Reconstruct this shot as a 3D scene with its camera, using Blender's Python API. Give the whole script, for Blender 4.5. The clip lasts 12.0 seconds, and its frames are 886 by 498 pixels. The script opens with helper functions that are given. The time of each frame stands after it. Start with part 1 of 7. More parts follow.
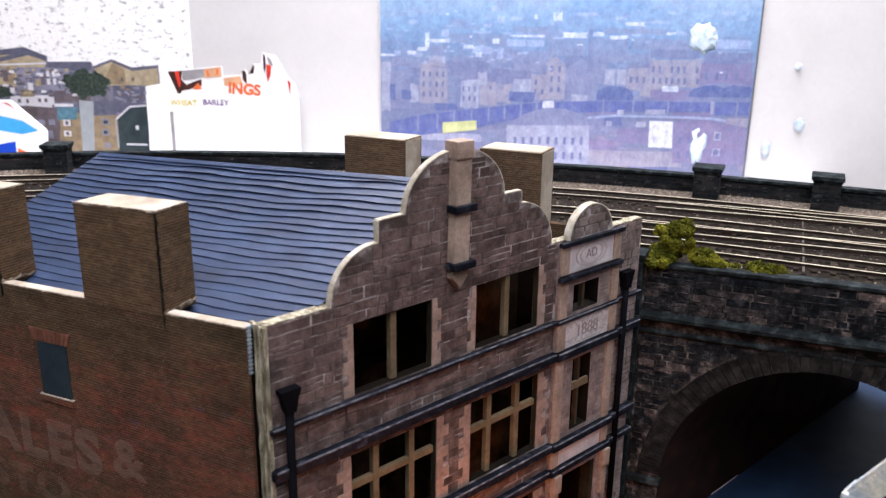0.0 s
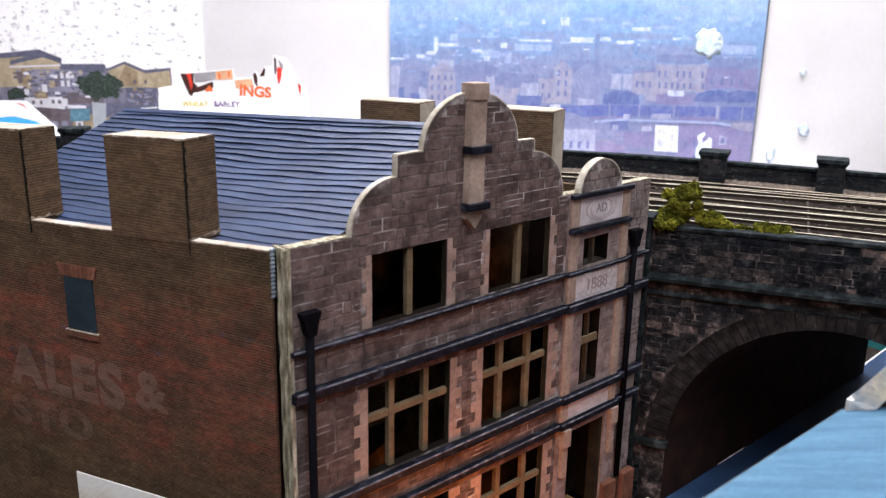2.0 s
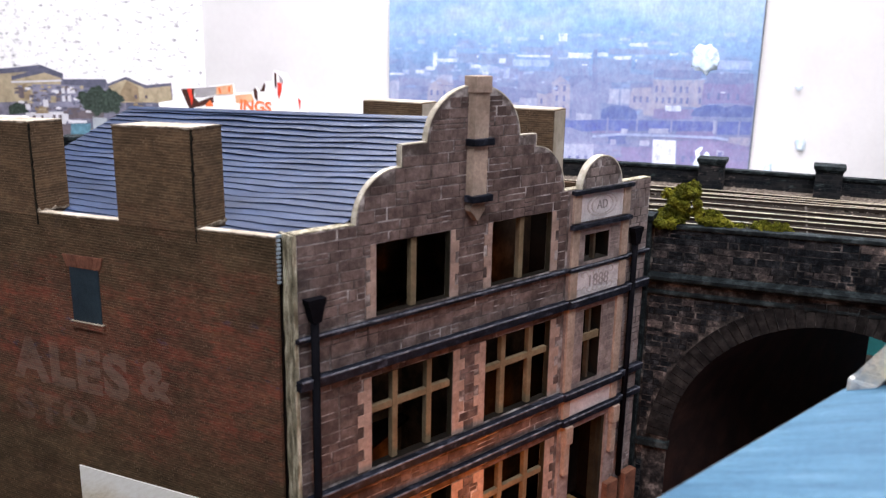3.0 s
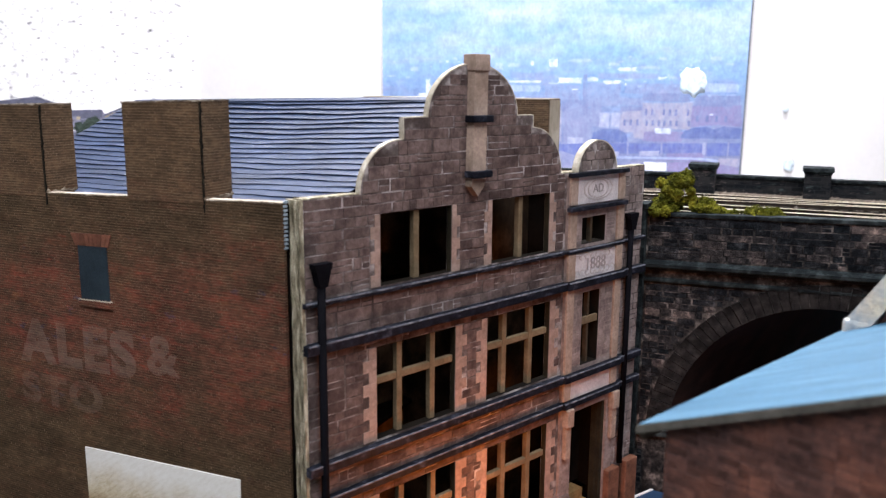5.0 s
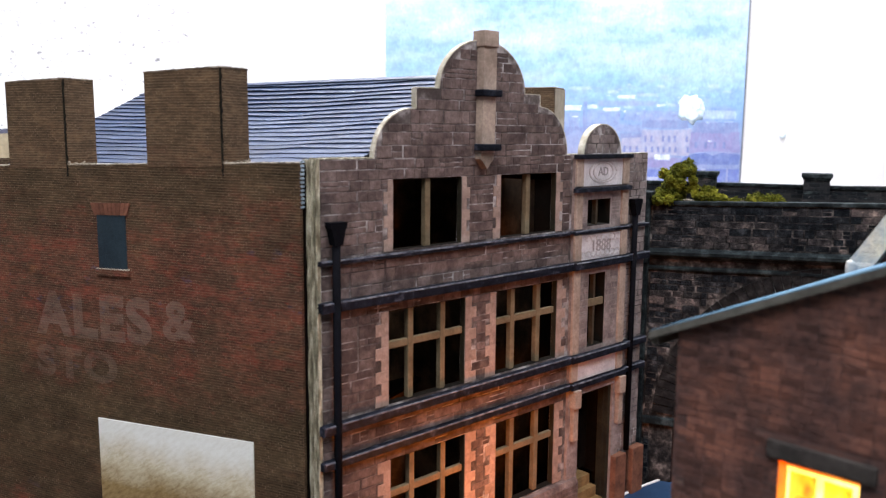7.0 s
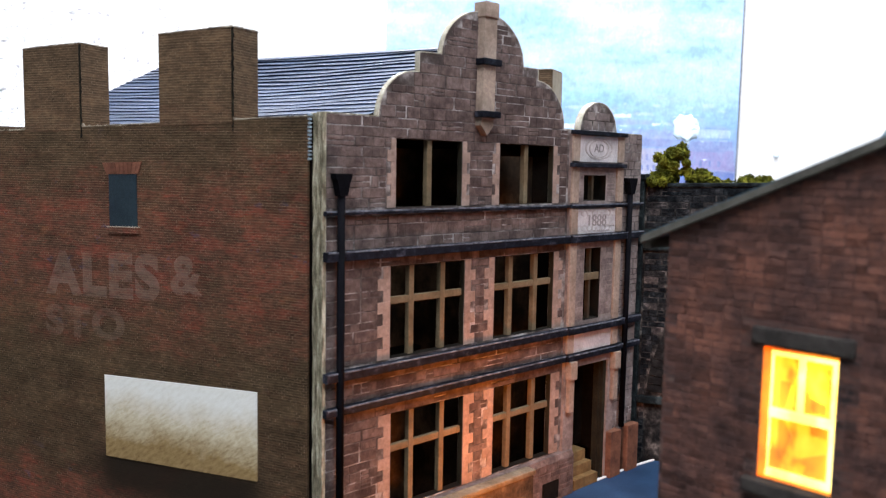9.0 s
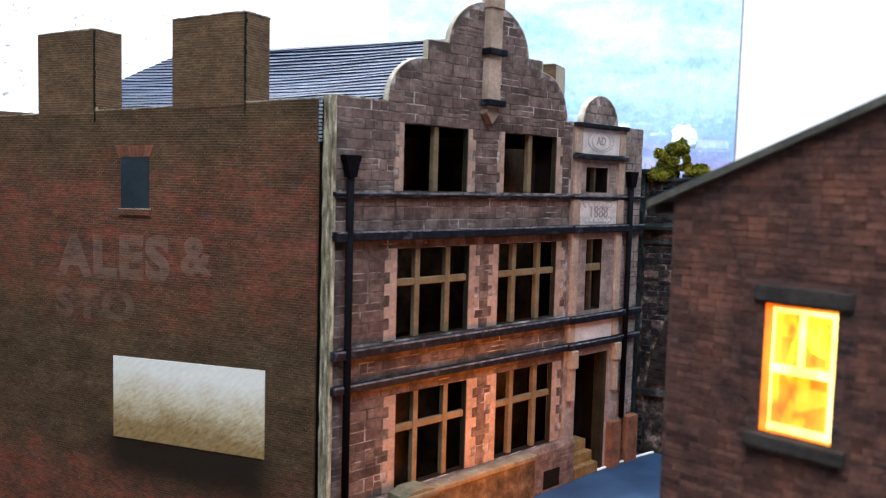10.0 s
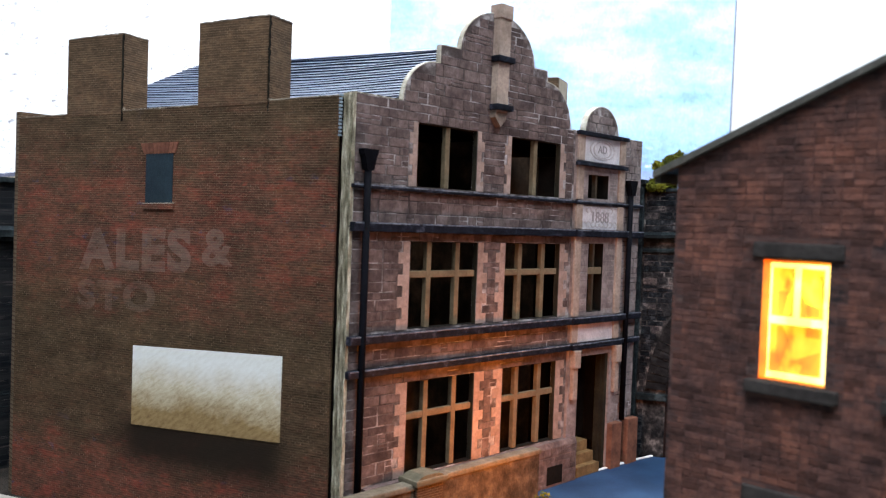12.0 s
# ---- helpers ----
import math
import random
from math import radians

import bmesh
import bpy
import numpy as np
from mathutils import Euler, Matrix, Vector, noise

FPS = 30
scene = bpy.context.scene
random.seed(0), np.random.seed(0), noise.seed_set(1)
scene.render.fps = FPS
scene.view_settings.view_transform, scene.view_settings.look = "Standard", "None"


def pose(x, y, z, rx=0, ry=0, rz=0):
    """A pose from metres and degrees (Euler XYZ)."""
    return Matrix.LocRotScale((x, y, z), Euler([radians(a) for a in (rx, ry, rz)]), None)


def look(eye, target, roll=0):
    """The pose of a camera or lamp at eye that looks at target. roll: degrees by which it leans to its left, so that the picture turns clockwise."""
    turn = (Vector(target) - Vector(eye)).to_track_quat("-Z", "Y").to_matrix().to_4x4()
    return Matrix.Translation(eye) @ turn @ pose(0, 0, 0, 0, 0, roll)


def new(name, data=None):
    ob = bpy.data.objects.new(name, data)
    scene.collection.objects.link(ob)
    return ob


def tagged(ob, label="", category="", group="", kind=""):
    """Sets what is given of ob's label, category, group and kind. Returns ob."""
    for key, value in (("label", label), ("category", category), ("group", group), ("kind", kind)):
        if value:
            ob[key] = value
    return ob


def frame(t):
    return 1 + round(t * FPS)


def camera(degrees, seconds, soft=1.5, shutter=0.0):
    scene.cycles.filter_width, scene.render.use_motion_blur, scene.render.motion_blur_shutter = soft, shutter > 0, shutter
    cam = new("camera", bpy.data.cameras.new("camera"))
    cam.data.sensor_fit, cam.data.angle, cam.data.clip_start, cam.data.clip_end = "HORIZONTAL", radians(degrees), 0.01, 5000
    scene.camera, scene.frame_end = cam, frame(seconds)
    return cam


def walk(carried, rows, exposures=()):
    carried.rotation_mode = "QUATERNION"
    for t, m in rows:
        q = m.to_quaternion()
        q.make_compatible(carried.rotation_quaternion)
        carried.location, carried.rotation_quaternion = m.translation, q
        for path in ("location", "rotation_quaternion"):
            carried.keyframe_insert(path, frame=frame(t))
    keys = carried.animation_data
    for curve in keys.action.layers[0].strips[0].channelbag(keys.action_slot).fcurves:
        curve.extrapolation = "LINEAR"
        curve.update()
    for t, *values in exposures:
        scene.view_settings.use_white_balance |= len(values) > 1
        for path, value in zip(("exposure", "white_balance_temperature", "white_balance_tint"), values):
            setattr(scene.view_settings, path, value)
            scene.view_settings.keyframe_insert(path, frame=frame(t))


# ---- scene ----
# All lengths below are in model units of 7.5 mm; U turns them into metres.
U = 0.0075
cam = camera(56.5, 12.0, 1.3)
cam.data.dof.use_dof = True
cam.data.dof.focus_distance = 48 * U
cam.data.dof.aperture_fstop = 27
PATH = [
    (0, (-1.572, -0.710, 31.542), (63.87, 69.06, 2.41), 0.68),
    (0.5, (-2.089, -1.190, 30.507), (63.54, 68.56, 1.73), 0.92),
    (1, (-2.784, -1.416, 29.963), (62.74, 68.72, 1.92), 0.87),
    (1.5, (-3.323, -1.497, 29.254), (62.00, 69.18, 2.11), 0.90),
    (2, (-3.260, -1.887, 28.448), (62.29, 68.80, 1.85), 1.04),
    (2.5, (-3.562, -2.046, 27.910), (62.40, 68.70, 2.51), 1.14),
    (3, (-3.872, -2.208, 27.253), (62.31, 68.79, 3.17), 1.09),
    (5, (-5.131, -3.008, 24.520), (62.39, 68.20, 5.27), 0.45),
    (5.5, (-5.441, -3.277, 23.840), (62.41, 67.97, 5.94), 0.45),
    (6, (-5.855, -3.405, 23.131), (62.28, 67.96, 6.84), 0.36),
    (6.5, (-6.246, -3.517, 22.031), (61.91, 68.07, 6.84), 0.45),
    (7, (-6.467, -3.703, 21.303), (61.71, 68.11, 7.34), 0.48),
    (9, (-7.670, -4.763, 18.023), (61.11, 67.16, 8.21), 1.04),
    (9.5, (-8.031, -4.857, 17.070), (60.93, 66.94, 7.63), 1.30),
    (10, (-8.536, -5.095, 16.627), (60.62, 66.69, 8.62), 1.59),
    (10.5, (-8.884, -5.523, 16.131), (60.41, 66.31, 10.01), 1.54),
    (11, (-9.640, -5.835, 15.130), (59.89, 65.87, 10.16), 1.59),
    (11.5, (-10.389, -5.825, 14.592), (59.33, 65.74, 10.27), 1.96),
    (12, (-10.425, -5.935, 14.453), (59.40, 65.58, 11.40), 2.12),
]
walk(cam, [(t, look(Vector(eye) * U, Vector(target) * U, roll)) for t, eye, target, roll in PATH],
     [(0, 0.1, 6500, 14), (3, 0.3, 6480, 13), (5, 0.45, 6450, 11), (7, 0.58, 6400, 9), (9, 0.67, 6200, 6), (12, 0.72, 5920, 4)])

# ---- light ----
world = bpy.data.worlds.new("room_world")
scene.world = world
world.use_nodes = True
world.node_tree.nodes["Background"].inputs[0].default_value = (0.8, 0.88, 1.0, 1)
world.node_tree.nodes["Background"].inputs[1].default_value = 0.15


def area(name, eye, target, sx, sy, watts, color):
    d = bpy.data.lights.new(name, "AREA")
    d.shape, d.size, d.size_y, d.energy, d.color = "RECTANGLE", sx, sy, watts, color
    ob = new(name, d)
    ob.matrix_world = look(Vector(eye) * U, Vector(target) * U)
    return ob


# unseen area lights below the ceiling; the upward one is added to brighten it
area("unseen_room_light_down", (78, 58, 160), (104, 84, 15), 0.8, 0.5, 26, (0.965, 0.95, 1.0))
area("unseen_room_light_up", (78, 58, 164), (80, 64, 190), 0.8, 0.5, 22, (0.965, 0.95, 1.0))
# added on the near side, out of view, to brighten the fronts
area("unseen_room_light_down", (-32, -40, 165), (10, 20, 0), 1.6, 0.9, 31, (0.965, 0.95, 1.0))
# small unseen light low in the yard between the house and the stone building
# it is added to give the stone front its warm orange glow
yard = bpy.data.lights.new("unseen_yard_light", "POINT")
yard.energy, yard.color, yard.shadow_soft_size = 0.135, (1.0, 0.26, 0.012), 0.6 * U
new("unseen_yard_light", yard).location = Vector((20.8, 17.7, 4.0)) * U

# ---- helpers of this scene ----
V = Vector((0.36, -0.933, 0.0))      # along the viaduct and the party walls
W = Vector((-0.933, -0.36, 0.0))     # out of those walls, towards the brick gable
X, Y, Z = Vector((1, 0, 0)), Vector((0, 1, 0)), Vector((0, 0, 1))
WORLD = {}


def thing(name, base, label, category, kind="", group=""):
    ob = new(name)
    ob.empty_display_size = 0.01
    ob.location = Vector(base) * U
    WORLD[ob] = Matrix.Translation(ob.location)
    return tagged(ob, label, category, group, kind)


def to_mesh(name, bm, parent):
    bmesh.ops.recalc_face_normals(bm, faces=bm.faces)
    bm.transform(Matrix.Scale(U, 4))
    if parent:
        bm.transform(WORLD[parent].inverted())
    me = bpy.data.meshes.new(name)
    bm.to_mesh(me)
    bm.free()
    return me


def part(name, bm, material, parent=None, label="", smooth=False):
    """One mesh object; the bmesh is in world units."""
    me = to_mesh(name, bm, parent)
    me.materials.append(material)
    if smooth:
        me.shade_smooth()
    ob = new(name, me)
    ob.parent = parent
    WORLD[ob] = WORLD[parent] if parent else Matrix.Identity(4)
    return tagged(ob, label)


def piece(name, me, m, parent):
    """An object on a shared mesh (metres); m is its pose in units."""
    ob = new(name, me)
    ob.parent = parent
    m = m.copy()
    m.translation = m.translation * U
    ob.matrix_basis = WORLD[parent].inverted() @ m
    return ob


def frame_of(o, a, b, c):
    m = Matrix((a, b, c)).transposed().to_4x4()
    m.translation = Vector(o)
    return m


def box(bm, lo, hi, m=None, bevel=0.0):
    lo, hi = Vector(lo), Vector(hi)
    r = bmesh.ops.create_cube(bm, size=1.0)
    vs = r["verts"]
    mat = Matrix.Translation((lo + hi) / 2) @ Matrix.Diagonal((*(hi - lo), 1))
    bmesh.ops.transform(bm, matrix=mat, verts=vs)
    if bevel:
        es = list({e for v in vs for e in v.link_edges})
        r = bmesh.ops.bevel(bm, geom=es, offset=bevel, segments=2, affect="EDGES", profile=0.6)
        vs = list({v for f in r["faces"] for v in f.verts} | {v for v in vs if v.is_valid})
    if m:
        bmesh.ops.transform(bm, matrix=m, verts=vs)
    return vs


def boxes(*specs, m=None, bevel=0.0):
    bm = bmesh.new()
    for lo, hi in specs:
        box(bm, lo, hi, m, bevel)
    return bm


def prism(bm, pts, m, depth):
    """Polygon pts (a, b) in the plane of m's first two axes, carried depth along its third."""
    f = [bm.verts.new(m @ Vector((a, b, 0))) for a, b in pts]
    g = [bm.verts.new(m @ Vector((a, b, depth))) for a, b in pts]
    n = len(pts)
    bm.faces.new(f)
    bm.faces.new(g[::-1])
    for i in range(n):
        bm.faces.new((f[i], g[i], g[(i + 1) % n], f[(i + 1) % n]))
    return bm


def sheet_with_holes(bm, xs, zs, solid, m, depth):
    """Cells of a grid, in the plane of m's first two axes, where solid(x, z) holds; depth along the third."""
    xs, zs = sorted(set(xs)), sorted(set(zs))
    cache = {}

    def v(i, j, k):
        if (i, j, k) not in cache:
            cache[i, j, k] = bm.verts.new(m @ Vector((xs[i], zs[j], depth * k)))
        return cache[i, j, k]

    ok = {(i, j) for i in range(len(xs) - 1) for j in range(len(zs) - 1)
          if solid((xs[i] + xs[i + 1]) / 2, (zs[j] + zs[j + 1]) / 2)}
    for i, j in ok:
        for k in (0, 1):
            bm.faces.new([v(i, j, k), v(i + 1, j, k), v(i + 1, j + 1, k), v(i, j + 1, k)])
        for di, dj, a, b in ((-1, 0, (i, j), (i, j + 1)), (1, 0, (i + 1, j), (i + 1, j + 1)),
                             (0, -1, (i, j), (i + 1, j)), (0, 1, (i, j + 1), (i + 1, j + 1))):
            if (i + di, j + dj) not in ok:
                bm.faces.new([v(*a, 0), v(*b, 0), v(*b, 1), v(*a, 1)])
    return bm


def sweep(bm, pts, profile, closed=True):
    """Profile (across, up) carried along a plan polyline pts (x, y); across points to the left of the way."""
    rings = []
    for i, p in enumerate(pts):
        a = Vector(pts[max(i - 1, 0)])
        b = Vector(pts[min(i + 1, len(pts) - 1)])
        t = (b - a).normalized()
        n = Vector((-t.y, t.x))
        rings.append([bm.verts.new((p[0] + n.x * c, p[1] + n.y * c, h)) for c, h in profile])
    k = len(profile)
    for r, s in zip(rings, rings[1:]):
        for i in range(k if closed else k - 1):
            bm.faces.new((r[i], r[(i + 1) % k], s[(i + 1) % k], s[i]))
    if closed:
        bm.faces.new(rings[0])
        bm.faces.new(rings[-1][::-1])
    return bm


def smooth_line(pts, step=1.5):
    """A rounded plan line through pts, with points about every step."""
    P = [Vector(pts[0]) * 2 - Vector(pts[1]), *map(Vector, pts), Vector(pts[-1]) * 2 - Vector(pts[-2])]
    out = []
    for a, b, c, d in zip(P, P[1:], P[2:], P[3:]):
        n = max(2, int((c - b).length / step))
        for i in range(n):
            t = i / n
            out.append(0.5 * ((2 * b) + (c - a) * t + (2 * a - 5 * b + 4 * c - d) * t * t + (3 * b - a - 3 * c + d) * t ** 3))
    return [tuple(p) for p in out] + [tuple(P[-2])]


def offset_line(pts, d):
    out = []
    for i, p in enumerate(pts):
        t = (Vector(pts[min(i + 1, len(pts) - 1)]) - Vector(pts[max(i - 1, 0)])).normalized()
        out.append((p[0] - t.y * d, p[1] + t.x * d))
    return out


def arc(cx, cz, a, b, t0, t1, n):
    return [(cx + a * math.cos(radians(t0 + (t1 - t0) * i / n)), cz + b * math.sin(radians(t0 + (t1 - t0) * i / n))) for i in range(n + 1)]


def lettering(name, text, size, m, material, parent, label="", depth=0.02, bold=0.0, spacing=1.0, fit=None):
    """Raised letters as a mesh, lying in the plane of m's first two axes."""
    c = bpy.data.curves.new(name, "FONT")
    c.body, c.size, c.extrude, c.align_x, c.align_y, c.offset = text, size, depth, "CENTER", "CENTER", bold
    c.space_character = spacing
    tmp = new(name, c)
    bpy.context.view_layer.update()
    me = bpy.data.meshes.new_from_object(tmp)
    bpy.data.objects.remove(tmp)
    bm = bmesh.new()
    bm.from_mesh(me)
    bpy.data.meshes.remove(me)
    if fit:
        xs, ys = [v.co.x for v in bm.verts], [v.co.y for v in bm.verts]
        sx, sy = fit[0] / (max(xs) - min(xs)), fit[1] / (max(ys) - min(ys))
        bm.transform(Matrix.Diagonal((sx, sy, 1, 1)) @ Matrix.Translation((-(max(xs) + min(xs)) / 2, -(max(ys) + min(ys)) / 2, 0)))
    bm.transform(m)
    return part(name, bm, material, parent, label)


# ---- materials ----
def material(name, rough=0.8, metal=0.0, spec=0.3):
    mat = bpy.data.materials.new(name)
    mat.use_nodes = True
    nt = mat.node_tree
    b = nt.nodes["Principled BSDF"]
    b.inputs["Roughness"].default_value = rough
    b.inputs["Metallic"].default_value = metal
    b.inputs["Specular IOR Level"].default_value = spec
    return mat, nt, b


def node(nt, kind, **kw):
    n = nt.nodes.new(kind)
    for k, v in kw.items():
        n.inputs[k].default_value = v
    return n


def position(nt, scale=1.0, along=None):
    """World place in units; with along: (distance along that direction, height, 0)."""
    g = nt.nodes.new("ShaderNodeNewGeometry")
    s = nt.nodes.new("ShaderNodeVectorMath")
    s.operation = "SCALE"
    s.inputs["Scale"].default_value = scale / U
    nt.links.new(g.outputs["Position"], s.inputs[0])
    if along is None:
        return s.outputs[0]
    d = nt.nodes.new("ShaderNodeVectorMath")
    d.operation = "DOT_PRODUCT"
    d.inputs[1].default_value = along
    nt.links.new(s.outputs[0], d.inputs[0])
    sep = nt.nodes.new("ShaderNodeSeparateXYZ")
    nt.links.new(s.outputs[0], sep.inputs[0])
    c = nt.nodes.new("ShaderNodeCombineXYZ")
    nt.links.new(d.outputs["Value"], c.inputs[0])
    nt.links.new(sep.outputs["Z"], c.inputs[1])
    return c.outputs[0]


def noise_tex(nt, vec, scale, detail=4.0, rough=0.6, stretch=None):
    if stretch:
        mp = node(nt, "ShaderNodeMapping", Scale=stretch)
        nt.links.new(vec, mp.inputs[0])
        vec = mp.outputs[0]
    n = node(nt, "ShaderNodeTexNoise", Scale=scale, Detail=detail, Roughness=rough)
    nt.links.new(vec, n.inputs["Vector"])
    return n.outputs["Fac"]


def ramp(nt, fac, stops):
    r = nt.nodes.new("ShaderNodeValToRGB")
    e = r.color_ramp.elements
    while len(e) < len(stops):
        e.new(0.5)
    for el, (p, c) in zip(e, stops):
        el.position, el.color = p, (*c, 1) if len(c) == 3 else c
    nt.links.new(fac, r.inputs[0])
    return r.outputs[0]


def mix(nt, a, b, fac, blend="MIX"):
    m = nt.nodes.new("ShaderNodeMix")
    m.data_type, m.blend_type = "RGBA", blend
    for sock, val in ((m.inputs[0], fac), (m.inputs[6], a), (m.inputs[7], b)):
        if isinstance(val, (int, float)):
            sock.default_value = val
        elif isinstance(val, tuple):
            sock.default_value = (*val, 1) if len(val) == 3 else val
        else:
            nt.links.new(val, sock)
    return m.outputs[2]


def bump(nt, bsdf, height, strength, distance):
    b = node(nt, "ShaderNodeBump", Strength=strength, Distance=distance * U)
    nt.links.new(height, b.inputs["Height"])
    nt.links.new(b.outputs[0], bsdf.inputs["Normal"])


def random_per_object(nt):
    return nt.nodes.new("ShaderNodeObjectInfo").outputs["Random"]


def mottled(name, colors, scale=1.2, fine=14.0, rough=0.85, bump_strength=0.25, spread=0.0, spec=0.12, metal=0.0, stretch=None, island=False, grainy=0.55):
    """A matt surface in a few colours with large mottling, fine grain and, with spread, a tone for each object."""
    mat, nt, b = material(name, rough, metal, spec)
    p = position(nt)
    big = noise_tex(nt, p, scale, 5, 0.62, stretch)
    n = len(colors)
    col = ramp(nt, big, [(0.32 + 0.36 * i / max(n - 1, 1), c) for i, c in enumerate(colors)])
    grain = noise_tex(nt, p, fine, 3, 0.7)
    col = mix(nt, col, ramp(nt, grain, [(0.3, (0.55, 0.55, 0.55)), (0.7, (1.0, 1.0, 1.0))]), grainy, "MULTIPLY")
    if spread:
        r = nt.nodes.new("ShaderNodeNewGeometry").outputs["Random Per Island"] if island else random_per_object(nt)
        col = mix(nt, col, ramp(nt, r, [(0.0, (1 - spread,) * 3), (0.5, (1, 1, 1)), (1.0, (1 + spread * 0.6,) * 3)]), 1.0, "MULTIPLY")
    nt.links.new(col, b.inputs["Base Color"])
    bump(nt, b, grain, bump_strength, 0.12)
    return mat


def bricked(name, along, bricks, mortar, w, h, joint, patches=(), rough=0.9, stretch=(0.6, 1.6, 1), relief=0.06, soot=None, big=0.22):
    """Brickwork too fine to build singly: brick pattern in the plane (along, up), coloured in patches."""
    mat, nt, b = material(name, rough, 0.0, 0.15)
    p2 = position(nt, 1.0, along)
    bt = node(nt, "ShaderNodeTexBrick", Scale=1.0)
    bt.inputs["Mortar Size"].default_value = joint
    bt.inputs["Mortar Smooth"].default_value = 0.3
    bt.inputs["Brick Width"].default_value, bt.inputs["Row Height"].default_value = w, h
    bt.inputs["Color1"].default_value, bt.inputs["Color2"].default_value = (*bricks[0], 1), (*bricks[1], 1)
    bt.inputs["Mortar"].default_value = (*mortar, 1)
    wob = node(nt, "ShaderNodeTexNoise", Scale=0.8, Detail=2.0)
    nt.links.new(p2, wob.inputs["Vector"])
    off = nt.nodes.new("ShaderNodeVectorMath")
    off.operation = "MULTIPLY_ADD"
    nt.links.new(wob.outputs["Color"], off.inputs[0])
    off.inputs[1].default_value = (0.04, 0.05, 0)
    nt.links.new(p2, off.inputs[2])
    nt.links.new(off.outputs[0], bt.inputs["Vector"])
    col = bt.outputs["Color"]
    p = position(nt)
    for color, scale, lo, hi in patches:
        f = ramp(nt, noise_tex(nt, p2, scale, 6, 0.7, stretch), [(lo, (0, 0, 0)), (hi, (1, 1, 1))])
        col = mix(nt, col, color, f)
    streak = noise_tex(nt, p2, 3.0, 5, 0.75, (0.35, 2.6, 1))
    col = mix(nt, col, ramp(nt, streak, [(0.3, (0.45, 0.43, 0.4)), (0.7, (1.1, 1.1, 1.1))]), 0.7, "MULTIPLY")
    if soot:
        nz = noise_tex(nt, p2, big, 5, 0.7)
        f = ramp(nt, nz, [(0.42, (0, 0, 0)), (0.66, (1, 1, 1))])
        col = mix(nt, col, soot, f)
        speck = ramp(nt, noise_tex(nt, p2, 2.6, 6, 0.8, (0.5, 2.4, 1)), [(0.52, (0, 0, 0)), (0.66, (0.8, 0.8, 0.8))])
        col = mix(nt, col, bricks[0], speck)
    # joints stay in sight over the patches
    col = mix(nt, col, mortar, ramp(nt, bt.outputs["Fac"], [(0.2, (0, 0, 0)), (1.0, (0.7, 0.7, 0.7))]))
    nt.links.new(col, b.inputs["Base Color"])
    inv = nt.nodes.new("ShaderNodeMath")
    inv.operation = "SUBTRACT"
    inv.inputs[0].default_value = 1.0
    nt.links.new(bt.outputs["Fac"], inv.inputs[1])
    bump(nt, b, inv.outputs[0], 0.45, relief)
    return mat


STONES = [(0.064, 0.044, 0.041), (0.112, 0.08, 0.073), (0.178, 0.133, 0.12)]
M_STONE = mottled("printed_brown_stone", STONES, 1.3, 5, 0.9, 0.4, 0.36, grainy=0.8)
M_STONE_REST = mottled("printed_brown_stone_rest", STONES, 1.3, 5, 0.9, 0.4, 0.36, island=True, grainy=0.8)
BAYS = [(0.135, 0.105, 0.098), (0.2, 0.16, 0.15), (0.28, 0.228, 0.214)]
M_BAYSTONE = mottled("pale_mauve_bay_stone", BAYS, 1.3, 5, 0.9, 0.3, 0.25, grainy=0.7)
M_MORTAR = mottled("pale_stone_joint", [(0.04, 0.03, 0.028), (0.06, 0.046, 0.042), (0.11, 0.092, 0.087), (0.29, 0.262, 0.254), (0.44, 0.41, 0.4)], 0.8, 9)
M_QUOIN = mottled("pinkish_dressed_stone", [(0.25, 0.176, 0.145), (0.37, 0.27, 0.225)], 1.0, 5, 0.9, 0.25, 0.12, grainy=0.75)
M_CREAM = mottled("buff_card_stone", [(0.24, 0.178, 0.14), (0.40, 0.306, 0.246)], 0.8, 5, 0.9, 0.25, grainy=0.75)
M_PANEL = mottled("pale_carved_stone_card", [(0.4, 0.365, 0.37), (0.63, 0.58, 0.585)], 1.2, 9)
M_CARD = mottled("raw_card_edge", [(0.11, 0.096, 0.062), (0.3, 0.27, 0.19), (0.62, 0.575, 0.45)], 1.9, 9, 0.95, 0.7, stretch=(2, 2, 0.5), grainy=0.8)
M_TOP = mottled("worn_cream_card_top", [(0.25, 0.21, 0.16), (0.36, 0.315, 0.25), (0.5, 0.45, 0.38)], 0.5, 7, 0.9, 0.3, grainy=0.4)
M_PALECARD = mottled("clean_white_card_edge", [(0.26, 0.235, 0.18), (0.38, 0.35, 0.28), (0.54, 0.51, 0.44)], 1.6, 9, 0.9, 0.3, grainy=0.4)
M_TORN = mottled("torn_brown_paper", [(0.06, 0.045, 0.03), (0.14, 0.11, 0.08), (0.4, 0.35, 0.28)], 1.6, 8, 0.9, 0.4, grainy=0.6)
M_BAND = mottled("slate_black_paint", [(0.002, 0.0026, 0.005), (0.005, 0.006, 0.0105), (0.011, 0.013, 0.021), (0.05, 0.053, 0.072)], 1.9, 10, 0.6, 0.2, 0.0, 0.1)
# khaki darkened: shade in the window and door reveals put into colour
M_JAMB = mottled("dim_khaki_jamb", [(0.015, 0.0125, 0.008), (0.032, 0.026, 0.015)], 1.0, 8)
M_REDSTONE = mottled("red_brown_brick_card", [(0.09, 0.045, 0.03), (0.16, 0.072, 0.045), (0.21, 0.10, 0.065)], 1.3, 7)
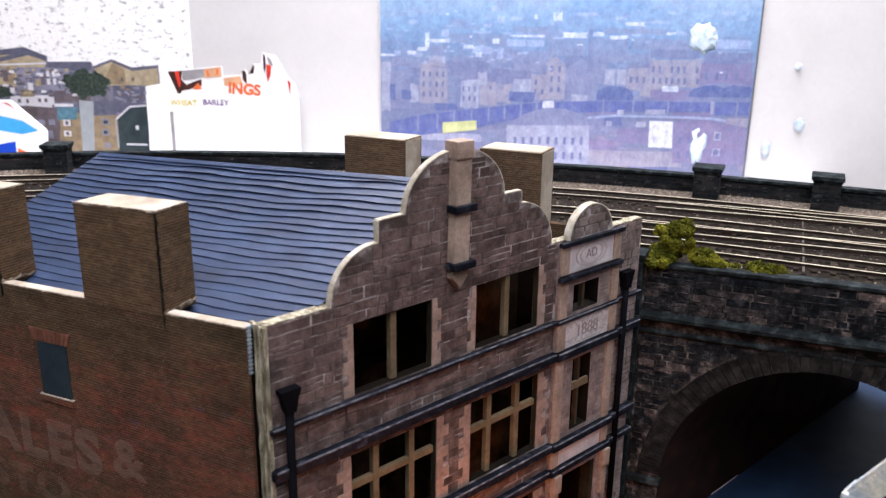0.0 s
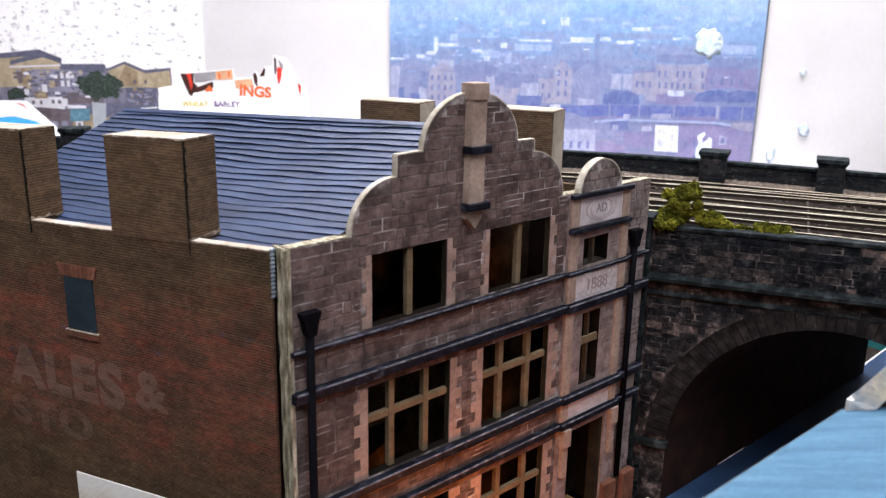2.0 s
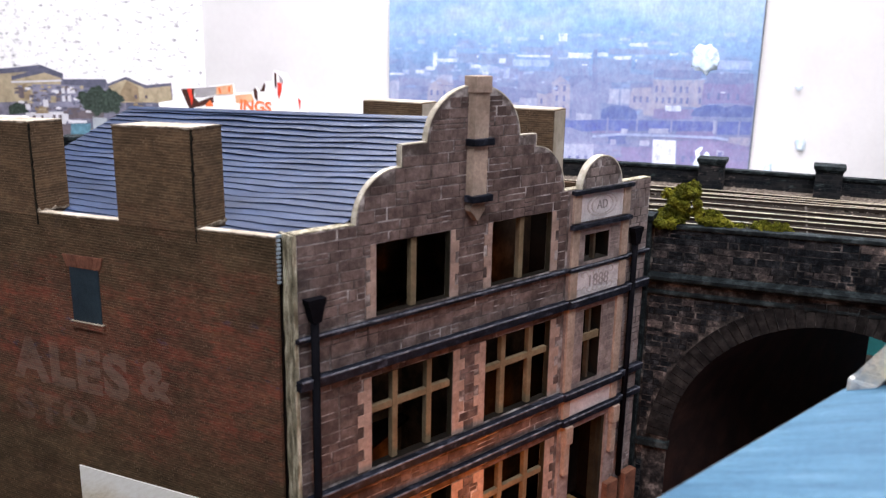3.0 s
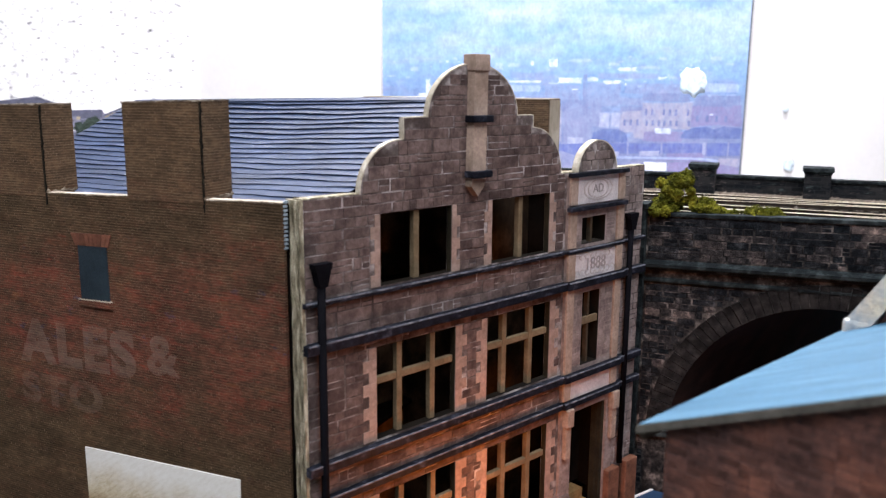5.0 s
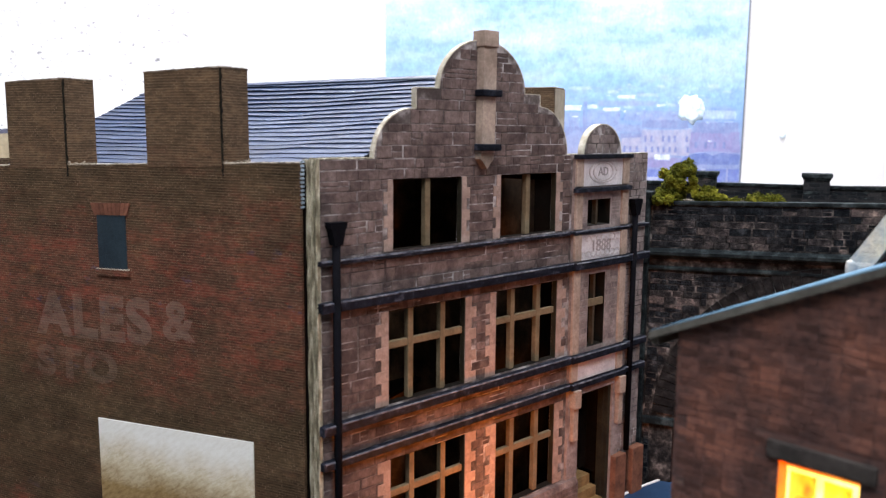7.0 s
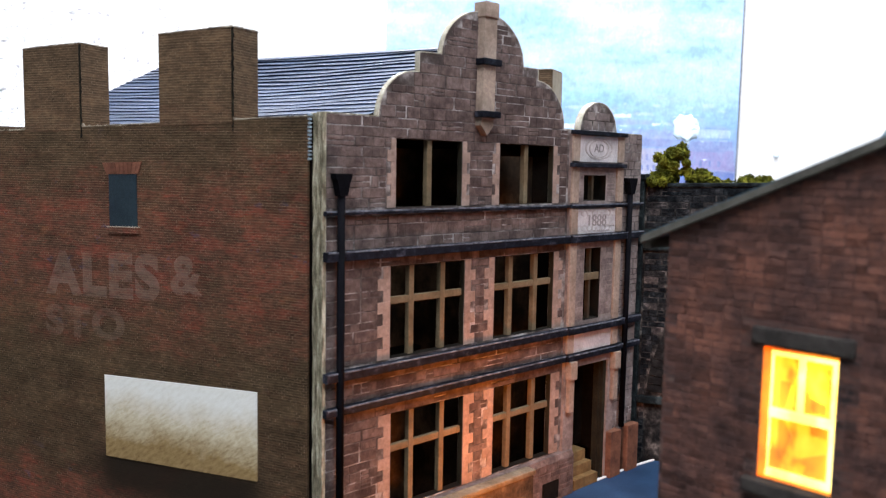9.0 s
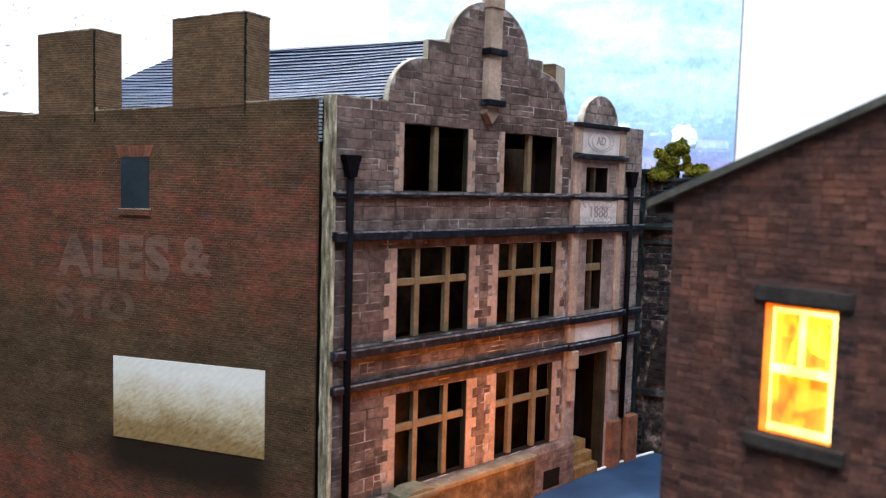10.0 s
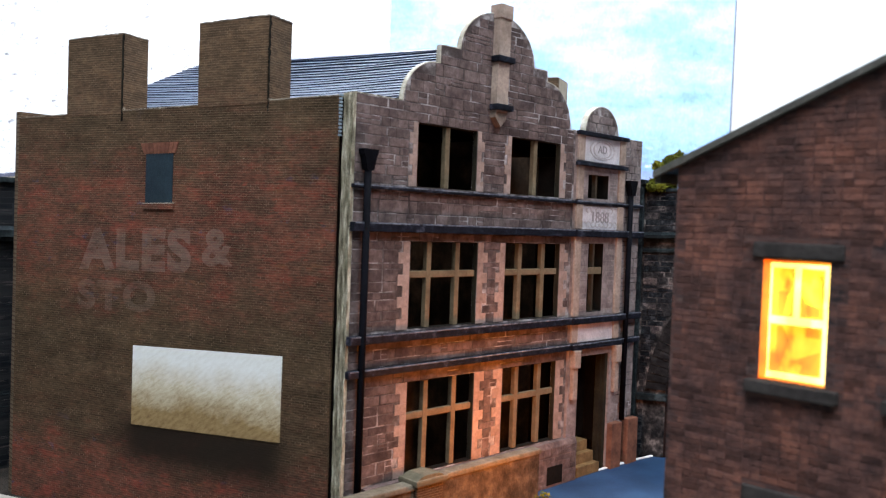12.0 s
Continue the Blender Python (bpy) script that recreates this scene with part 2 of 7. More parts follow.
M_PIPE = mottled("matt_black_pipe", [(0.002, 0.002, 0.003), (0.005, 0.005, 0.007)], 1.2, 10, 0.8, 0.2, 0.0, 0.03)
# near black: shade of rooms, doorway and roof space put into colour
M_INNER_SHADE = mottled("near_black_inner_shade", [(0.003, 0.0024, 0.002), (0.009, 0.0068, 0.0055)], 0.6, 6, 0.95, 0.2, 0.0, 0.0)
# darker copy of the mullion khaki: recess shade put into colour
M_NARROW = mottled("shaded_khaki_mullion", [(0.03, 0.022, 0.014), (0.07, 0.052, 0.034)], 1.0, 7)
M_MULLION = mottled("khaki_painted_card", [(0.105, 0.079, 0.046), (0.19, 0.146, 0.09)], 1.0, 6, 0.85, 0.2)


def fade(nt, sock, a, b):
    """Smooth 0 to 1 as the value goes from a to b."""
    n = node(nt, "ShaderNodeMapRange")
    n.interpolation_type = "SMOOTHSTEP"
    n.inputs[1].default_value, n.inputs[2].default_value = a, b
    nt.links.new(sock, n.inputs[0])
    return n.outputs[0]


def math_node(nt, op, a, b):
    n = nt.nodes.new("ShaderNodeMath")
    n.operation = op
    for sock, val in ((n.inputs[0], a), (n.inputs[1], b)):
        if isinstance(val, (int, float)):
            sock.default_value = val
        else:
            nt.links.new(val, sock)
    return n.outputs[0]


def sooty_brick_paper(name, soot, paint=0.0):
    """Hand-coloured brick paper: fine courses, red in the middle heights, olive soot above and below, a dark patch
    under the sign.
    """
    mat, nt, b = material(name, 0.9, 0, 0.12)
    p2 = position(nt, 1.0, tuple(W - V))       # runs on round the corners
    sp = nt.nodes.new("ShaderNodeSeparateXYZ")
    nt.links.new(p2, sp.inputs[0])
    along_wall = position(nt, 1.0, tuple(-V))
    sw = nt.nodes.new("ShaderNodeSeparateXYZ")
    nt.links.new(along_wall, sw.inputs[0])
    wander = noise_tex(nt, p2, 0.24, 5, 0.7)
    h = math_node(nt, "MULTIPLY_ADD", wander, 9.0)
    nt.links.new(sp.outputs["Y"], h.node.inputs[2])
    mr = node(nt, "ShaderNodeMapRange")
    mr.inputs[1].default_value, mr.inputs[2].default_value = 2.5, 28.5
    nt.links.new(h, mr.inputs[0])
    olive_amount = ramp(nt, mr.outputs[0], [(q, (k, k, k)) for q, k in ((0.03, 0.1), (0.12, 0.3), (0.21, 0.9), (0.40, 0.95), (0.5, 0.5), (0.6, 0.26), (0.69, 0.36), (0.78, 0.85), (0.9, 1.0))])
    red = ramp(nt, noise_tex(nt, p2, 0.9, 6, 0.7, (0.5, 1.3, 1)), [(0.3, (0.042, 0.024, 0.018)), (0.5, (0.094, 0.035, 0.024)), (0.7, (0.15, 0.046, 0.029))])
    olive = ramp(nt, noise_tex(nt, p2, 0.7, 6, 0.7, (0.5, 1.3, 1)), [(0.3, soot[0]), (0.5, soot[1]), (0.7, soot[2])])
    col = mix(nt, red, olive, olive_amount)
    clear = math_node(nt, "SUBTRACT", 1.0, olive_amount)
    for tint, scale, lo, hi, st in (((0.2, 0.036, 0.024), 0.9, 0.50, 0.70, (0.6, 1.5, 1)), ((0.22, 0.036, 0.02), 2.2, 0.60, 0.70, (0.5, 1.8, 1)), ((0.16, 0.065, 0.022), 0.8, 0.60, 0.74, (0.5, 1.6, 1)), ((0.03, 0.042, 0.095), 0.8, 0.63, 0.70, (0.7, 1.2, 1))):
        f = ramp(nt, noise_tex(nt, p2, scale, 4, 0.65, st), [(lo, (0, 0, 0)), (hi, (0.85, 0.85, 0.85))])
        col = mix(nt, col, tint, math_node(nt, "MULTIPLY", f, clear))
    # broad dark and pale weathering
    broad = noise_tex(nt, p2, 0.42, 6, 0.72, (0.8, 1.2, 1))
    col = mix(nt, col, ramp(nt, broad, [(0.32, (0.5, 0.52, 0.5)), (0.52, (1, 1, 1)), (0.7, (1.25, 1.2, 1.12))]), 0.85, "MULTIPLY")
    # single bricks, a little lighter or darker
    single = noise_tex(nt, p2, 1.0, 2, 0.6, (2.6, 8.0, 1))
    col = mix(nt, col, ramp(nt, single, [(0.3, (0.62, 0.62, 0.62)), (0.7, (1.45, 1.42, 1.38))]), 0.9, "MULTIPLY")
    # courses, worn in places
    wav = noise_tex(nt, p2, 0.35, 2, 0.5)
    zz = math_node(nt, "MULTIPLY_ADD", wav, 0.09)
    nt.links.new(sp.outputs["Y"], zz.node.inputs[2])
    saw = math_node(nt, "FRACT", math_node(nt, "DIVIDE", zz, 0.118), 0.0)
    line = ramp(nt, saw, [(0.0, (1, 1, 1)), (0.16, (0.0, 0.0, 0.0)), (0.84, (0, 0, 0)), (1.0, (1, 1, 1))])
    worn = ramp(nt, noise_tex(nt, p2, 1.3, 6, 0.75, (0.4, 2.0, 1)), [(0.36, (0.12, 0.12, 0.12)), (0.62, (1.0, 1.0, 1.0))])
    up_high = math_node(nt, "MULTIPLY_ADD", fade(nt, sp.outputs["Y"], 4.0, 17.0), 0.5)
    up_high.node.inputs[2].default_value = 0.5
    amount = math_node(nt, "MULTIPLY", math_node(nt, "MULTIPLY", line, worn), up_high)
    col = mix(nt, col, (0.24, 0.18, 0.115), math_node(nt, "MULTIPLY", amount, 0.62))
    dark = ramp(nt, saw, [(0.2, (1, 1, 1)), (0.34, (0.42, 0.42, 0.42)), (0.5, (1, 1, 1))])
    col = mix(nt, col, dark, math_node(nt, "MULTIPLY", worn, 0.66), "MULTIPLY")
    # upright joints, staggered course by course
    row = math_node(nt, "FLOOR", math_node(nt, "DIVIDE", zz, 0.118), 0.0)
    across = math_node(nt, "MULTIPLY_ADD", row, 0.137)
    nt.links.new(sp.outputs["X"], across.node.inputs[2])
    upright = ramp(nt, math_node(nt, "FRACT", math_node(nt, "DIVIDE", across, 0.29), 0.0), [(0.0, (1, 1, 1)), (0.09, (0, 0, 0)), (0.91, (0, 0, 0)), (1.0, (1, 1, 1))])
    here = ramp(nt, noise_tex(nt, p2, 2.3, 5, 0.75), [(0.48, (0, 0, 0)), (0.66, (0.75, 0.75, 0.75))])
    col = mix(nt, col, (0.24, 0.17, 0.12), math_node(nt, "MULTIPLY", upright, here))
    # pale chips where the printed face is rubbed
    chip = ramp(nt, noise_tex(nt, p2, 5.5, 3, 0.6, (0.7, 1.6, 1)), [(0.70, (0, 0, 0)), (0.75, (0.8, 0.8, 0.8))])
    rubbed = ramp(nt, noise_tex(nt, p2, 0.5, 4, 0.7), [(0.45, (0, 0, 0)), (0.65, (1, 1, 1))])
    col = mix(nt, col, (0.26, 0.21, 0.16), math_node(nt, "MULTIPLY", chip, rubbed))
    # soft-edged dark patch under the blank sign
    spot = math_node(nt, "MULTIPLY", math_node(nt, "MULTIPLY", fade(nt, sw.outputs["X"], 19.2, 21.8), fade(nt, sw.outputs["X"], 32.2, 29.6)),
                     math_node(nt, "MULTIPLY", fade(nt, sp.outputs["Y"], 0.6, 2.6), fade(nt, sp.outputs["Y"], 4.6, 3.4)))
    col = mix(nt, col, (0.012, 0.0085, 0.0055), math_node(nt, "MULTIPLY", spot, 0.93))
    if paint:
        left = ramp(nt, noise_tex(nt, p2, 1.0, 6, 0.7, (0.6, 1.8, 1)), [(0.34, (0.15 * paint,) * 3), (0.66, (paint,) * 3)])
        col = mix(nt, col, (0.25, 0.19, 0.16), left)
    nt.links.new(col, b.inputs["Base Color"])
    bump(nt, b, saw, 0.25, 0.03)
    return mat


M_SIDE = sooty_brick_paper("sooty_red_brick_paper", ((0.026, 0.0185, 0.0098), (0.05, 0.034, 0.018), (0.08, 0.055, 0.03)))
M_STACK = sooty_brick_paper("brown_brick_paper_of_stacks", ((0.044, 0.0275, 0.0155), (0.078, 0.049, 0.028), (0.116, 0.075, 0.044)))
M_SIDE_X = bricked("sooty_brick_paper_return", X, ((0.085, 0.048, 0.03), (0.062, 0.04, 0.024)), (0.12, 0.09, 0.06), 0.30, 0.125, 0.016,
                   [((0.06, 0.045, 0.026), 0.5, 0.4, 0.7)])
M_SLATE = mottled("blue_grey_slate_card", [(0.011, 0.022, 0.052), (0.018, 0.034, 0.078), (0.028, 0.05, 0.107)], 0.5, 9, 0.38, 0.0, 0.12, 0.55, 0.0, (1, 1, 2), grainy=0.45)
# edge faces darker than the slates: shade under each strip put into colour
M_SLATE_EDGE = mottled("shaded_cut_edge_of_slate_card", [(0.008, 0.011, 0.022), (0.02, 0.027, 0.045)], 1.4, 8, 0.8, 0.2)
M_SLATE_END = mottled("pale_slate_card", [(0.12, 0.16, 0.2), (0.42, 0.5, 0.55)], 1.2, 8, 0.7, 0.2)
M_INSIDE = mottled("dim_brown_interior_card", [(0.006, 0.004, 0.003), (0.026, 0.016, 0.009), (0.085, 0.05, 0.028)], 0.45, 5)
# near black: shade of reveals and openings put into colour; also open joints
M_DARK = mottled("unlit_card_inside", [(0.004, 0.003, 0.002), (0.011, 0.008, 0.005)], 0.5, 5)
def rough_stone():
    """Sooty masonry: most stones near black, a few worn pale."""
    mat, nt, b = material("sooty_viaduct_stone", 0.9, 0, 0.05)
    p = position(nt)
    tone = ramp(nt, random_per_object(nt), [(0.0, (0.009, 0.012, 0.015)), (0.55, (0.021, 0.023, 0.026)), (0.86, (0.048, 0.044, 0.043)), (1.0, (0.12, 0.1, 0.092))])
    worn = ramp(nt, noise_tex(nt, p, 1.5, 6, 0.75), [(0.42, (0.3, 0.32, 0.36)), (0.56, (1, 1, 1)), (0.66, (3.2, 2.95, 2.75))])
    col = mix(nt, tone, worn, 1.0, "MULTIPLY")
    grain = noise_tex(nt, p, 8.0, 4, 0.7)
    nt.links.new(col, b.inputs["Base Color"])
    bump(nt, b, grain, 0.8, 0.15)
    return mat


M_VSTONE = rough_stone()
M_RING = mottled("sooty_arch_ring_stone", [(0.007, 0.0068, 0.007), (0.016, 0.015, 0.015), (0.042, 0.039, 0.037)], 1.2, 8, 0.9, 0.5, 0.3, 0.05)
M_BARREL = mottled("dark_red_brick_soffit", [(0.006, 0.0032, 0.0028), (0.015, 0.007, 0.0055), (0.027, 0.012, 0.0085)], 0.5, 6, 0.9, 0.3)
M_VJOINT = mottled("sooty_viaduct_joint", [(0.004, 0.0045, 0.0055), (0.01, 0.01, 0.011), (0.05, 0.046, 0.043), (0.2, 0.18, 0.165)], 1.3, 9)
M_COPE = mottled("weathered_grey_coping", [(0.004, 0.0055, 0.0065), (0.012, 0.016, 0.0175), (0.048, 0.062, 0.064)], 1.3, 8, 0.8, 0.4, 0.0, 0.06)
M_BALLAST = mottled("grey_brown_ballast", [(0.005, 0.0036, 0.0024), (0.012, 0.0088, 0.006), (0.045, 0.034, 0.025)], 2.6, 9, 0.95, 1.0)
M_STONECHIP = mottled("ballast_chippings", [(0.13, 0.105, 0.085), (0.3, 0.255, 0.215)], 2.0, 9, 0.95, 0.4, 0.5, island=True)
M_RAIL = mottled("rusty_rail_side", [(0.007, 0.0045, 0.003), (0.016, 0.01, 0.0065)], 1.0, 9, 0.7, 0.2)
M_RAILTOP = mottled("worn_bright_rail_head", [(0.74, 0.64, 0.46), (0.95, 0.86, 0.68)], 1.0, 9, 0.35, 0.1, 0.0, 0.6, 0.0)
M_SLEEPER = mottled("dark_brown_sleeper", [(0.013, 0.009, 0.006), (0.032, 0.023, 0.016)], 1.4, 9, 0.85, 0.3, 0.3)
M_HOUSE = bricked("dark_red_brick_card", Y, ((0.125, 0.063, 0.052), (0.062, 0.037, 0.034)), (0.078, 0.05, 0.045), 0.55, 0.2, 0.02,
                  [((0.15, 0.064, 0.044), 0.7, 0.52, 0.66), ((0.024, 0.02, 0.022), 1.2, 0.51, 0.61), ((0.125, 0.085, 0.075), 0.95, 0.56, 0.66)], relief=0.14, stretch=(0.8, 1.25, 1))
M_HOUSE_X = bricked("dark_red_brick_card_side", X, ((0.095, 0.036, 0.026), (0.05, 0.025, 0.024)), (0.075, 0.045, 0.036), 0.32, 0.13, 0.018,
                    [((0.13, 0.042, 0.024), 0.8, 0.52, 0.7)])
M_HROOF = mottled("smooth_blue_grey_roof_card", [(0.022, 0.078, 0.135), (0.036, 0.108, 0.175), (0.05, 0.135, 0.21), (0.085, 0.18, 0.25)], 0.8, 6, 0.6, 0.2, 0.0, 0.25, stretch=(1.6, 0.22, 0.22))
M_HEDGE = mottled("grey_roof_edge", [(0.012, 0.0115, 0.011), (0.034, 0.033, 0.031)], 1.0, 9)
M_HSTONE = mottled("sooty_stone_lintel", [(0.024, 0.021, 0.02), (0.062, 0.055, 0.05)], 1.2, 6)
M_VERGE = mottled("grey_olive_verge_board", [(0.06, 0.058, 0.05), (0.15, 0.145, 0.125)], 0.9, 7)
M_ROAD = mottled("blue_black_road_card", [(0.008, 0.024, 0.058), (0.014, 0.038, 0.088), (0.024, 0.06, 0.125)], 0.3, 6, 0.55, 0.1, 0.0, 0.3)
M_WHITE = mottled("white_board", [(0.72, 0.72, 0.72), (0.8, 0.8, 0.8)], 0.05, 1.2, 0.7, 0.0, grainy=0.06)
M_BOARD = mottled("dull_white_board", [(0.54, 0.535, 0.53), (0.6, 0.595, 0.59)], 0.05, 1.2, 0.7, 0.0, grainy=0.1)
M_WALL = mottled("white_room_paint", [(0.62, 0.62, 0.62), (0.7, 0.7, 0.7)], 0.02, 0.8, 0.8, 0.1, grainy=0.2)
M_FLOOR = mottled("grey_room_floor", [(0.12, 0.12, 0.12), (0.2, 0.2, 0.2)], 0.05, 0.8, 0.8, 0.1)
M_GROUND = mottled("dull_brown_groundwork", [(0.016, 0.013, 0.011), (0.04, 0.032, 0.025)], 0.6, 7, 0.95, 0.6)
M_PAVE = mottled("pale_grey_pavement_card", [(0.28, 0.26, 0.22), (0.42, 0.4, 0.35)], 0.8, 8)
M_LEAF = mottled("yellow_green_foam_foliage", [(0.03, 0.036, 0.004), (0.095, 0.10, 0.008), (0.22, 0.21, 0.02)], 1.2, 7, 0.95, 0.3, 0.28, island=True)
M_STEP = mottled("yellow_brown_step_card", [(0.1, 0.06, 0.024), (0.16, 0.1, 0.042), (0.22, 0.145, 0.065)], 1.4, 8)


# ---- the room and its boards ----
FACE = frame_of((0, 0, 0), X, Z, Y)          # facade plane: x, height, into the building
D = Vector((0.66, -0.7513, 0)).normalized()  # along the backboards
NB = Vector((-D.y, D.x, 0)).normalized()
if NB.x < 0:
    NB = -NB                                 # away from the layout
P1 = Vector((89.4, 112.6, 0))                # the poster's edge
BACK = frame_of(P1, D, Z, -NB)               # u along the boards, height, towards the layout

bm = bmesh.new()
box(bm, (-260, -240, -140), (330, 330, -134))
tagged(part("floor", bm, M_FLOOR), "plain grey floor of the room", "floor", kind="structure")
bm = bmesh.new()
box(bm, (-260, -240, 184), (330, 330, 190))
tagged(part("ceiling", bm, M_WALL), "plain white ceiling of the room", "ceiling", kind="structure")
for nm, lo, hi in (("wall_north", (-260, 322, -134), (330, 330, 184)), ("wall_south", (-260, -240, -134), (330, -232, 184)),
                   ("wall_east", (322, -232, -134), (330, 322, 184)), ("wall_west", (-260, -232, -134), (-252, 322, 184))):
    bm = bmesh.new()
    box(bm, lo, hi)
    tagged(part(nm, bm, M_WALL), "plain white painted wall of the room", "wall", kind="structure")

# ---- baseboard and road ----
bm = bmesh.new()
box(bm, (-40, -60, -6), (88, 96, -1.6))
tagged(part("ground", bm, M_GROUND), "dull brown scenic baseboard under the layout", "ground", kind="structure")
for a in (-36, 80):
    for b in (-56, 88):
        tagged(part("baseboard_leg", boxes(((a, b, -134), (a + 4, b + 4, -6)), bevel=0.3), M_WALL), "plain square leg under the baseboard", "leg", kind="structure")
bm = bmesh.new()
EDGE_ = [(25.5, 23.4), (36.0, 23.15), (42.0, 22.4), (46.0, 22.2), (58.0, 22.2), (70.0, 22.5), (78.0, 22.75)]
prism(bm, [(25.5, 2), (78, 2)] + EDGE_[::-1], frame_of((0, 0, -1.6), X, Y, Z), 1.1)
tagged(part("road", bm, M_ROAD), "smooth blue-black card road with a white edge", "road", kind="structure")
bm = bmesh.new()
sweep(bm, EDGE_, [(0.0, -1.5), (0.0, -0.42), (0.13, -0.42), (0.13, -1.5)])
tagged(part("road_edge", bm, M_WHITE), "thin white edge of the road card", "kerb", kind="structure")

# ---- viaduct ----
FARW = smooth_line([(74.5, 4), (71.2, 16), (67.2, 26.5), (62.6, 37), (56.6, 47.5), (44, 64.5), (28.5, 78.6), (12, 88), (-8, 95)], 2.0)
NEARW = smooth_line([(45.9, 1.6), (42.3, 10.9), (38.3, 21.3), (34.7, 30.6), (31.6, 38.5), (28.2, 45.0), (22, 48.6), (14, 49.6), (5.5, 48.6), (-6, 46.5)], 2.0)
VO = Vector((38.6, 21.3, 0))
VT = V + Z * 0.03                            # the face climbs a little along the way
FACEV = frame_of(VO, VT, Z, -W)               # along the viaduct face, height, into the viaduct

M_FARSTONE = bricked("sooty_coursed_stone", V, ((0.007, 0.009, 0.0115), (0.03, 0.029, 0.03)), (0.02, 0.021, 0.022), 0.95, 0.36, 0.03,
                     [((0.11, 0.09, 0.085), 1.5, 0.57, 0.64), ((0.005, 0.007, 0.01), 0.6, 0.45, 0.58), ((0.05, 0.066, 0.066), 1.2, 0.59, 0.67), ((0.2, 0.17, 0.16), 2.2, 0.63, 0.68)], relief=0.25)
viaduct = thing("railway_viaduct", (38.3, 21.3, -1.6), "soot-black stone railway viaduct with an arch over the road", "viaduct")
# retaining wall beyond the building, falling a little with the line
left_part = NEARW[[i for i, p in enumerate(NEARW) if p[1] > 25.2][0]:]


def falling(profile):
    bm = sweep(bmesh.new(), left_part, profile)
    for v in bm.verts:
        if v.co.z > 0:
            v.co.z -= min(1.0, 0.03 * max(0.0, (v.co - VO).dot(-V)))
    return bm


part("retaining_wall", falling([(0, -1.6), (0, 17.0), (-0.9, 17.0), (-0.9, -1.6)]), M_FARSTONE, viaduct, "dark stone retaining wall")
part("string_course", falling([(0.5, 13.7), (0.5, 14.1), (0, 14.35), (0, 13.4)]), M_COPE, viaduct)
part("coping", falling([(0.25, 17.0), (0.25, 17.3), (-1.1, 17.3), (-1.1, 17.0)]), M_COPE, viaduct)

# arched face
AC, AA, AB, AZ = 7.3, 8.4, 8.75, 3.55
S0, S1 = -4.2, 24.0
top = arc(AC, AZ, AA, AB, 0, 180, 40)


def arched_sheet(shift):
    """Wall face with the arch left open, built as strips over and beside the opening."""
    bm = bmesh.new()
    at = lambda a, b: bm.verts.new(FACEV @ Vector((a, b, 0)) + shift)
    low = [(AC - AA, -1.6)] + top[::-1] + [(AC + AA, -1.6)]
    for (a, b), (c, d) in zip(low[1:], low[2:-1]):
        bm.faces.new((at(a, b), at(c, d), at(c, 17.12), at(a, 17.12)))
    for a, c in ((S0, AC - AA), (AC + AA, S1)):
        bm.faces.new((at(a, -1.6), at(c, -1.6), at(c, 17.12), at(a, 17.12)))
    return bm


part("arch_face", arched_sheet(Vector()), M_VJOINT, viaduct, "dark stone face round the arch")
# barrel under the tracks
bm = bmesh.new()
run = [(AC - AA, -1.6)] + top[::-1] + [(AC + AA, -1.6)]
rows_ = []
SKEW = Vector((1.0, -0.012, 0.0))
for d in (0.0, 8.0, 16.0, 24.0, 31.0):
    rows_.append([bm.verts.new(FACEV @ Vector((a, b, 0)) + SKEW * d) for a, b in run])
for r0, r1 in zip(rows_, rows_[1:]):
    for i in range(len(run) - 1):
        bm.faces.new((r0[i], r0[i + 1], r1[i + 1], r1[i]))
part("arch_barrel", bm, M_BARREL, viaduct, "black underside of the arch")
part("far_arch_face", arched_sheet(SKEW * 31.0), M_VJOINT, viaduct, "dark stone face beyond the tracks")
# ring of voussoirs
ring_me = {}
for i in range(54):
    a0, a1 = radians(3 + 174 * i / 54), radians(3 + 174 * (i + 0.9) / 54)
    pts = []
    for ang, k in ((a0, 0.0), (a1, 0.0), (a1, 1.32), (a0, 1.32)):
        pts.append((AC - (AA + k) * math.cos(ang), AZ + (AB + k) * math.sin(ang)))
    bm = bmesh.new()
    prism(bm, pts, FACEV @ Matrix.Translation((0, 0, -0.10 - 0.03 * (i % 3))), 0.2)
    part("arch_stone", bm, M_RING, viaduct)
bm = bmesh.new()
prism(bm, [(0, 13.8), (0.2, 13.92), (0.26, 14.0), (0.46, 14.06), (0.5, 14.12), (0.5, 14.3), (0, 14.48)], frame_of(VO + VT * S0, W, Z, VT), S1 - S0)
part("string_course", bm, M_COPE, viaduct, "weathered grey moulded string course")
bm = bmesh.new()
prism(bm, [(0, 13.05), (0.1, 13.1), (0.16, 13.18), (0.16, 13.3), (0, 13.4)], frame_of(VO + VT * S0, W, Z, VT), S1 - S0)
part("lower_fillet", bm, M_COPE, viaduct, "sooty fillet under the string course")
bm = boxes(((S0, 17.12, -0.12), (S1, 17.36, 0.75)), m=FACEV, bevel=0.05)
part("coping", bm, M_COPE, viaduct, "grey-green parapet coping")
bm = boxes(((S0, 14.0, 0.55), (S1, 17.2, 0.65)), m=FACEV)
part("parapet_back", bm, M_VSTONE, viaduct)
bm = boxes(((-4.1, -1.6, -0.6), (-3.0, 17.6, 0.6)), ((-4.2, 17.6, -0.75), (-2.9, 17.95, 0.8)), ((-4.15, 13.6, -0.75), (-2.95, 14.3, 0.6)), m=FACEV, bevel=0.06)
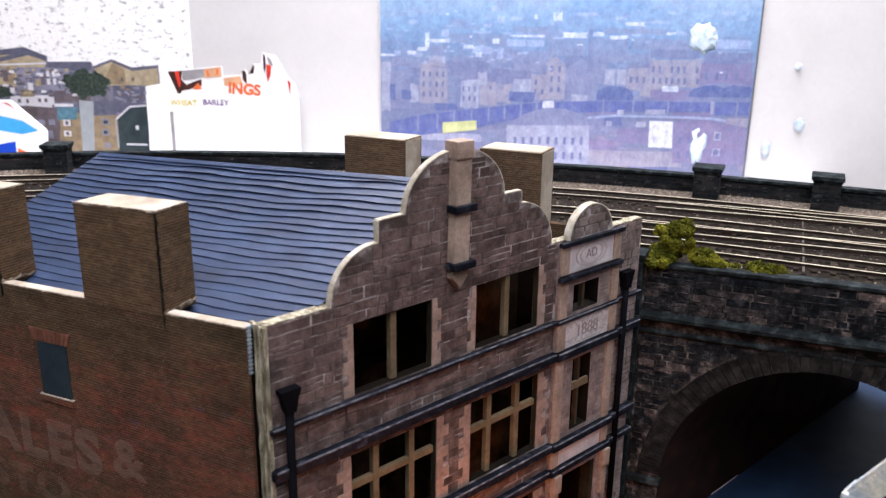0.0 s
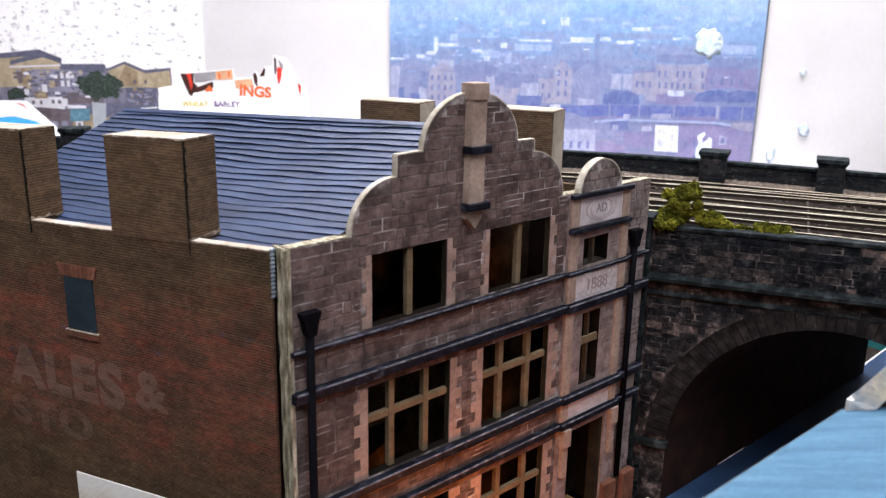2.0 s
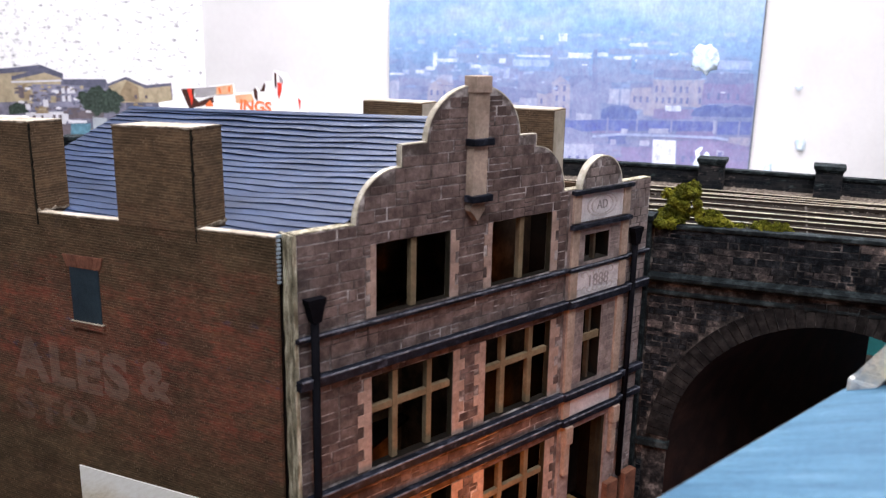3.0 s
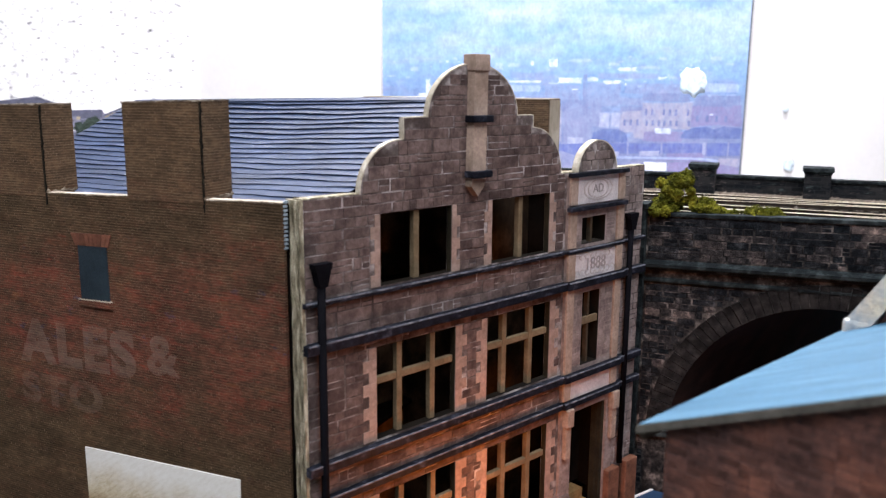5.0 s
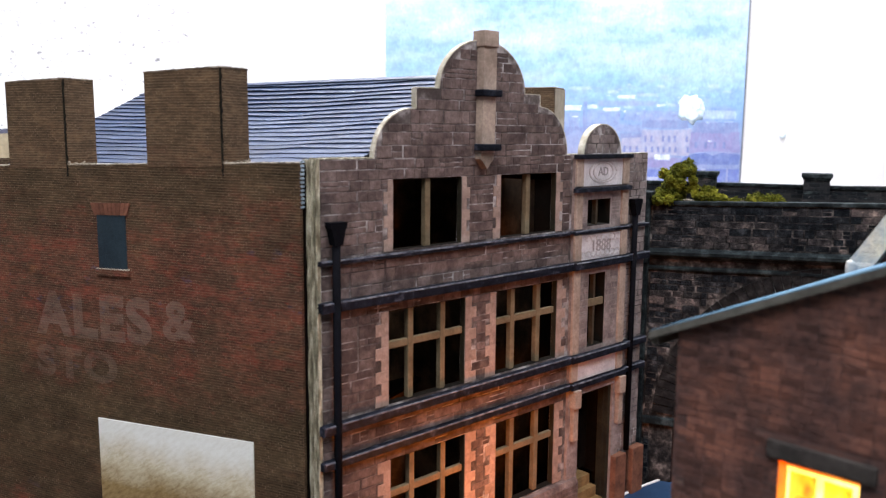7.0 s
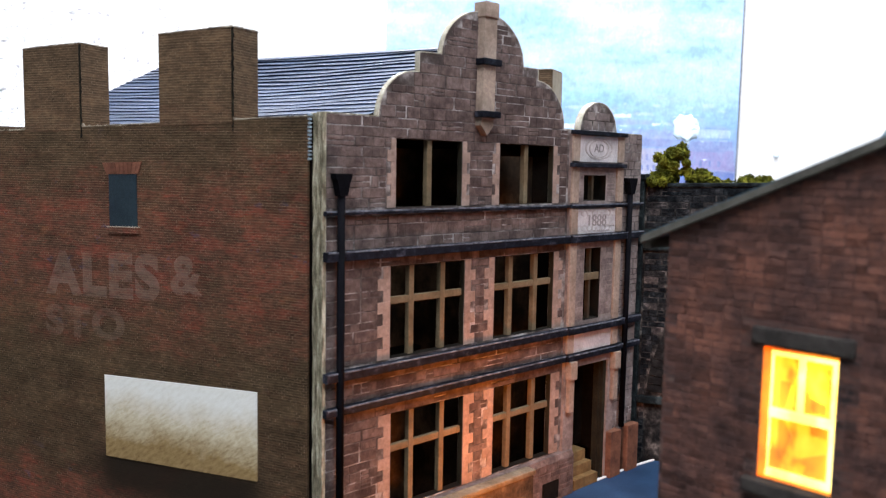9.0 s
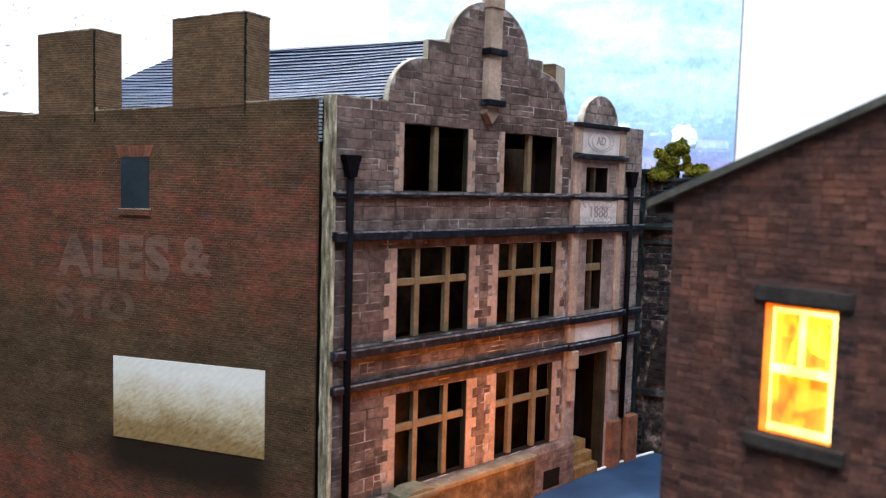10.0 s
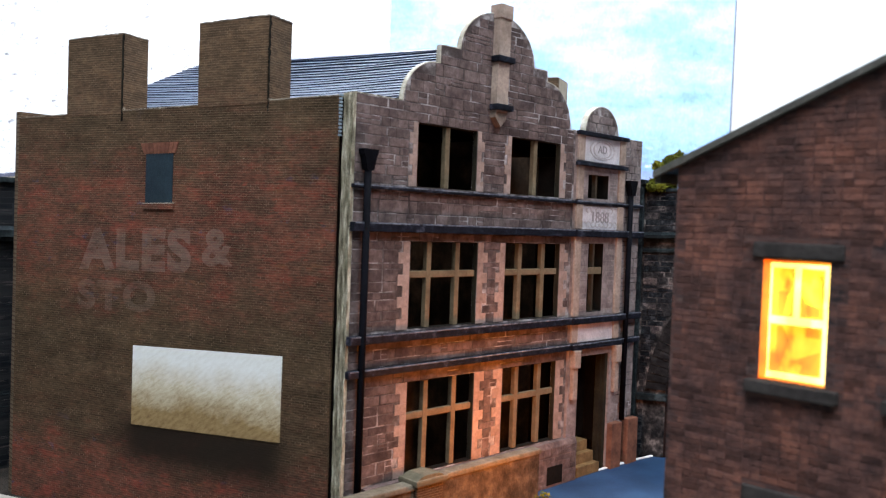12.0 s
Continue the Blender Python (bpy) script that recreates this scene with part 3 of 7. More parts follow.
part("buttress", bm, M_COPE, viaduct, "dark grey pilaster buttress")

for a, b in ((AC - AA - 2.1, AC - AA + 0.12), (AC + AA - 0.12, AC + AA + 2.1)):
    part("impost", boxes(((a, 3.3, -0.28), (b, 3.75, 0.5)), m=FACEV, bevel=0.06), M_COPE, viaduct, "projecting impost stone at the springing")

# deck of the viaduct, ballasted
near_in = [p for p in offset_line(NEARW, -0.9)]
bm = bmesh.new()
n = 60


def along(line, t):
    i = min(int(t * (len(line) - 1)), len(line) - 2)
    k = t * (len(line) - 1) - i
    return Vector(line[i]).lerp(Vector(line[i + 1]), k)


deck = []
for i in range(n + 1):
    a, b = along(near_in, i / n), along(FARW, i / n)
    deck.append([bm.verts.new((*a.lerp(b, j / 10), 15.13)) for j in range(11)])
for r0, r1 in zip(deck, deck[1:]):
    for j in range(10):
        bm.faces.new((r0[j], r0[j + 1], r1[j + 1], r1[j]))
tagged(part("trackbed", bm, M_BALLAST), "grey-brown ballasted trackbed on the viaduct", "trackbed", kind="structure")

# far parapet wall with piers
far = thing("far_parapet_wall", (64, 34, 15.0), "low soot-black stone wall beyond the tracks", "wall", group="viaduct parapets")
bm = bmesh.new()
sweep(bm, FARW, [(0, 14.0), (0, 16.75), (-0.8, 16.75), (-0.8, 14.0)])
part("wall_body", bm, M_FARSTONE, far)
bm = bmesh.new()
sweep(bm, FARW, [(0.16, 16.75), (0.16, 16.98), (-0.95, 16.98), (-0.95, 16.75)])
part("coping", bm, M_COPE, far, "grey stone coping")


def far_pier(at, toward):
    t = (Vector(toward) - Vector(at)).normalized()
    m = frame_of((at[0], at[1], 0), Vector((t.x, t.y, 0)), Vector((-t.y, t.x, 0)), Z)
    th = thing("parapet_pier", (at[0], at[1], 15.0), "square soot-black stone pier with a flat cap", "pier", group="viaduct piers")
    part("shaft", boxes(((-1.05, -0.45, 15.0), (1.05, 1.5, 17.55)), m=m, bevel=0.06), M_FARSTONE, th)
    part("cap", boxes(((-1.12, -0.55, 17.5), (1.12, 1.6, 17.7)), ((-1.24, -0.68, 17.7), (1.24, 1.72, 18.05)), m=m, bevel=0.05), M_COPE, th, "weathered grey stone cap")


# ---- tracks ----
def track(off, i0, i1, group="running lines"):
    line = offset_line(FARW, off)[i0:i1]
    mid = line[len(line) // 2]
    th = thing("railway_track", (mid[0], mid[1], 15.05), "model railway track with bright rails on dark sleepers", "track", group=group)
    for side in (-1.1, 1.1):
        l2 = offset_line(line, side)
        bm = bmesh.new()
        sweep(bm, l2, [(-0.15, 15.26), (0.15, 15.26), (0.06, 15.33), (0.06, 15.50), (-0.06, 15.50), (-0.06, 15.33)])
        rail = part("rail", bm, M_RAIL, th)
        bm = bmesh.new()
        sweep(bm, l2, [(-0.032, 15.50), (0.032, 15.50), (0.032, 15.54), (-0.032, 15.54)])
        part("rail_head", bm, M_RAILTOP, rail, "worn bright rail head")
    return th, line


sleeper_bm = boxes(((-0.16, -1.75, -0.10), (0.16, 1.75, 0.10)))
sleeper_bm.transform(Matrix.Scale(U, 4))
SLEEPER = bpy.data.meshes.new("sleeper")
sleeper_bm.to_mesh(SLEEPER)
sleeper_bm.free()
SLEEPER.materials.append(M_SLEEPER)


def lay_sleepers(th, line, gap=1.08):
    left = 0.0
    for a, b in zip(line, line[1:]):
        a, b = Vector(a), Vector(b)
        L = (b - a).length
        t = (b - a) / L
        while left < L:
            p = a + t * left
            piece("sleeper", SLEEPER, frame_of((p.x, p.y, 15.18), Vector((t.x, t.y, 0)), Vector((-t.y, t.x, 0)), Z), th)
            left += gap
        left -= L


TRACKS = [track(4.1, 2, len(FARW)), track(10.8, 2, len(FARW)), track(17.4, 2, 22)]
# crossover rails between the running lines
th = thing("railway_track", (58, 26, 15.05), "crossover rails between two model railway tracks", "track", group="running lines")
for a, b in (((68.2, 16.6), (57.6, 36.0)), ((66.0, 16.0), (55.6, 35.0)), ((61.6, 12.0), (50.2, 34.0)), ((59.5, 11.4), (48.4, 33.0))):
    bm = bmesh.new()
    ln = [tuple(Vector(a).lerp(Vector(b), i / 12)) for i in range(13)]
    sweep(bm, ln, [(-0.12, 15.26), (0.12, 15.26), (0.06, 15.50), (-0.06, 15.50)])
    rail = part("rail", bm, M_RAIL, th)
    bm = bmesh.new()
    sweep(bm, ln, [(-0.032, 15.50), (0.032, 15.50), (0.032, 15.54), (-0.032, 15.54)])
    part("rail_head", bm, M_RAILTOP, rail, "worn bright rail head")

# ---- stone building: sizes ----
FX0, FX1 = 12.5, 36.05           # facade ends
FY = 23.5                       # facade face
GB = -0.5                       # street level
TOPZ = 20.2
CX = 22.0                       # gable centre
UPPER = [(16.4, 20.6), (23.25, 27.55)]
MIDDLE = [(16.15, 20.92), (23.06, 27.85)]
LOWER = [(16.25, 21.0), (23.2, 27.9)]
OPEN = [(a, b, 16.2, 19.3) for a, b in UPPER] + [(a, b, 9.3, 13.55) for a, b in MIDDLE] + [(a, b, 2.1, 6.72) for a, b in LOWER]
BAY0, BAY1 = 28.9, 33.8
BAYOPEN = [(30.1, 32.2, 16.3, 17.75), (30.4, 31.95, 9.45, 13.6), (29.85, 33.1, GB, 6.8)]

hall = thing("victorian_stone_building", (23.5, 24.0, GB), "brown stone Victorian commercial building model with a curved gable", "building")
facade = None
bm = bmesh.new()
allopen = OPEN + BAYOPEN
sheet_with_holes(bm, [FX0, FX1] + [v for o in allopen for v in o[:2]], [GB - 1.1, TOPZ] + [v for o in allopen for v in o[2:]],
                 lambda x, z: not any(a < x < b and c < z < d for a, b, c, d in allopen),
                 FACE @ Matrix.Translation((0, 0, FY + 0.06)), 0.34)
gable = [(15.4, TOPZ)] + arc(17.6, TOPZ, 2.2, 2.12, 180, 96, 10) + [(17.75, 22.32), (17.75, 23.22), (19.12, 23.25)]
gable += arc(CX, 23.25, 2.86, 2.3, 176, 4, 28) + [(24.88, 23.2), (26.05, 23.2), (26.05, 22.62)]
gable += arc(26.1, TOPZ, 2.25, 2.4, 86, 0, 10)
prism(bm, gable, FACE @ Matrix.Translation((0, 0, FY + 0.06)), 0.27)
facade = part("front_wall", bm, M_MORTAR, hall, "printed brown stone front wall")
# laminated card at the open end and the gable edge
edge_rnd = random.Random(12)
for k, (y0, y1, x0) in enumerate(((23.50, 23.57, 12.40), (23.59, 23.70, 12.46), (23.72, 23.86, 12.38), (23.88, 24.0, 12.44), (24.02, 24.2, 12.36), (24.22, 24.5, 12.43))):
    bm = bmesh.new()
    zs_ = [GB - 1.1 + (TOPZ - GB + 1.1) * i / 40 for i in range(41)]
    loop = []
    for z in zs_:
        dx, dy = edge_rnd.uniform(-0.035, 0.035), edge_rnd.uniform(-0.012, 0.012)
        loop.append([bm.verts.new((a, b, z)) for a, b in ((x0 + dx, y0 + dy), (x0 + dx, y1 + dy), (12.56, y1), (12.56, y0))])
    for a, b in zip(loop, loop[1:]):
        for i in range(4):
            bm.faces.new((a[i], a[(i + 1) % 4], b[(i + 1) % 4], b[i]))
    bm.faces.new(loop[0])
    bm.faces.new(loop[-1][::-1])
    part("card_edge", bm, M_CARD, hall, "pale raw edges of laminated card")
bm = bmesh.new()
for seg0, seg1 in zip(gable, gable[1:]):
    a, b = Vector(seg0), Vector(seg1)
    if (b - a).length < 0.02:
        continue
    t = (b - a).normalized()
    nn = Vector((-t.y, t.x))
    prism(bm, [tuple(a), tuple(b), tuple(b + nn * 0.05), tuple(a + nn * 0.05)], FACE @ Matrix.Translation((0, 0, FY + 0.05)), 0.3)
part("gable_edge", bm, M_PALECARD, hall, "pale raw card edge of the gable")
for a, b in ((FX0, 15.4), (28.4, FX1)):
    part("parapet_edge", boxes(((a, FY + 0.08, TOPZ), (b, FY + 0.6, TOPZ + 0.05))), M_CARD, hall)

# stone blocks
REST_OF = {M_STONE: M_STONE_REST}
BLOCKS = {}


def block_mesh(w, h, mat, depth=0.018, tag="stone", c=0.015):
    key = (w, h, mat.name, depth)
    if key not in BLOCKS:
        bm = bmesh.new()
        back = [bm.verts.new((x, z, 0)) for x, z in ((0, 0), (w, 0), (w, h), (0, h))]
        front = [bm.verts.new((x, z, -depth)) for x, z in ((c, c), (w - c, c), (w - c, h - c), (c, h - c))]
        bm.faces.new(front)
        for i in range(4):
            bm.faces.new((back[i], back[(i + 1) % 4], front[(i + 1) % 4], front[i]))
        bmesh.ops.recalc_face_normals(bm, faces=bm.faces)
        bm.transform(Matrix.Scale(U, 4))
        me = bpy.data.meshes.new(tag)
        bm.to_mesh(me)
        bm.free()
        me.materials.append(mat)
        BLOCKS[key] = me
    return BLOCKS[key]


def inside(poly, x, z):
    hit = False
    for (a, b), (c, d) in zip(poly, poly[1:] + poly[:1]):
        if (b > z) != (d > z) and x < (c - a) * (z - b) / (d - b) + a:
            hit = not hit
    return hit


def lay_stones(parent, m, x0, x1, spans, free, mat, height, widths, gap, seed, limit, rest_name="stonework", rubble=True):
    """Courses of stones wherever free(x0, z0, x1, z1) holds: the first ones as pieces, those past the limit in one mesh."""
    rnd = random.Random(seed)
    spots = []
    for z0, z1 in spans:
        n = max(1, round((z1 - z0) / height))
        cuts = [z0 + (z1 - z0) * (i + (rnd.uniform(-0.22, 0.22) if 0 < i < n else 0)) / n for i in range(n + 1)]
        for za, zb in zip(cuts, cuts[1:]):
            h = round(zb - za - gap, 1) or 0.1
            run = None
            k = int((x1 - x0) / 0.1)
            for i in range(k + 1):
                x = x0 + 0.1 * i
                ok = i < k and free(x, za, x + 0.1, zb)
                if ok and run is None:
                    run = x
                if not ok and run is not None:
                    a = run
                    while x - a > 0.25:
                        w = rnd.choice(widths)
                        if x - a - w < 0.4:
                            w = x - a
                        wq, hq_ = round(w - gap, 1), round(zb - za - gap, 2)
                        kind_ = rnd.random() if rubble and w > 0.7 and hq_ > 0.3 else 1.0
                        x_, z_ = a + gap / 2, za + gap / 2
                        if kind_ < 0.11:         # two thin stones one over the other
                            hh = round((hq_ - gap) * 0.5, 2)
                            spots += [(x_, z_, wq, hh), (x_, z_ + hh + gap, wq, hh)]
                        elif kind_ < 0.26:       # a tall stone beside two small ones
                            hh, wa = round((hq_ - gap) * 0.5, 2), round(wq * 0.55, 1)
                            wb = round(wq - wa - gap, 2)
                            spots += [(x_, z_, wa, hq_), (x_ + wa + gap, z_, wb, hh), (x_ + wa + gap, z_ + hh + gap, wb, hh)]
                        else:
                            spots.append((x_, z_, wq, hq_))
                        a += w
                    run = None
    order = list(range(len(spots)))
    for i in order[:limit]:
        a, b, w, h = spots[i]
        piece("stone", block_mesh(w, h, mat), m @ Matrix.Translation((a, b, 0)), parent)
    if len(spots) > limit:
        bm = bmesh.new()
        for a, b, w, h in spots[limit:]:
            c, dp = 0.015, 0.018
            back = [bm.verts.new(m @ Vector((a + x, b + y, 0))) for x, y in ((0, 0), (w, 0), (w, h), (0, h))]
            front = [bm.verts.new(m @ Vector((a + x, b + y, -dp))) for x, y in ((c, c), (w - c, c), (w - c, h - c), (c, h - c))]
            bm.faces.new(front)
            for i in range(4):
                bm.faces.new((back[i], back[(i + 1) % 4], front[(i + 1) % 4], front[i]))
        tagged(part(rest_name, bm, REST_OF.get(mat, mat), parent), kind="stuff")


# string courses
BANDS = [(15.93, 16.12, 0.17), (13.98, 14.4, 0.3), (8.8, 9.2, 0.32), (7.28, 7.62, 0.28)]
for z0, z1, out in BANDS:
    bm = boxes(((12.42, FY - out, z0), (BAY0 + 0.05, FY + 0.1, z1)), bevel=0.03)
    part("string_course", bm, M_BAND, hall, "black painted string course")
    bm = boxes(((BAY0 - 0.1, FY - out - 0.14, z0), (BAY1 + 0.12, FY + 0.1, z1)), bevel=0.05)
    part("string_course", bm, M_BAND, hall)
    bm = boxes(((BAY1, FY - out, z0), (FX1 + 0.15, FY + 0.1, z1)), bevel=0.05)
    part("string_course", bm, M_BAND, hall)

# pale strips on the band tops: worn paint, with its highlight put into colour
M_WORN_HIGHLIGHT = mottled("worn_highlight_paint", [(0.02, 0.022, 0.03), (0.10, 0.11, 0.14), (0.24, 0.25, 0.28)], 2.2, 9, 0.7)
for z0, z1, out in BANDS:
    for a, b, o in ((12.5, BAY0 - 0.1, out), (BAY0 - 0.02, BAY1 + 0.06, out + 0.14), (BAY1 + 0.15, FX1 + 0.1, out)):
        part("worn_edge", boxes(((a, FY - o - 0.006, z1 - 0.065), (b, FY - o + 0.06, z1 + 0.006)), bevel=0.01), M_WORN_HIGHLIGHT, hall)

# windows: quoins, mullions, transoms
for row, (spans, z0, z1, lights) in enumerate(((UPPER, 16.2, 19.3, 2), (MIDDLE, 9.3, 13.55, 3), (LOWER, 2.1, 6.72, 3))):
    for x0, x1 in spans:
        # sill and head are near black to carry the reveal's shade
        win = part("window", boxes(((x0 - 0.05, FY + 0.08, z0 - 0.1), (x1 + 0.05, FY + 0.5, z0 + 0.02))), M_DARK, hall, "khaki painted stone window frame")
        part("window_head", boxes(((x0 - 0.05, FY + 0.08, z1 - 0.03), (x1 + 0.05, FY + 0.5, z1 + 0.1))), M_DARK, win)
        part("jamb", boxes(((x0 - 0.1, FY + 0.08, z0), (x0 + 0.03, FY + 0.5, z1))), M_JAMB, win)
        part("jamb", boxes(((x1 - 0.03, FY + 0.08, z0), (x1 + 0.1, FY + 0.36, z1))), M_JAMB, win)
        cuts = [0.52] if lights == 2 else [0.3, 0.72]
        for c in cuts:
            xm = x0 + (x1 - x0) * c
            part("mullion", boxes(((xm - 0.16, FY + 0.2, z0), (xm + 0.16, FY + 0.5, z1)), bevel=0.05), M_MULLION, win)
        if lights == 3:
            zt = z0 + (z1 - z0) * 0.62
            part("transom", boxes(((x0, FY + 0.23, zt - 0.17), (x1, FY + 0.48, zt + 0.17)), bevel=0.05), M_MULLION, win)
        nq = max(4, round((z1 - z0) / 0.52))
        hq = (z1 - z0) / nq
        for i in range(nq):
            wq = ((0.3, 0.52) if row == 0 else (0.42, 0.74))[1 - i % 2]
            for xq in (x0 - wq, x1):
                piece("quoin", block_mesh(round(wq, 2), round(hq - 0.003, 3), M_QUOIN, 0.03, "quoin", 0.004),
                      FACE @ Matrix.Translation((xq, z0 + i * hq, FY + 0.06)), hall)

# gable pilaster
bm = bmesh.new()
prism(bm, [(21.43, 20.4), (22.29, 20.4), (22.36, 25.6), (21.5, 25.6)], FACE @ Matrix.Translation((0, 0, 23.1)), 0.5)
part("gable_pilaster", bm, M_CREAM, hall, "buff stone pilaster strip on the gable")
bm = bmesh.new()
prism(bm, [(21.42, 20.1), (21.85, 19.62), (22.28, 20.1), (22.29, 20.4), (21.43, 20.4)], FACE @ Matrix.Translation((0, 0, 23.14)), 0.46)
# the pilaster's buff made darker: shade under the tip put into colour
part("pilaster_tip", bm, mottled("shade_toned_buff_stone", [(0.15, 0.115, 0.092), (0.25, 0.193, 0.156)], 0.8, 5, 0.9, 0.25, grainy=0.75), hall, "pointed darker-toned stone foot of the pilaster")
part("pilaster_cap", boxes(((21.45, 23.02, 25.25), (22.4, 23.8, 25.98)), bevel=0.04), M_CREAM, hall, "buff stone block over the gable")
for z in (22.98, 20.48):
    part("pilaster_band", boxes(((21.3, 22.9, z), (22.58, 23.5, z + 0.32)), bevel=0.05), M_BAND, hall, "black painted band")

# porch bay
bay = part("porch_bay", sheet_with_holes(bmesh.new(), [BAY0, BAY1] + [v for o in BAYOPEN for v in o[:2]], [GB, 20.05] + [v for o in BAYOPEN for v in o[2:]],
           lambda x, z: not any(a < x < b and c < z < d for a, b, c, d in BAYOPEN), FACE @ Matrix.Translation((0, 0, FY - 0.12)), 0.18), M_BAYSTONE, hall, "shallow stone porch bay")
for a in (BAY0, BAY1 - 0.62):
    for z0, z1 in ((18.5, 20.05), (16.2, 18.2), (14.45, 15.9), (9.25, 14.0), (7.7, 8.8)):
        part("bay_pilaster", boxes(((a, FY - 0.26, z0), (a + 0.6, FY - 0.1, z1)), bevel=0.04), M_CREAM, bay, "buff stone pilaster")
    part("corbel", boxes(((a + 0.1, FY - 0.52, 6.2), (a + 0.7, FY - 0.1, 7.25)), ((a + 0.18, FY - 0.38, 4.3), (a + 0.64, FY - 0.1, 6.2)), bevel=0.06), M_CREAM, bay, "stepped stone corbel")
for z0, z1 in ((19.98, 20.22), (18.18, 18.42)):
    part("bay_band", boxes(((BAY0 - 0.12, FY - 0.42, z0), (BAY1 + 0.1, FY - 0.1, z1)), bevel=0.05), M_BAND, bay, "black painted moulding")
part("name_panel", boxes(((29.5, FY - 0.17, 18.5), (33.2, FY - 0.11, 19.95))), M_PANEL, bay, "pale carved stone panel")
part("date_panel", boxes(((29.5, FY - 0.17, 14.45), (33.2, FY - 0.11, 15.85))), M_PANEL, bay, "pale carved stone date panel")
part("plain_panel", boxes(((29.5, FY - 0.17, 7.68), (33.2, FY - 0.11, 8.76))), M_PANEL, bay)
for x0, x1, z0, z1 in BAYOPEN[:2]:
    # near-black surround: shade of the narrow recess put into colour
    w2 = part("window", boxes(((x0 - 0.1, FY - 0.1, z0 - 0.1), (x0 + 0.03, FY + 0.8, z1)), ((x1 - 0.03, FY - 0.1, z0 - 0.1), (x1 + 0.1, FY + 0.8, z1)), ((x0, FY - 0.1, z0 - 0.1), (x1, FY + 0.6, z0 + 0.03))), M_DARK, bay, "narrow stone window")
    part("mullion", boxes((((x0 + x1) / 2 - 0.1, FY + 0.04, z0), ((x0 + x1) / 2 + 0.08, FY + 0.3, z1))), M_NARROW, w2)
    if z1 - z0 > 3:
        part("transom", boxes(((x0, FY - 0.04, 11.75), (x1, FY + 0.12, 12.15))), M_MULLION, w2)
bm = bmesh.new()
prism(bm, arc(31.2, 20.2, 1.68, 1.6, 180, 0, 20), FACE @ Matrix.Translation((0, 0, FY - 0.2)), 0.3)
ped = part("pediment", bm, M_MORTAR, bay, "half-round stone pediment")
bm = bmesh.new()
prism(bm, arc(31.2, 20.2, 1.68, 1.6, 180, 0, 20) + arc(31.2, 20.2, 1.74, 1.66, 0, 180, 20), FACE @ Matrix.Translation((0, 0, FY - 0.21)), 0.42)
part("pediment_edge", bm, M_PALECARD, bay, "pale raw card edge")
for i in range(3):
    part("step", boxes(((29.9, FY - 0.3 + 0.42 * i, GB), (32.2 - 0.08 * i, FY + 1.4, GB + 0.62 * (i + 1))), bevel=0.04), M_STEP, bay, "yellow-brown entrance step")
# near-black sheets put the shade inside the doorway into colour
part("door_leaf", boxes(((30.0, FY + 1.5, GB + 1.8), (33.0, FY + 1.6, 6.8))), M_INNER_SHADE, bay, "dark entrance recess")
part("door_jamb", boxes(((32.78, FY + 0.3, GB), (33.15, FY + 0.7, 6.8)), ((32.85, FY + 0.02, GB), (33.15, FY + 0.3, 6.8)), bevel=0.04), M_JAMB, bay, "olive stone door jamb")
part("door_recess", boxes(((32.85, FY + 0.7, GB + 1.6), (33.15, FY + 1.6, 6.8)), ((29.6, FY + 0.4, GB + 1.6), (29.85, FY + 1.6, 6.8)), ((29.6, FY + 0.3, 6.8), (33.2, FY + 1.6, 6.9))), M_INNER_SHADE, bay)
part("door_pedestal", boxes(((33.15, FY - 0.5, GB - 0.2), (34.25, FY, 2.35)), bevel=0.06), M_REDSTONE, bay)
part("door_pedestal", boxes(((34.95, FY - 0.5, GB - 0.2), (36.1, FY, 2.4)), bevel=0.06), M_REDSTONE, bay)

# plinth
bm = bmesh.new()
prism(bm, [(FY + 0.1, -1.6), (FY - 0.4, -1.6), (FY - 0.4, 1.8), (FY - 0.28, 2.05), (FY + 0.1, 2.05)], frame_of((13.6, 0, 0), Y, Z, X), 29.65 - 13.6)
plinth = part("plinth", bm, M_STONE, hall, "brown stone plinth with a sloping top")
part("basement_opening", boxes(((26.9, FY - 0.43, -0.35), (28.3, FY - 0.38, 0.7))), M_DARK, plinth)

# rainwater pipes
for x, zt, zb in ((13.17, 17.7, -1.0), (34.55, 17.6, 2.4)):
    bm = bmesh.new()
    r = bmesh.ops.create_cone(bm, cap_ends=True, segments=14, radius1=0.17, radius2=0.17, depth=zt - 0.6 - zb)
    bmesh.ops.translate(bm, vec=(x, FY - 0.24, (zt - 0.6 + zb) / 2), verts=r["verts"])
    pipe = part("downpipe", bm, M_PIPE, hall, "black cast-iron downpipe", True)
    bm = bmesh.new()
    prism(bm, [(x - 0.43, zt), (x - 0.4, zt - 0.22), (x - 0.34, zt - 0.3), (x - 0.19, zt - 0.95), (x + 0.19, zt - 0.95), (x + 0.34, zt - 0.3), (x + 0.4, zt - 0.22), (x + 0.43, zt)],
          FACE @ Matrix.Translation((0, 0, FY - 0.45)), 0.4)
    part("hopper", bm, M_PIPE, pipe, "black rainwater hopper")

# ---- brick party walls, chimneys, roof ----
C0 = Vector((12.2, 23.9, 0))
SIDE = frame_of(C0, -V - Z * 0.03, Z, -W)     # along the side wall, which sinks a little to the back, height, into the building
SL = 21.0
bm = boxes(((0.33, -1.7, 0.0), (SL, 20.06, 0.5)), m=SIDE, bevel=0.03)
side = part("side_wall", bm, M_SIDE, hall, "sooty red brick side wall with a ghost sign")
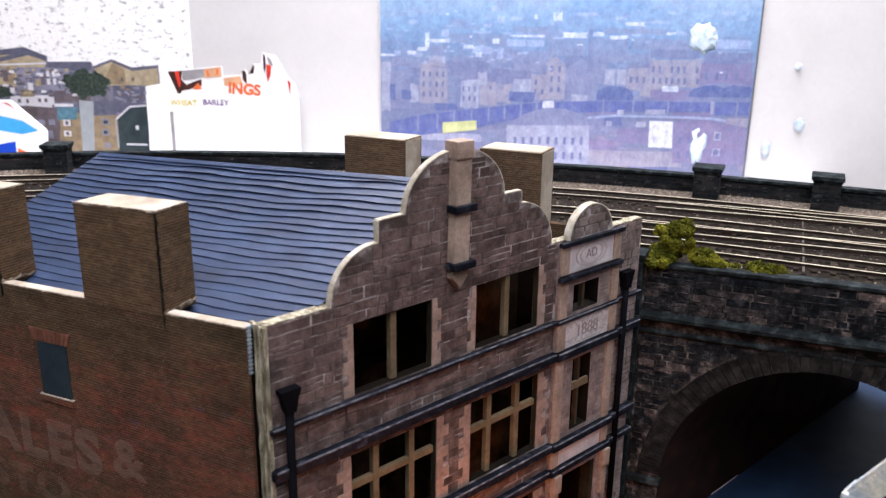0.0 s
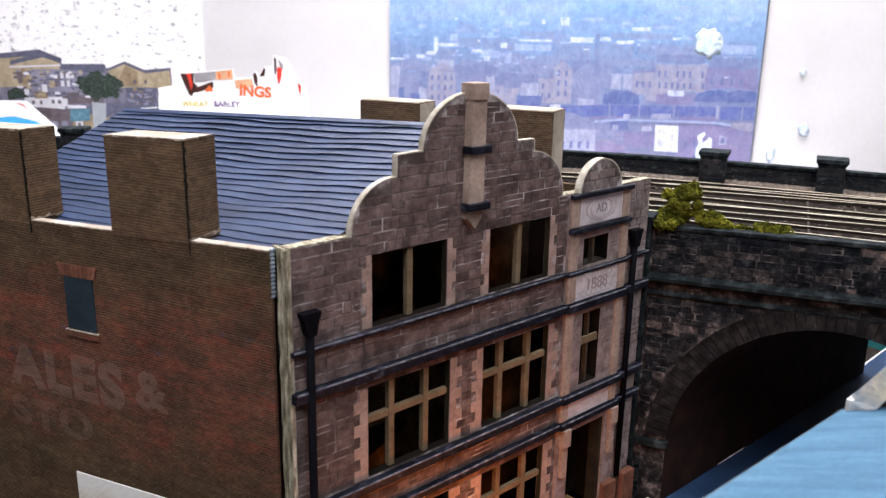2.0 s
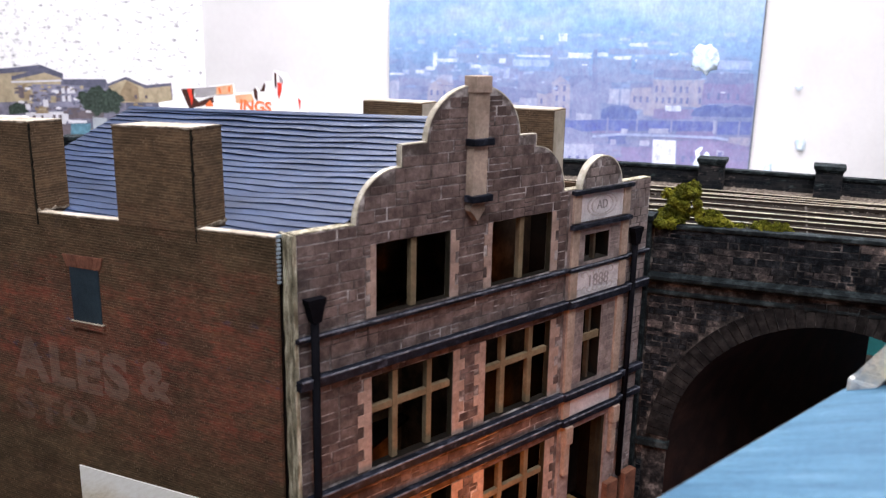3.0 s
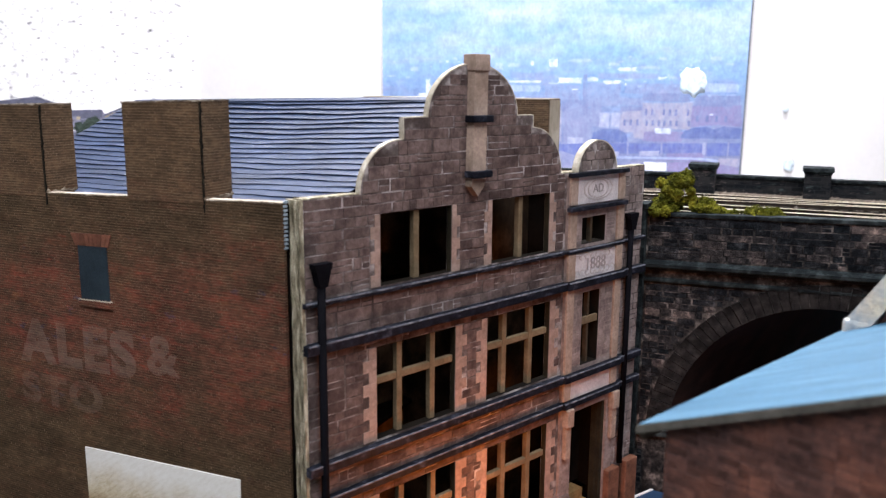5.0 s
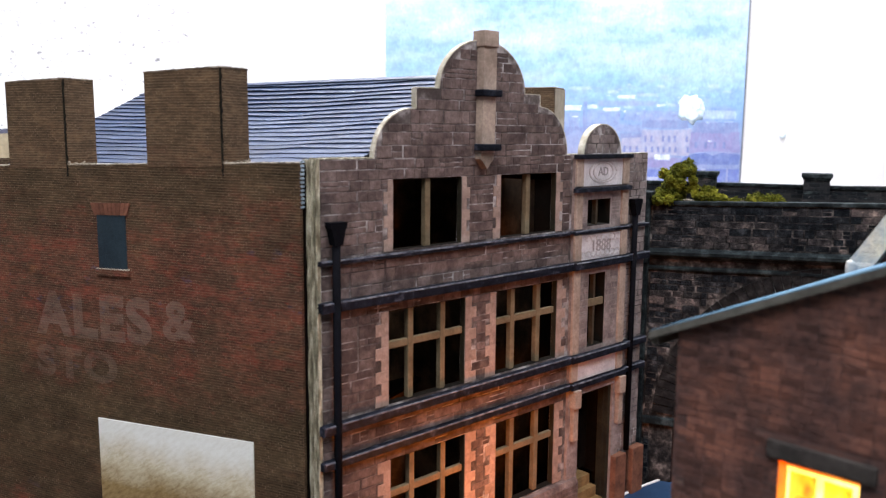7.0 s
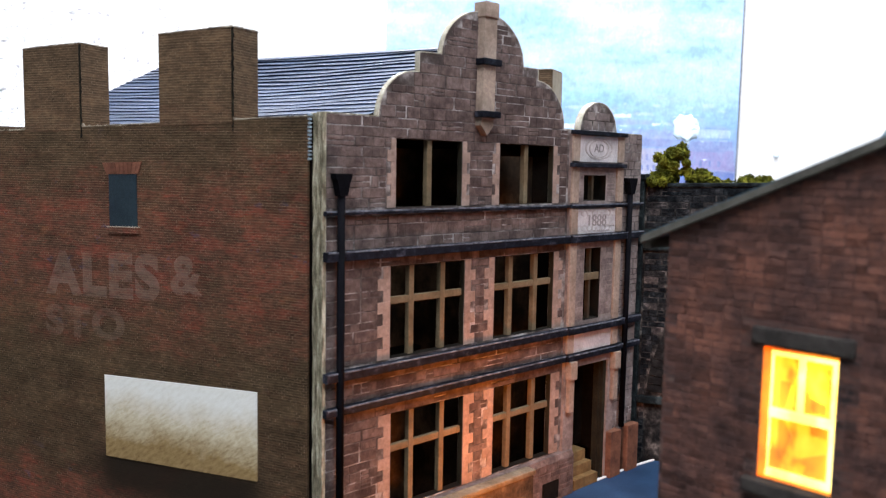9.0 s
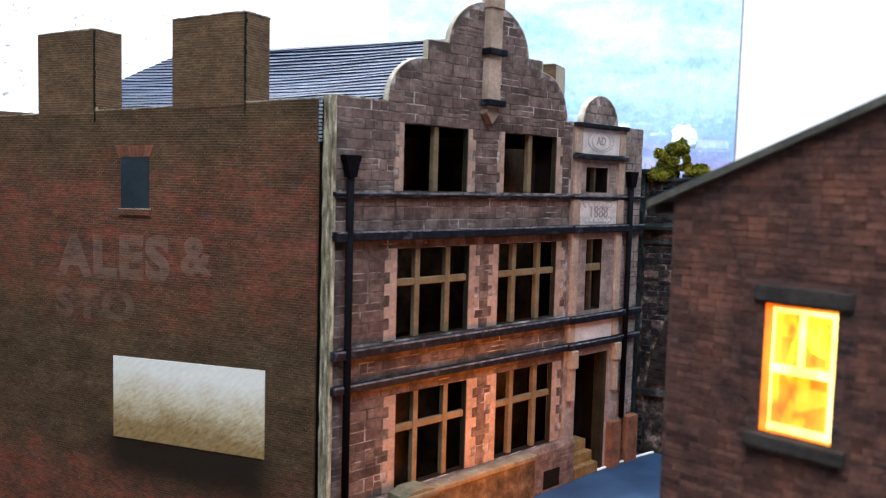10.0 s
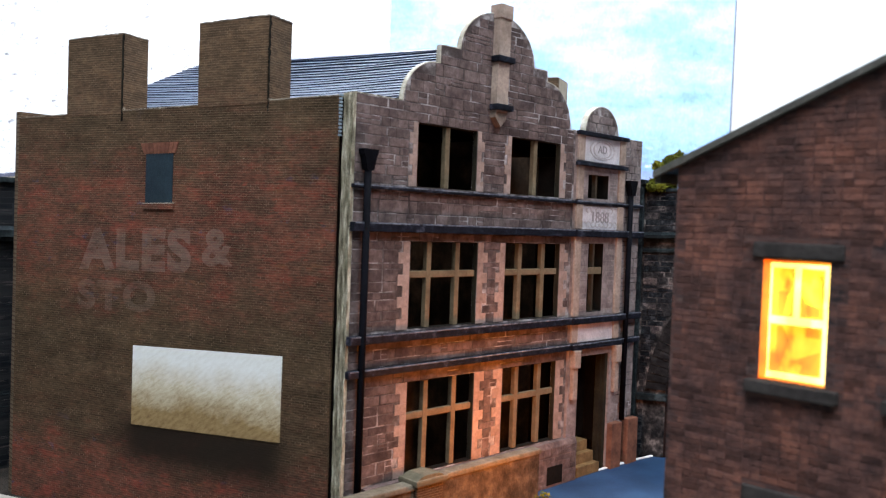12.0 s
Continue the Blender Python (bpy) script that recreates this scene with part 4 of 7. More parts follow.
# near-black strip: the shadow in the corner gap put into colour
part("corner_gap", boxes(((0.2, -1.7, 0.2), (0.33, 20.0, 0.45)), m=SIDE), M_INNER_SHADE, side, "near-black strip for the shaded gap between brick paper and card")
for a, b in ((0.33, 4.18), (8.4, 13.38), (17.32, SL)):
    part("wall_top", boxes(((a + 0.02, 20.06, 0.02), (b - 0.02, 20.11, 0.48)), m=SIDE), M_TOP, side, "pale raw card top")
for a, b in ((4.18, 8.4), (13.38, 17.32)):
    ch = part("chimney", boxes(((a, 19.9, -0.02), (b, 24.04, 1.75)), m=SIDE, bevel=0.04), M_STACK, hall, "sooty brick chimney stack without pots")
    part("chimney_cap", boxes(((a + 0.05, 24.04, 0.05), (b - 0.05, 24.09, 1.7)), m=SIDE), M_TOP, ch, "pale raw card top")
    part("corner_joint", boxes(((a - 0.015, 20.1, -0.035), (a + 0.05, 23.95, 0.04)), m=SIDE), M_JAMB, ch, "dark open joint at the corner")
def ragged_edge(parent, p, q, r, mat, seed, label=""):
    """A thin uneven lip of torn card from p to q."""
    rj = random.Random(seed)
    p, q = SIDE @ Vector(p), SIDE @ Vector(q)
    n = max(6, int((q - p).length / 0.12))
    t = (q - p).normalized()
    a_ = t.orthogonal().normalized()
    b_ = t.cross(a_)
    bm = bmesh.new()
    rings = []
    for i in range(n + 1):
        c = p.lerp(q, i / n) + (a_ * rj.uniform(-1, 1) + b_ * rj.uniform(-1, 1)) * r * 0.5
        k = r * rj.uniform(0.35, 1.25)
        rings.append([bm.verts.new(c + a_ * k * x + b_ * k * y) for x, y in ((1, 0), (0, 1), (-1, 0), (0, -1))])
    for u, v in zip(rings, rings[1:]):
        for i in range(4):
            bm.faces.new((u[i], u[(i + 1) % 4], v[(i + 1) % 4], v[i]))
    bm.faces.new(rings[0])
    bm.faces.new(rings[-1][::-1])
    part("torn_edge", bm, mat, parent, label)


for k, (a, b) in enumerate(((0.33, 4.18), (8.4, 13.38), (17.32, SL))):
    ragged_edge(side, (a, 20.07, 0.01), (b, 20.07, 0.01), 0.035, M_TORN, 40 + k, "worn pale paper edge")
ragged_edge(side, (0.33, -1.7, 0.02), (0.33, 20.0, 0.02), 0.03, M_STACK, 44)
for k, (a, b) in enumerate(((4.18, 8.4), (13.38, 17.32))):
    for j, (u, v) in enumerate((((a, 24.05, -0.01), (b, 24.05, -0.01)), ((a, 24.05, 0.0), (a, 24.05, 1.75)))):
        ragged_edge(hall, u, v, 0.045, M_TORN, 50 + 7 * k + j, "worn pale paper edge")
    ragged_edge(hall, (a - 0.01, 19.55, -0.01), (a - 0.01, 24.0, -0.01), 0.055, M_DARK, 60 + k, "dark open joint at the corner")
    ragged_edge(hall, (a + 0.07, 20.1, -0.03), (a + 0.07, 24.0, -0.03), 0.025, M_STACK, 64 + k)
    ragged_edge(hall, (a - 0.02, 20.12, -0.03), (a - 0.02, 20.12, 1.7), 0.09, M_TORN, 70 + k, "torn paper at the foot of the stack")
# far party wall and its stacks
C1 = Vector((34.1, 24.0, 0))
SIDE2 = frame_of(C1, -V, Z, W)
part("party_wall", boxes(((0, -1.6, 0), (SL, 19.85, 0.5)), m=SIDE2), M_SIDE, hall, "sooty brick party wall")
for a, b in ((3.55, 7.0), (11.6, 15.5)):
    ch = part("chimney", boxes(((a, 19.6, -0.05), (b, 23.9, 2.1)), m=SIDE2, bevel=0.04), M_STACK, hall, "sooty brick chimney stack without pots")
    part("chimney_cap", boxes(((a + 0.05, 23.9, 0.0), (b - 0.05, 23.95, 2.05)), m=SIDE2), M_TOP, ch)
    part("raw_end", boxes(((a - 0.02, 19.7, 0.1), (a + 0.02, 23.86, 1.9)), m=SIDE2), M_TOP, ch, "pale raw card end of the stack")
back0 = C0 - V * SL
part("back_wall", boxes(((12.2 - 0.36 * SL, 23.9 + 0.933 * SL, -1.6), (34.6 - 0.36 * SL, 24.4 + 0.933 * SL, 19.8))), M_SIDE_X, hall, "brick back wall")
# floors and linings added near black, to keep the rooms dark behind the windows
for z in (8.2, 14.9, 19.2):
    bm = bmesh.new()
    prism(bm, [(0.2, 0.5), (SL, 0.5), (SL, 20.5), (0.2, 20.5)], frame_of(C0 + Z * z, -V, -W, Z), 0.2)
    part("floor_plate", bm, M_INNER_SHADE, hall)
part("inner_lining", boxes(((0.3, -1.5, 0.55), (SL, 19.0, 0.65)), m=SIDE2), M_INNER_SHADE, hall)
part("inner_lining", boxes(((0.3, -1.5, 0.55), (SL, 19.0, 0.65)), m=SIDE), M_INNER_SHADE, hall)
part("inner_partition", boxes(((0, -1.5, 6.0), (SL, 19.0, 6.2)), m=frame_of(Vector((13, 22.5, 0)), X, Z, Y)), M_INSIDE, hall)
part("inner_partition", boxes(((0, -1.5, 0), (6, 19.0, 0.15)), m=frame_of(Vector((22.0, 24.2, 0)), Y, Z, X)), M_INSIDE, hall)

# slate roof: overlapping wavy strips on two slopes
RIDGE = Vector((22.3, 24.0, 24.0))
VR = Vector((0.405, -0.914, 0.02))
EAVE = Vector((13.4, 24.0, 19.3))
EAVE2 = Vector((30.2, 24.0, 19.3))
rnd = random.Random(5)
RL = SL - 1.2
for side_i, ev0 in enumerate((EAVE, EAVE2)):
    n = 22
    for i in range(n):
        bm = bmesh.new()
        N_ = 48
        ph = rnd.random() * 6.28
        lo, lo2, hi = [], [], []
        for j in range(N_ + 1):
            s = -0.08 + (RL + 0.08) * j / N_
            ev, rd = ev0 - V * s, RIDGE - VR * s
            up = rd - ev
            L = up.length
            up.normalize()
            out = up.cross(V)
            out = out if out.z > 0 else -out
            wave = 0.05 * math.sin(s * 0.55 + ph * 0.25) + 0.04 * math.sin(s * 1.3 + i * 0.5) + 0.015 * math.sin(s * 3.1 + 2.3 * i)
            sag = -0.25 * math.sin(math.pi * s / RL) * math.sin(math.pi * i / n)
            a0, a1 = L * i / n + wave, min(L, L * (i + 1) / n + 0.14)
            lift = 0.11 + 0.012 * math.sin(s * 0.9 + 1.7 * i)
            lo.append(bm.verts.new(ev + up * a0 + out * (lift + sag)))
            lo2.append(bm.verts.new(ev + up * a0 + out * (0.0 + sag)))
            hi.append(bm.verts.new(ev + up * a1 + out * (0.03 + sag)))
        for j in range(N_):
            bm.faces.new((lo[j], lo[j + 1], hi[j + 1], hi[j]))
            bm.faces.new((lo2[j], lo2[j + 1], lo[j + 1], lo[j])).material_index = 1
        part("slate_strip", bm, M_SLATE, hall, "wavy blue-grey card strip of slates" if i == 0 else "").data.materials.append(M_SLATE_EDGE)
    bm = bmesh.new()
    q = [ev0 - V * 0.3, RIDGE - VR * 0.3, RIDGE - VR * (RL - 0.1), ev0 - V * (RL - 0.1)]
    bm.faces.new([bm.verts.new(p - Z * 0.55) for p in q])
    part("roof_deck", bm, M_INNER_SHADE, hall)
bm = bmesh.new()
ln = [RIDGE - VR * 0.3, RIDGE - VR * RL]
ring_ = []
for p in ln:
    ring_.append([bm.verts.new(p + (e_ - RIDGE).normalized() * k + Z * 0.13) for e_, k in ((EAVE, 0.3), (EAVE, 0.02), (EAVE2, 0.3))])
for k in (0, 1):
    bm.faces.new((ring_[0][k], ring_[0][k + 1], ring_[1][k + 1], ring_[1][k]))
part("ridge", bm, M_SLATE, hall, "folded blue-grey ridge strip")
# ends of the slate strips standing out at the open corner
for i in range(12):
    z = 18.25 + 0.165 * i
    part("slate_strip", boxes(((0.22, z, 0.05), (0.33, z + 0.1, 0.3)), m=SIDE, bevel=0.012), M_SLATE_END, hall, "pale end of a slate strip")
# back gable under the roof
bm = bmesh.new()
prism(bm, [(1.0, 18.6), (17.4, 18.6), (9.0, 23.2)], frame_of(C0 - V * (SL - 1.6), X, Z, Y), 0.2)
part("back_gable", bm, M_SIDE_X, hall)

# things on the side wall
part("blind_window", boxes(((9.85, 15.3, -0.05), (11.6, 17.78, 0.05)), m=SIDE), mottled("faded_blue_black_pane", [(0.014, 0.022, 0.03), (0.022, 0.036, 0.046)], 0.8, 8, 0.6), side, "blind blue-black window")
lintel = part("lintel", boxes(((9.75, 17.78, -0.02), (11.7, 18.25, 0.05)), m=SIDE), M_JAMB, side, "splayed orange brick lintel")
M_SOLDIER = mottled("orange_soldier_brick", [(0.10, 0.042, 0.028), (0.19, 0.078, 0.048)], 2.2, 9, spread=0.3)
for k in range(9):
    a0, a1 = k / 9 + 0.008, (k + 1) / 9 - 0.008
    bm = bmesh.new()
    prism(bm, [(9.7 + 2.05 * a0, 17.78), (9.7 + 2.05 * a1, 17.78), (9.5 + 2.5 * a1, 18.33), (9.5 + 2.5 * a0, 18.33)], SIDE @ Matrix.Translation((0, 0, -0.07)), 0.1)
    part("brick", bm, M_SOLDIER, lintel)
# pale strip puts the highlight along the sill's top into colour
part("sill_edge", boxes(((9.72, 15.26, -0.125), (11.73, 15.3, 0.0)), m=SIDE), M_TOP, side, "pale highlight strip on the sill")
part("sill", boxes(((9.7, 14.98, -0.12), (11.75, 15.26, 0.05)), m=SIDE), M_SIDE, side)


def stained_panel():
    mat, nt, b = material("stained_cream_panel", 0.7, 0, 0.25)
    p2 = position(nt, 1.0, -V)
    sep = nt.nodes.new("ShaderNodeSeparateXYZ")
    nt.links.new(p2, sep.inputs[0])
    mr = node(nt, "ShaderNodeMapRange")
    mr.inputs[1].default_value, mr.inputs[2].default_value = 8.0, 3.4
    mr.inputs[4].default_value = 0.95
    nt.links.new(sep.outputs["Y"], mr.inputs[0])
    nz = noise_tex(nt, p2, 0.55, 6, 0.7)
    ad = nt.nodes.new("ShaderNodeMath")
    ad.operation = "MULTIPLY_ADD"
    nt.links.new(nz, ad.inputs[0])
    ad.inputs[1].default_value = 0.55
    nt.links.new(mr.outputs[0], ad.inputs[2])
    col = ramp(nt, ad.outputs[0], [(0.45, (0.60, 0.61, 0.58)), (0.75, (0.46, 0.41, 0.30)), (1.0, (0.23, 0.16, 0.07))])
    turn = node(nt, "ShaderNodeMapping", Rotation=(0, 0, radians(32)))
    nt.links.new(p2, turn.inputs[0])
    fine = noise_tex(nt, turn.outputs[0], 3.4, 6, 0.8, (0.55, 1.9, 1))
    low = ramp(nt, ad.outputs[0], [(0.5, (0.25, 0.25, 0.25)), (0.9, (1, 1, 1))])
    col = mix(nt, col, ramp(nt, fine, [(0.36, (0.6, 0.54, 0.44)), (0.58, (1.06, 1.06, 1.05))]), low, "MULTIPLY")
    nt.links.new(col, b.inputs["Base Color"])
    bump(nt, b, fine, 0.1, 0.05)
    return mat


part("blank_sign_panel", boxes(((2.93, 4.0, -0.06), (12.15, 8.07, 0.05)), m=SIDE @ Matrix(((1, 0, 0, 0), (-0.008, 1, 0, 0.02), (0, 0, 1, 0), (0, 0, 0, 1)))), stained_panel(), side, "blank cream sign panel stained brown")


SOOT_ = ((0.026, 0.0185, 0.0098), (0.05, 0.034, 0.018), (0.08, 0.055, 0.03))
M_GHOST = sooty_brick_paper("worn_ghost_sign_paint", SOOT_, 0.36)
M_GHOST2 = sooty_brick_paper("nearly_gone_sign_paint", SOOT_, 0.2)
LEAN = V + Z * 0.03
lettering("ghost_lettering", "ALES", 3.0, frame_of(C0 - V * 12.35 + Z * 12.55 + W * 0.009, LEAN, Z, W), M_GHOST, side, "faded painted lettering", 0.001, 0.15, 1.14, (7.6, 2.25))
lettering("ghost_ampersand", "&", 3.0, frame_of(C0 - V * 6.92 + Z * 12.88 + W * 0.009, LEAN, Z, W), M_GHOST, side, "faded painted ampersand", 0.001, 0.1, 1.0, (1.9, 1.85))
lettering("ghost_lettering", "STO", 2.1, frame_of(C0 - V * 13.5 + Z * 10.1 + W * 0.009, LEAN, Z, W), M_GHOST2, side, "nearly worn away painted lettering", 0.001, 0.1, 1.15, (5.4, 1.6))

# carved lettering of the porch
# letters darker than their panels: relief shading put into colour
lettering("carved_letters", "AD", 0.66, frame_of((31.35, FY - 0.18, 19.25), X, Z, -Y), mottled("relief_shade_letter", [(0.19, 0.17, 0.168), (0.28, 0.255, 0.25)], 2, 9), bay, "carved letters", 0.012)
lettering("carved_date", "1888", 0.95, frame_of((31.35, FY - 0.18, 15.15), X, Z, -Y), mottled("carved_stone_relief", [(0.24, 0.21, 0.207), (0.34, 0.305, 0.3)], 2, 9), bay, "carved date", 0.03)

M_RELIEF = mottled("carved_pale_relief", [(0.36, 0.315, 0.305), (0.5, 0.45, 0.44)], 2, 9)
for k, (a, b) in enumerate(((0.95, 0.52), (1.3, 0.62))):
    bm = bmesh.new()
    prism(bm, arc(31.35, 19.25, a, b, 0, 350, 30) + arc(31.35, 19.25, a - 0.09, b - 0.07, 350, 0, 30), FACE @ Matrix.Translation((0, 0, FY - 0.2)), 0.05)
    part("carved_oval", bm, M_RELIEF, bay)
for k in range(16):
    cx, cz = 29.75 + (k % 8) * 0.45, (14.75 if k < 8 else 15.6)
    bm = bmesh.new()
    t0 = 40 * k
    prism(bm, arc(cx, cz, 0.24, 0.2, t0, t0 + 250, 10) + arc(cx, cz, 0.15, 0.12, t0 + 250, t0, 10), FACE @ Matrix.Translation((0, 0, FY - 0.2)), 0.05)
    part("carved_scroll", bm, M_RELIEF, bay)

# ---- low wall in front ----
M_LOWCOPE = mottled("tan_stone_coping", [(0.09, 0.075, 0.052), (0.175, 0.15, 0.11)], 0.9, 5, 0.9, 0.4, grainy=0.7)
low = thing("low_boundary_wall", (20, 22.3, -1.6), "low brown brick wall with stone coping and a pier", "wall")
M_LOWBODY = mottled("worn_brown_sandstone", [(0.03, 0.023, 0.017), (0.075, 0.055, 0.038), (0.15, 0.115, 0.08)], 0.9, 5, 0.9, 0.5, grainy=0.8)
part("wall_body", boxes(((17.3, 22.05, -1.6), (24.85, 22.6, 2.1)), bevel=0.03), M_LOWBODY, low)
part("coping", boxes(((17.3, 21.98, 2.1), (24.95, 22.66, 2.38)), bevel=0.07), M_LOWCOPE, low, "buff stone coping")
part("wall_body", boxes(((9, 22.05, -1.6), (15.6, 22.6, 1.95)), bevel=0.03), M_LOWBODY, low)
part("coping", boxes(((9, 21.95, 1.95), (15.6, 22.7, 2.25)), bevel=0.07), M_LOWCOPE, low, "buff stone coping")
part("pier", boxes(((15.6, 21.85, -1.6), (17.3, 22.85, 2.15)), bevel=0.05), M_SIDE_X, low)
bm = boxes(((15.4, 21.68, 2.15), (17.5, 23.0, 2.45)), bevel=0.08)
prism(bm, [(15.5, 2.44), (17.4, 2.44), (16.9, 2.62), (16.0, 2.62)], frame_of((0, 21.78, 0), X, Z, Y), 1.12)
part("pier_cap", bm, mottled("khaki_stone_cap", [(0.07, 0.062, 0.04), (0.14, 0.125, 0.085)], 0.9, 6), low, "khaki stone pier cap")

# ---- brick house with the lit window ----
house = thing("brick_house", (18, 2, GB), "small dark red brick house with a blue-grey roof", "house")
HX0, HX1, HY0, HY1 = 11.9, 22.9, -13.0, 6.95
EZ, SLOPE = 16.05, 0.44
RIDGEY = -3.0
rz = EZ + 11.05 * SLOPE
HFACE = frame_of((0, 0, 0), Y, Z, X)
WIN = [(2.4, 4.2, 10.5, 13.8), (-1.15, 0.65, 10.5, 13.8), (2.4, 4.2, 3.8, 7.0), (-1.15, 0.65, 3.8, 7.0)]
bm = bmesh.new()
sheet_with_holes(bm, [HY0, HY1] + [v for o in WIN for v in o[:2]], [-1.6, 15.9] + [v for o in WIN for v in o[2:]],
                 lambda y, z: not any(a < y < b and c < z < d for a, b, c, d in WIN), HFACE @ Matrix.Translation((0, 0, HX0)), 0.4)
part("gable_wall", bm, M_HOUSE, house)
bm = bmesh.new()
prism(bm, [(HY1, 15.9), (HY1, 16.44), (RIDGEY, rz - 0.18), (HY0, 16.2), (HY0, 15.9)], HFACE @ Matrix.Translation((0, 0, HX0)), 0.4)
part("gable_top", bm, M_HOUSE, house)
bm = bmesh.new()
sheet_with_holes(bm, [HX0 + 0.4, HX1 - 0.4, 16.2, 19.8], [-1.6, 15.8, 5.0, 8.0], lambda x, z: not (16.2 < x < 19.8 and 5.0 < z < 8.0),
                 FACE @ Matrix.Translation((0, 0, HY1 - 0.4)), 0.4)
part("street_wall", bm, M_HOUSE_X, house)
part("far_gable", boxes(((HX1 - 0.4, HY0, -1.6), (HX1, HY1, 15.9))), M_HOUSE, house)
part("rear_wall", boxes(((HX0, HY0 - 0.4, -1.6), (HX1, HY0, 15.8))), M_HOUSE_X, house)
def roof_slab(name, quad, thick, mat, label):
    bm = bmesh.new()
    top = [bm.verts.new(q) for q in quad]
    low = [bm.verts.new((q[0], q[1], q[2] - thick)) for q in quad]
    bm.faces.new(top)
    bm.faces.new(low[::-1])
    for i in range(4):
        bm.faces.new((top[i], low[i], low[(i + 1) % 4], top[(i + 1) % 4]))
    return part(name, bm, mat, house, label)


RZ = EZ + 11.05 * SLOPE
roof_slab("roof_slope", [(11.7, 7.65, EZ + 0.27), (22.93, 7.15, EZ + 0.54), (22.93, RIDGEY, RZ + 0.08), (11.7, RIDGEY, RZ)], 0.16, M_HROOF, "smooth blue-grey card roof")
roof_slab("roof_slope", [(11.6, HY0 - 0.9, EZ), (22.93, HY0 - 0.9, EZ), (22.93, RIDGEY, RZ + 0.08), (11.6, RIDGEY, RZ)], 0.25, M_HROOF, "smooth blue-grey card roof")
roof_slab("bargeboard", [(11.65, 7.67, EZ + 0.24), (11.9, 7.67, EZ + 0.24), (11.9, RIDGEY, RZ - 0.03), (11.65, RIDGEY, RZ - 0.03)], 0.2, M_VERGE, "grey-olive verge board")
roof_slab("eaves_board", [(11.85, 7.69, EZ + 0.24), (22.9, 7.19, EZ + 0.51), (22.9, 7.0, EZ + 0.51), (11.85, 7.5, EZ + 0.24)], 0.36, M_VERGE, "grey-olive eaves board")

# taller neighbour with a steep coped gable
tall = thing("gabled_brick_house", (32, 2, GB), "taller brick house with a steep stone-coped gable", "house")
bm = bmesh.new()
prism(bm, [(6.6, -1.6), (6.6, 16.7), (6.15, 16.9), (2.6, 22.7), (-0.95, 16.9), (-1.4, 16.7), (-1.4, -1.6)], HFACE @ Matrix.Translation((0, 0, 22.95)), 0.5)
part("gable_wall", bm, M_HOUSE, tall)
part("street_wall", boxes(((23.45, 6.1, -1.6), (38, 6.6, 16.85))), M_HOUSE_X, tall)
part("rear_wall", boxes(((23.45, -1.4, -1.6), (38, -0.9, 16.85))), M_HOUSE_X, tall)
M_COPING = mottled("worn_pale_stone_coping", [(0.22, 0.31, 0.4), (0.46, 0.48, 0.47), (0.7, 0.61, 0.45)], 0.7, 5, 0.9, 0.6)
for sg in (1, -1):
    bm = bmesh.new()
    y = lambda v: 2.6 + sg * (v - 2.6)
    prism(bm, [(y(6.95), 16.7), (y(6.98), 17.05), (y(2.6), 23.9), (y(2.6), 22.75), (y(6.15), 17.2), (y(6.15), 16.7)], HFACE @ Matrix.Translation((0, 0, 22.65)), 1.1)
    bmesh.ops.bevel(bm, geom=bm.edges[:], offset=0.12, segments=2, affect="EDGES")
    part("verge_coping", bm, M_COPING, tall, "worn pale stone verge coping")
    part("kneeler", boxes(((22.6, y(6.55) - 0.48, 16.55), (23.8, y(6.55) + 0.48, 17.12)), bevel=0.14), M_COPING, tall, "pale rounded kneeler stone")
    bm = bmesh.new()
    vs = [bm.verts.new(p) for p in ((23.6, y(6.8), 16.9), (38, y(6.8), 16.9), (38, 2.6, 23.3), (23.6, 2.6, 23.3))]
    bm.faces.new(vs)
    bmesh.ops.solidify(bm, geom=bm.faces[:], thickness=0.2)
    part("roof_slope", bm, M_HROOF, tall)


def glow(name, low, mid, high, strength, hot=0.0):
    """Uneven warm emission, raised round one fixed point as if a bulb shone behind it."""
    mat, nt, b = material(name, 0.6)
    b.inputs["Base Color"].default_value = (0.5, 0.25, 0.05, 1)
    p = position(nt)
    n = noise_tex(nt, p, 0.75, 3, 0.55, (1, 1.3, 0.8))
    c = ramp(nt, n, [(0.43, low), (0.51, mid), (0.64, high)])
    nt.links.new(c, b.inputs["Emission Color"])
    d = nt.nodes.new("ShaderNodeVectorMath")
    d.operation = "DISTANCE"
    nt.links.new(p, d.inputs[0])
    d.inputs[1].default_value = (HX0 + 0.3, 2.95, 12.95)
    near_hot_spot = fade(nt, d.outputs["Value"], 0.95, 0.15)
    total = math_node(nt, "MULTIPLY_ADD", near_hot_spot, hot)
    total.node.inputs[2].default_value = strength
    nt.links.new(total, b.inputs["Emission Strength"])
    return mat


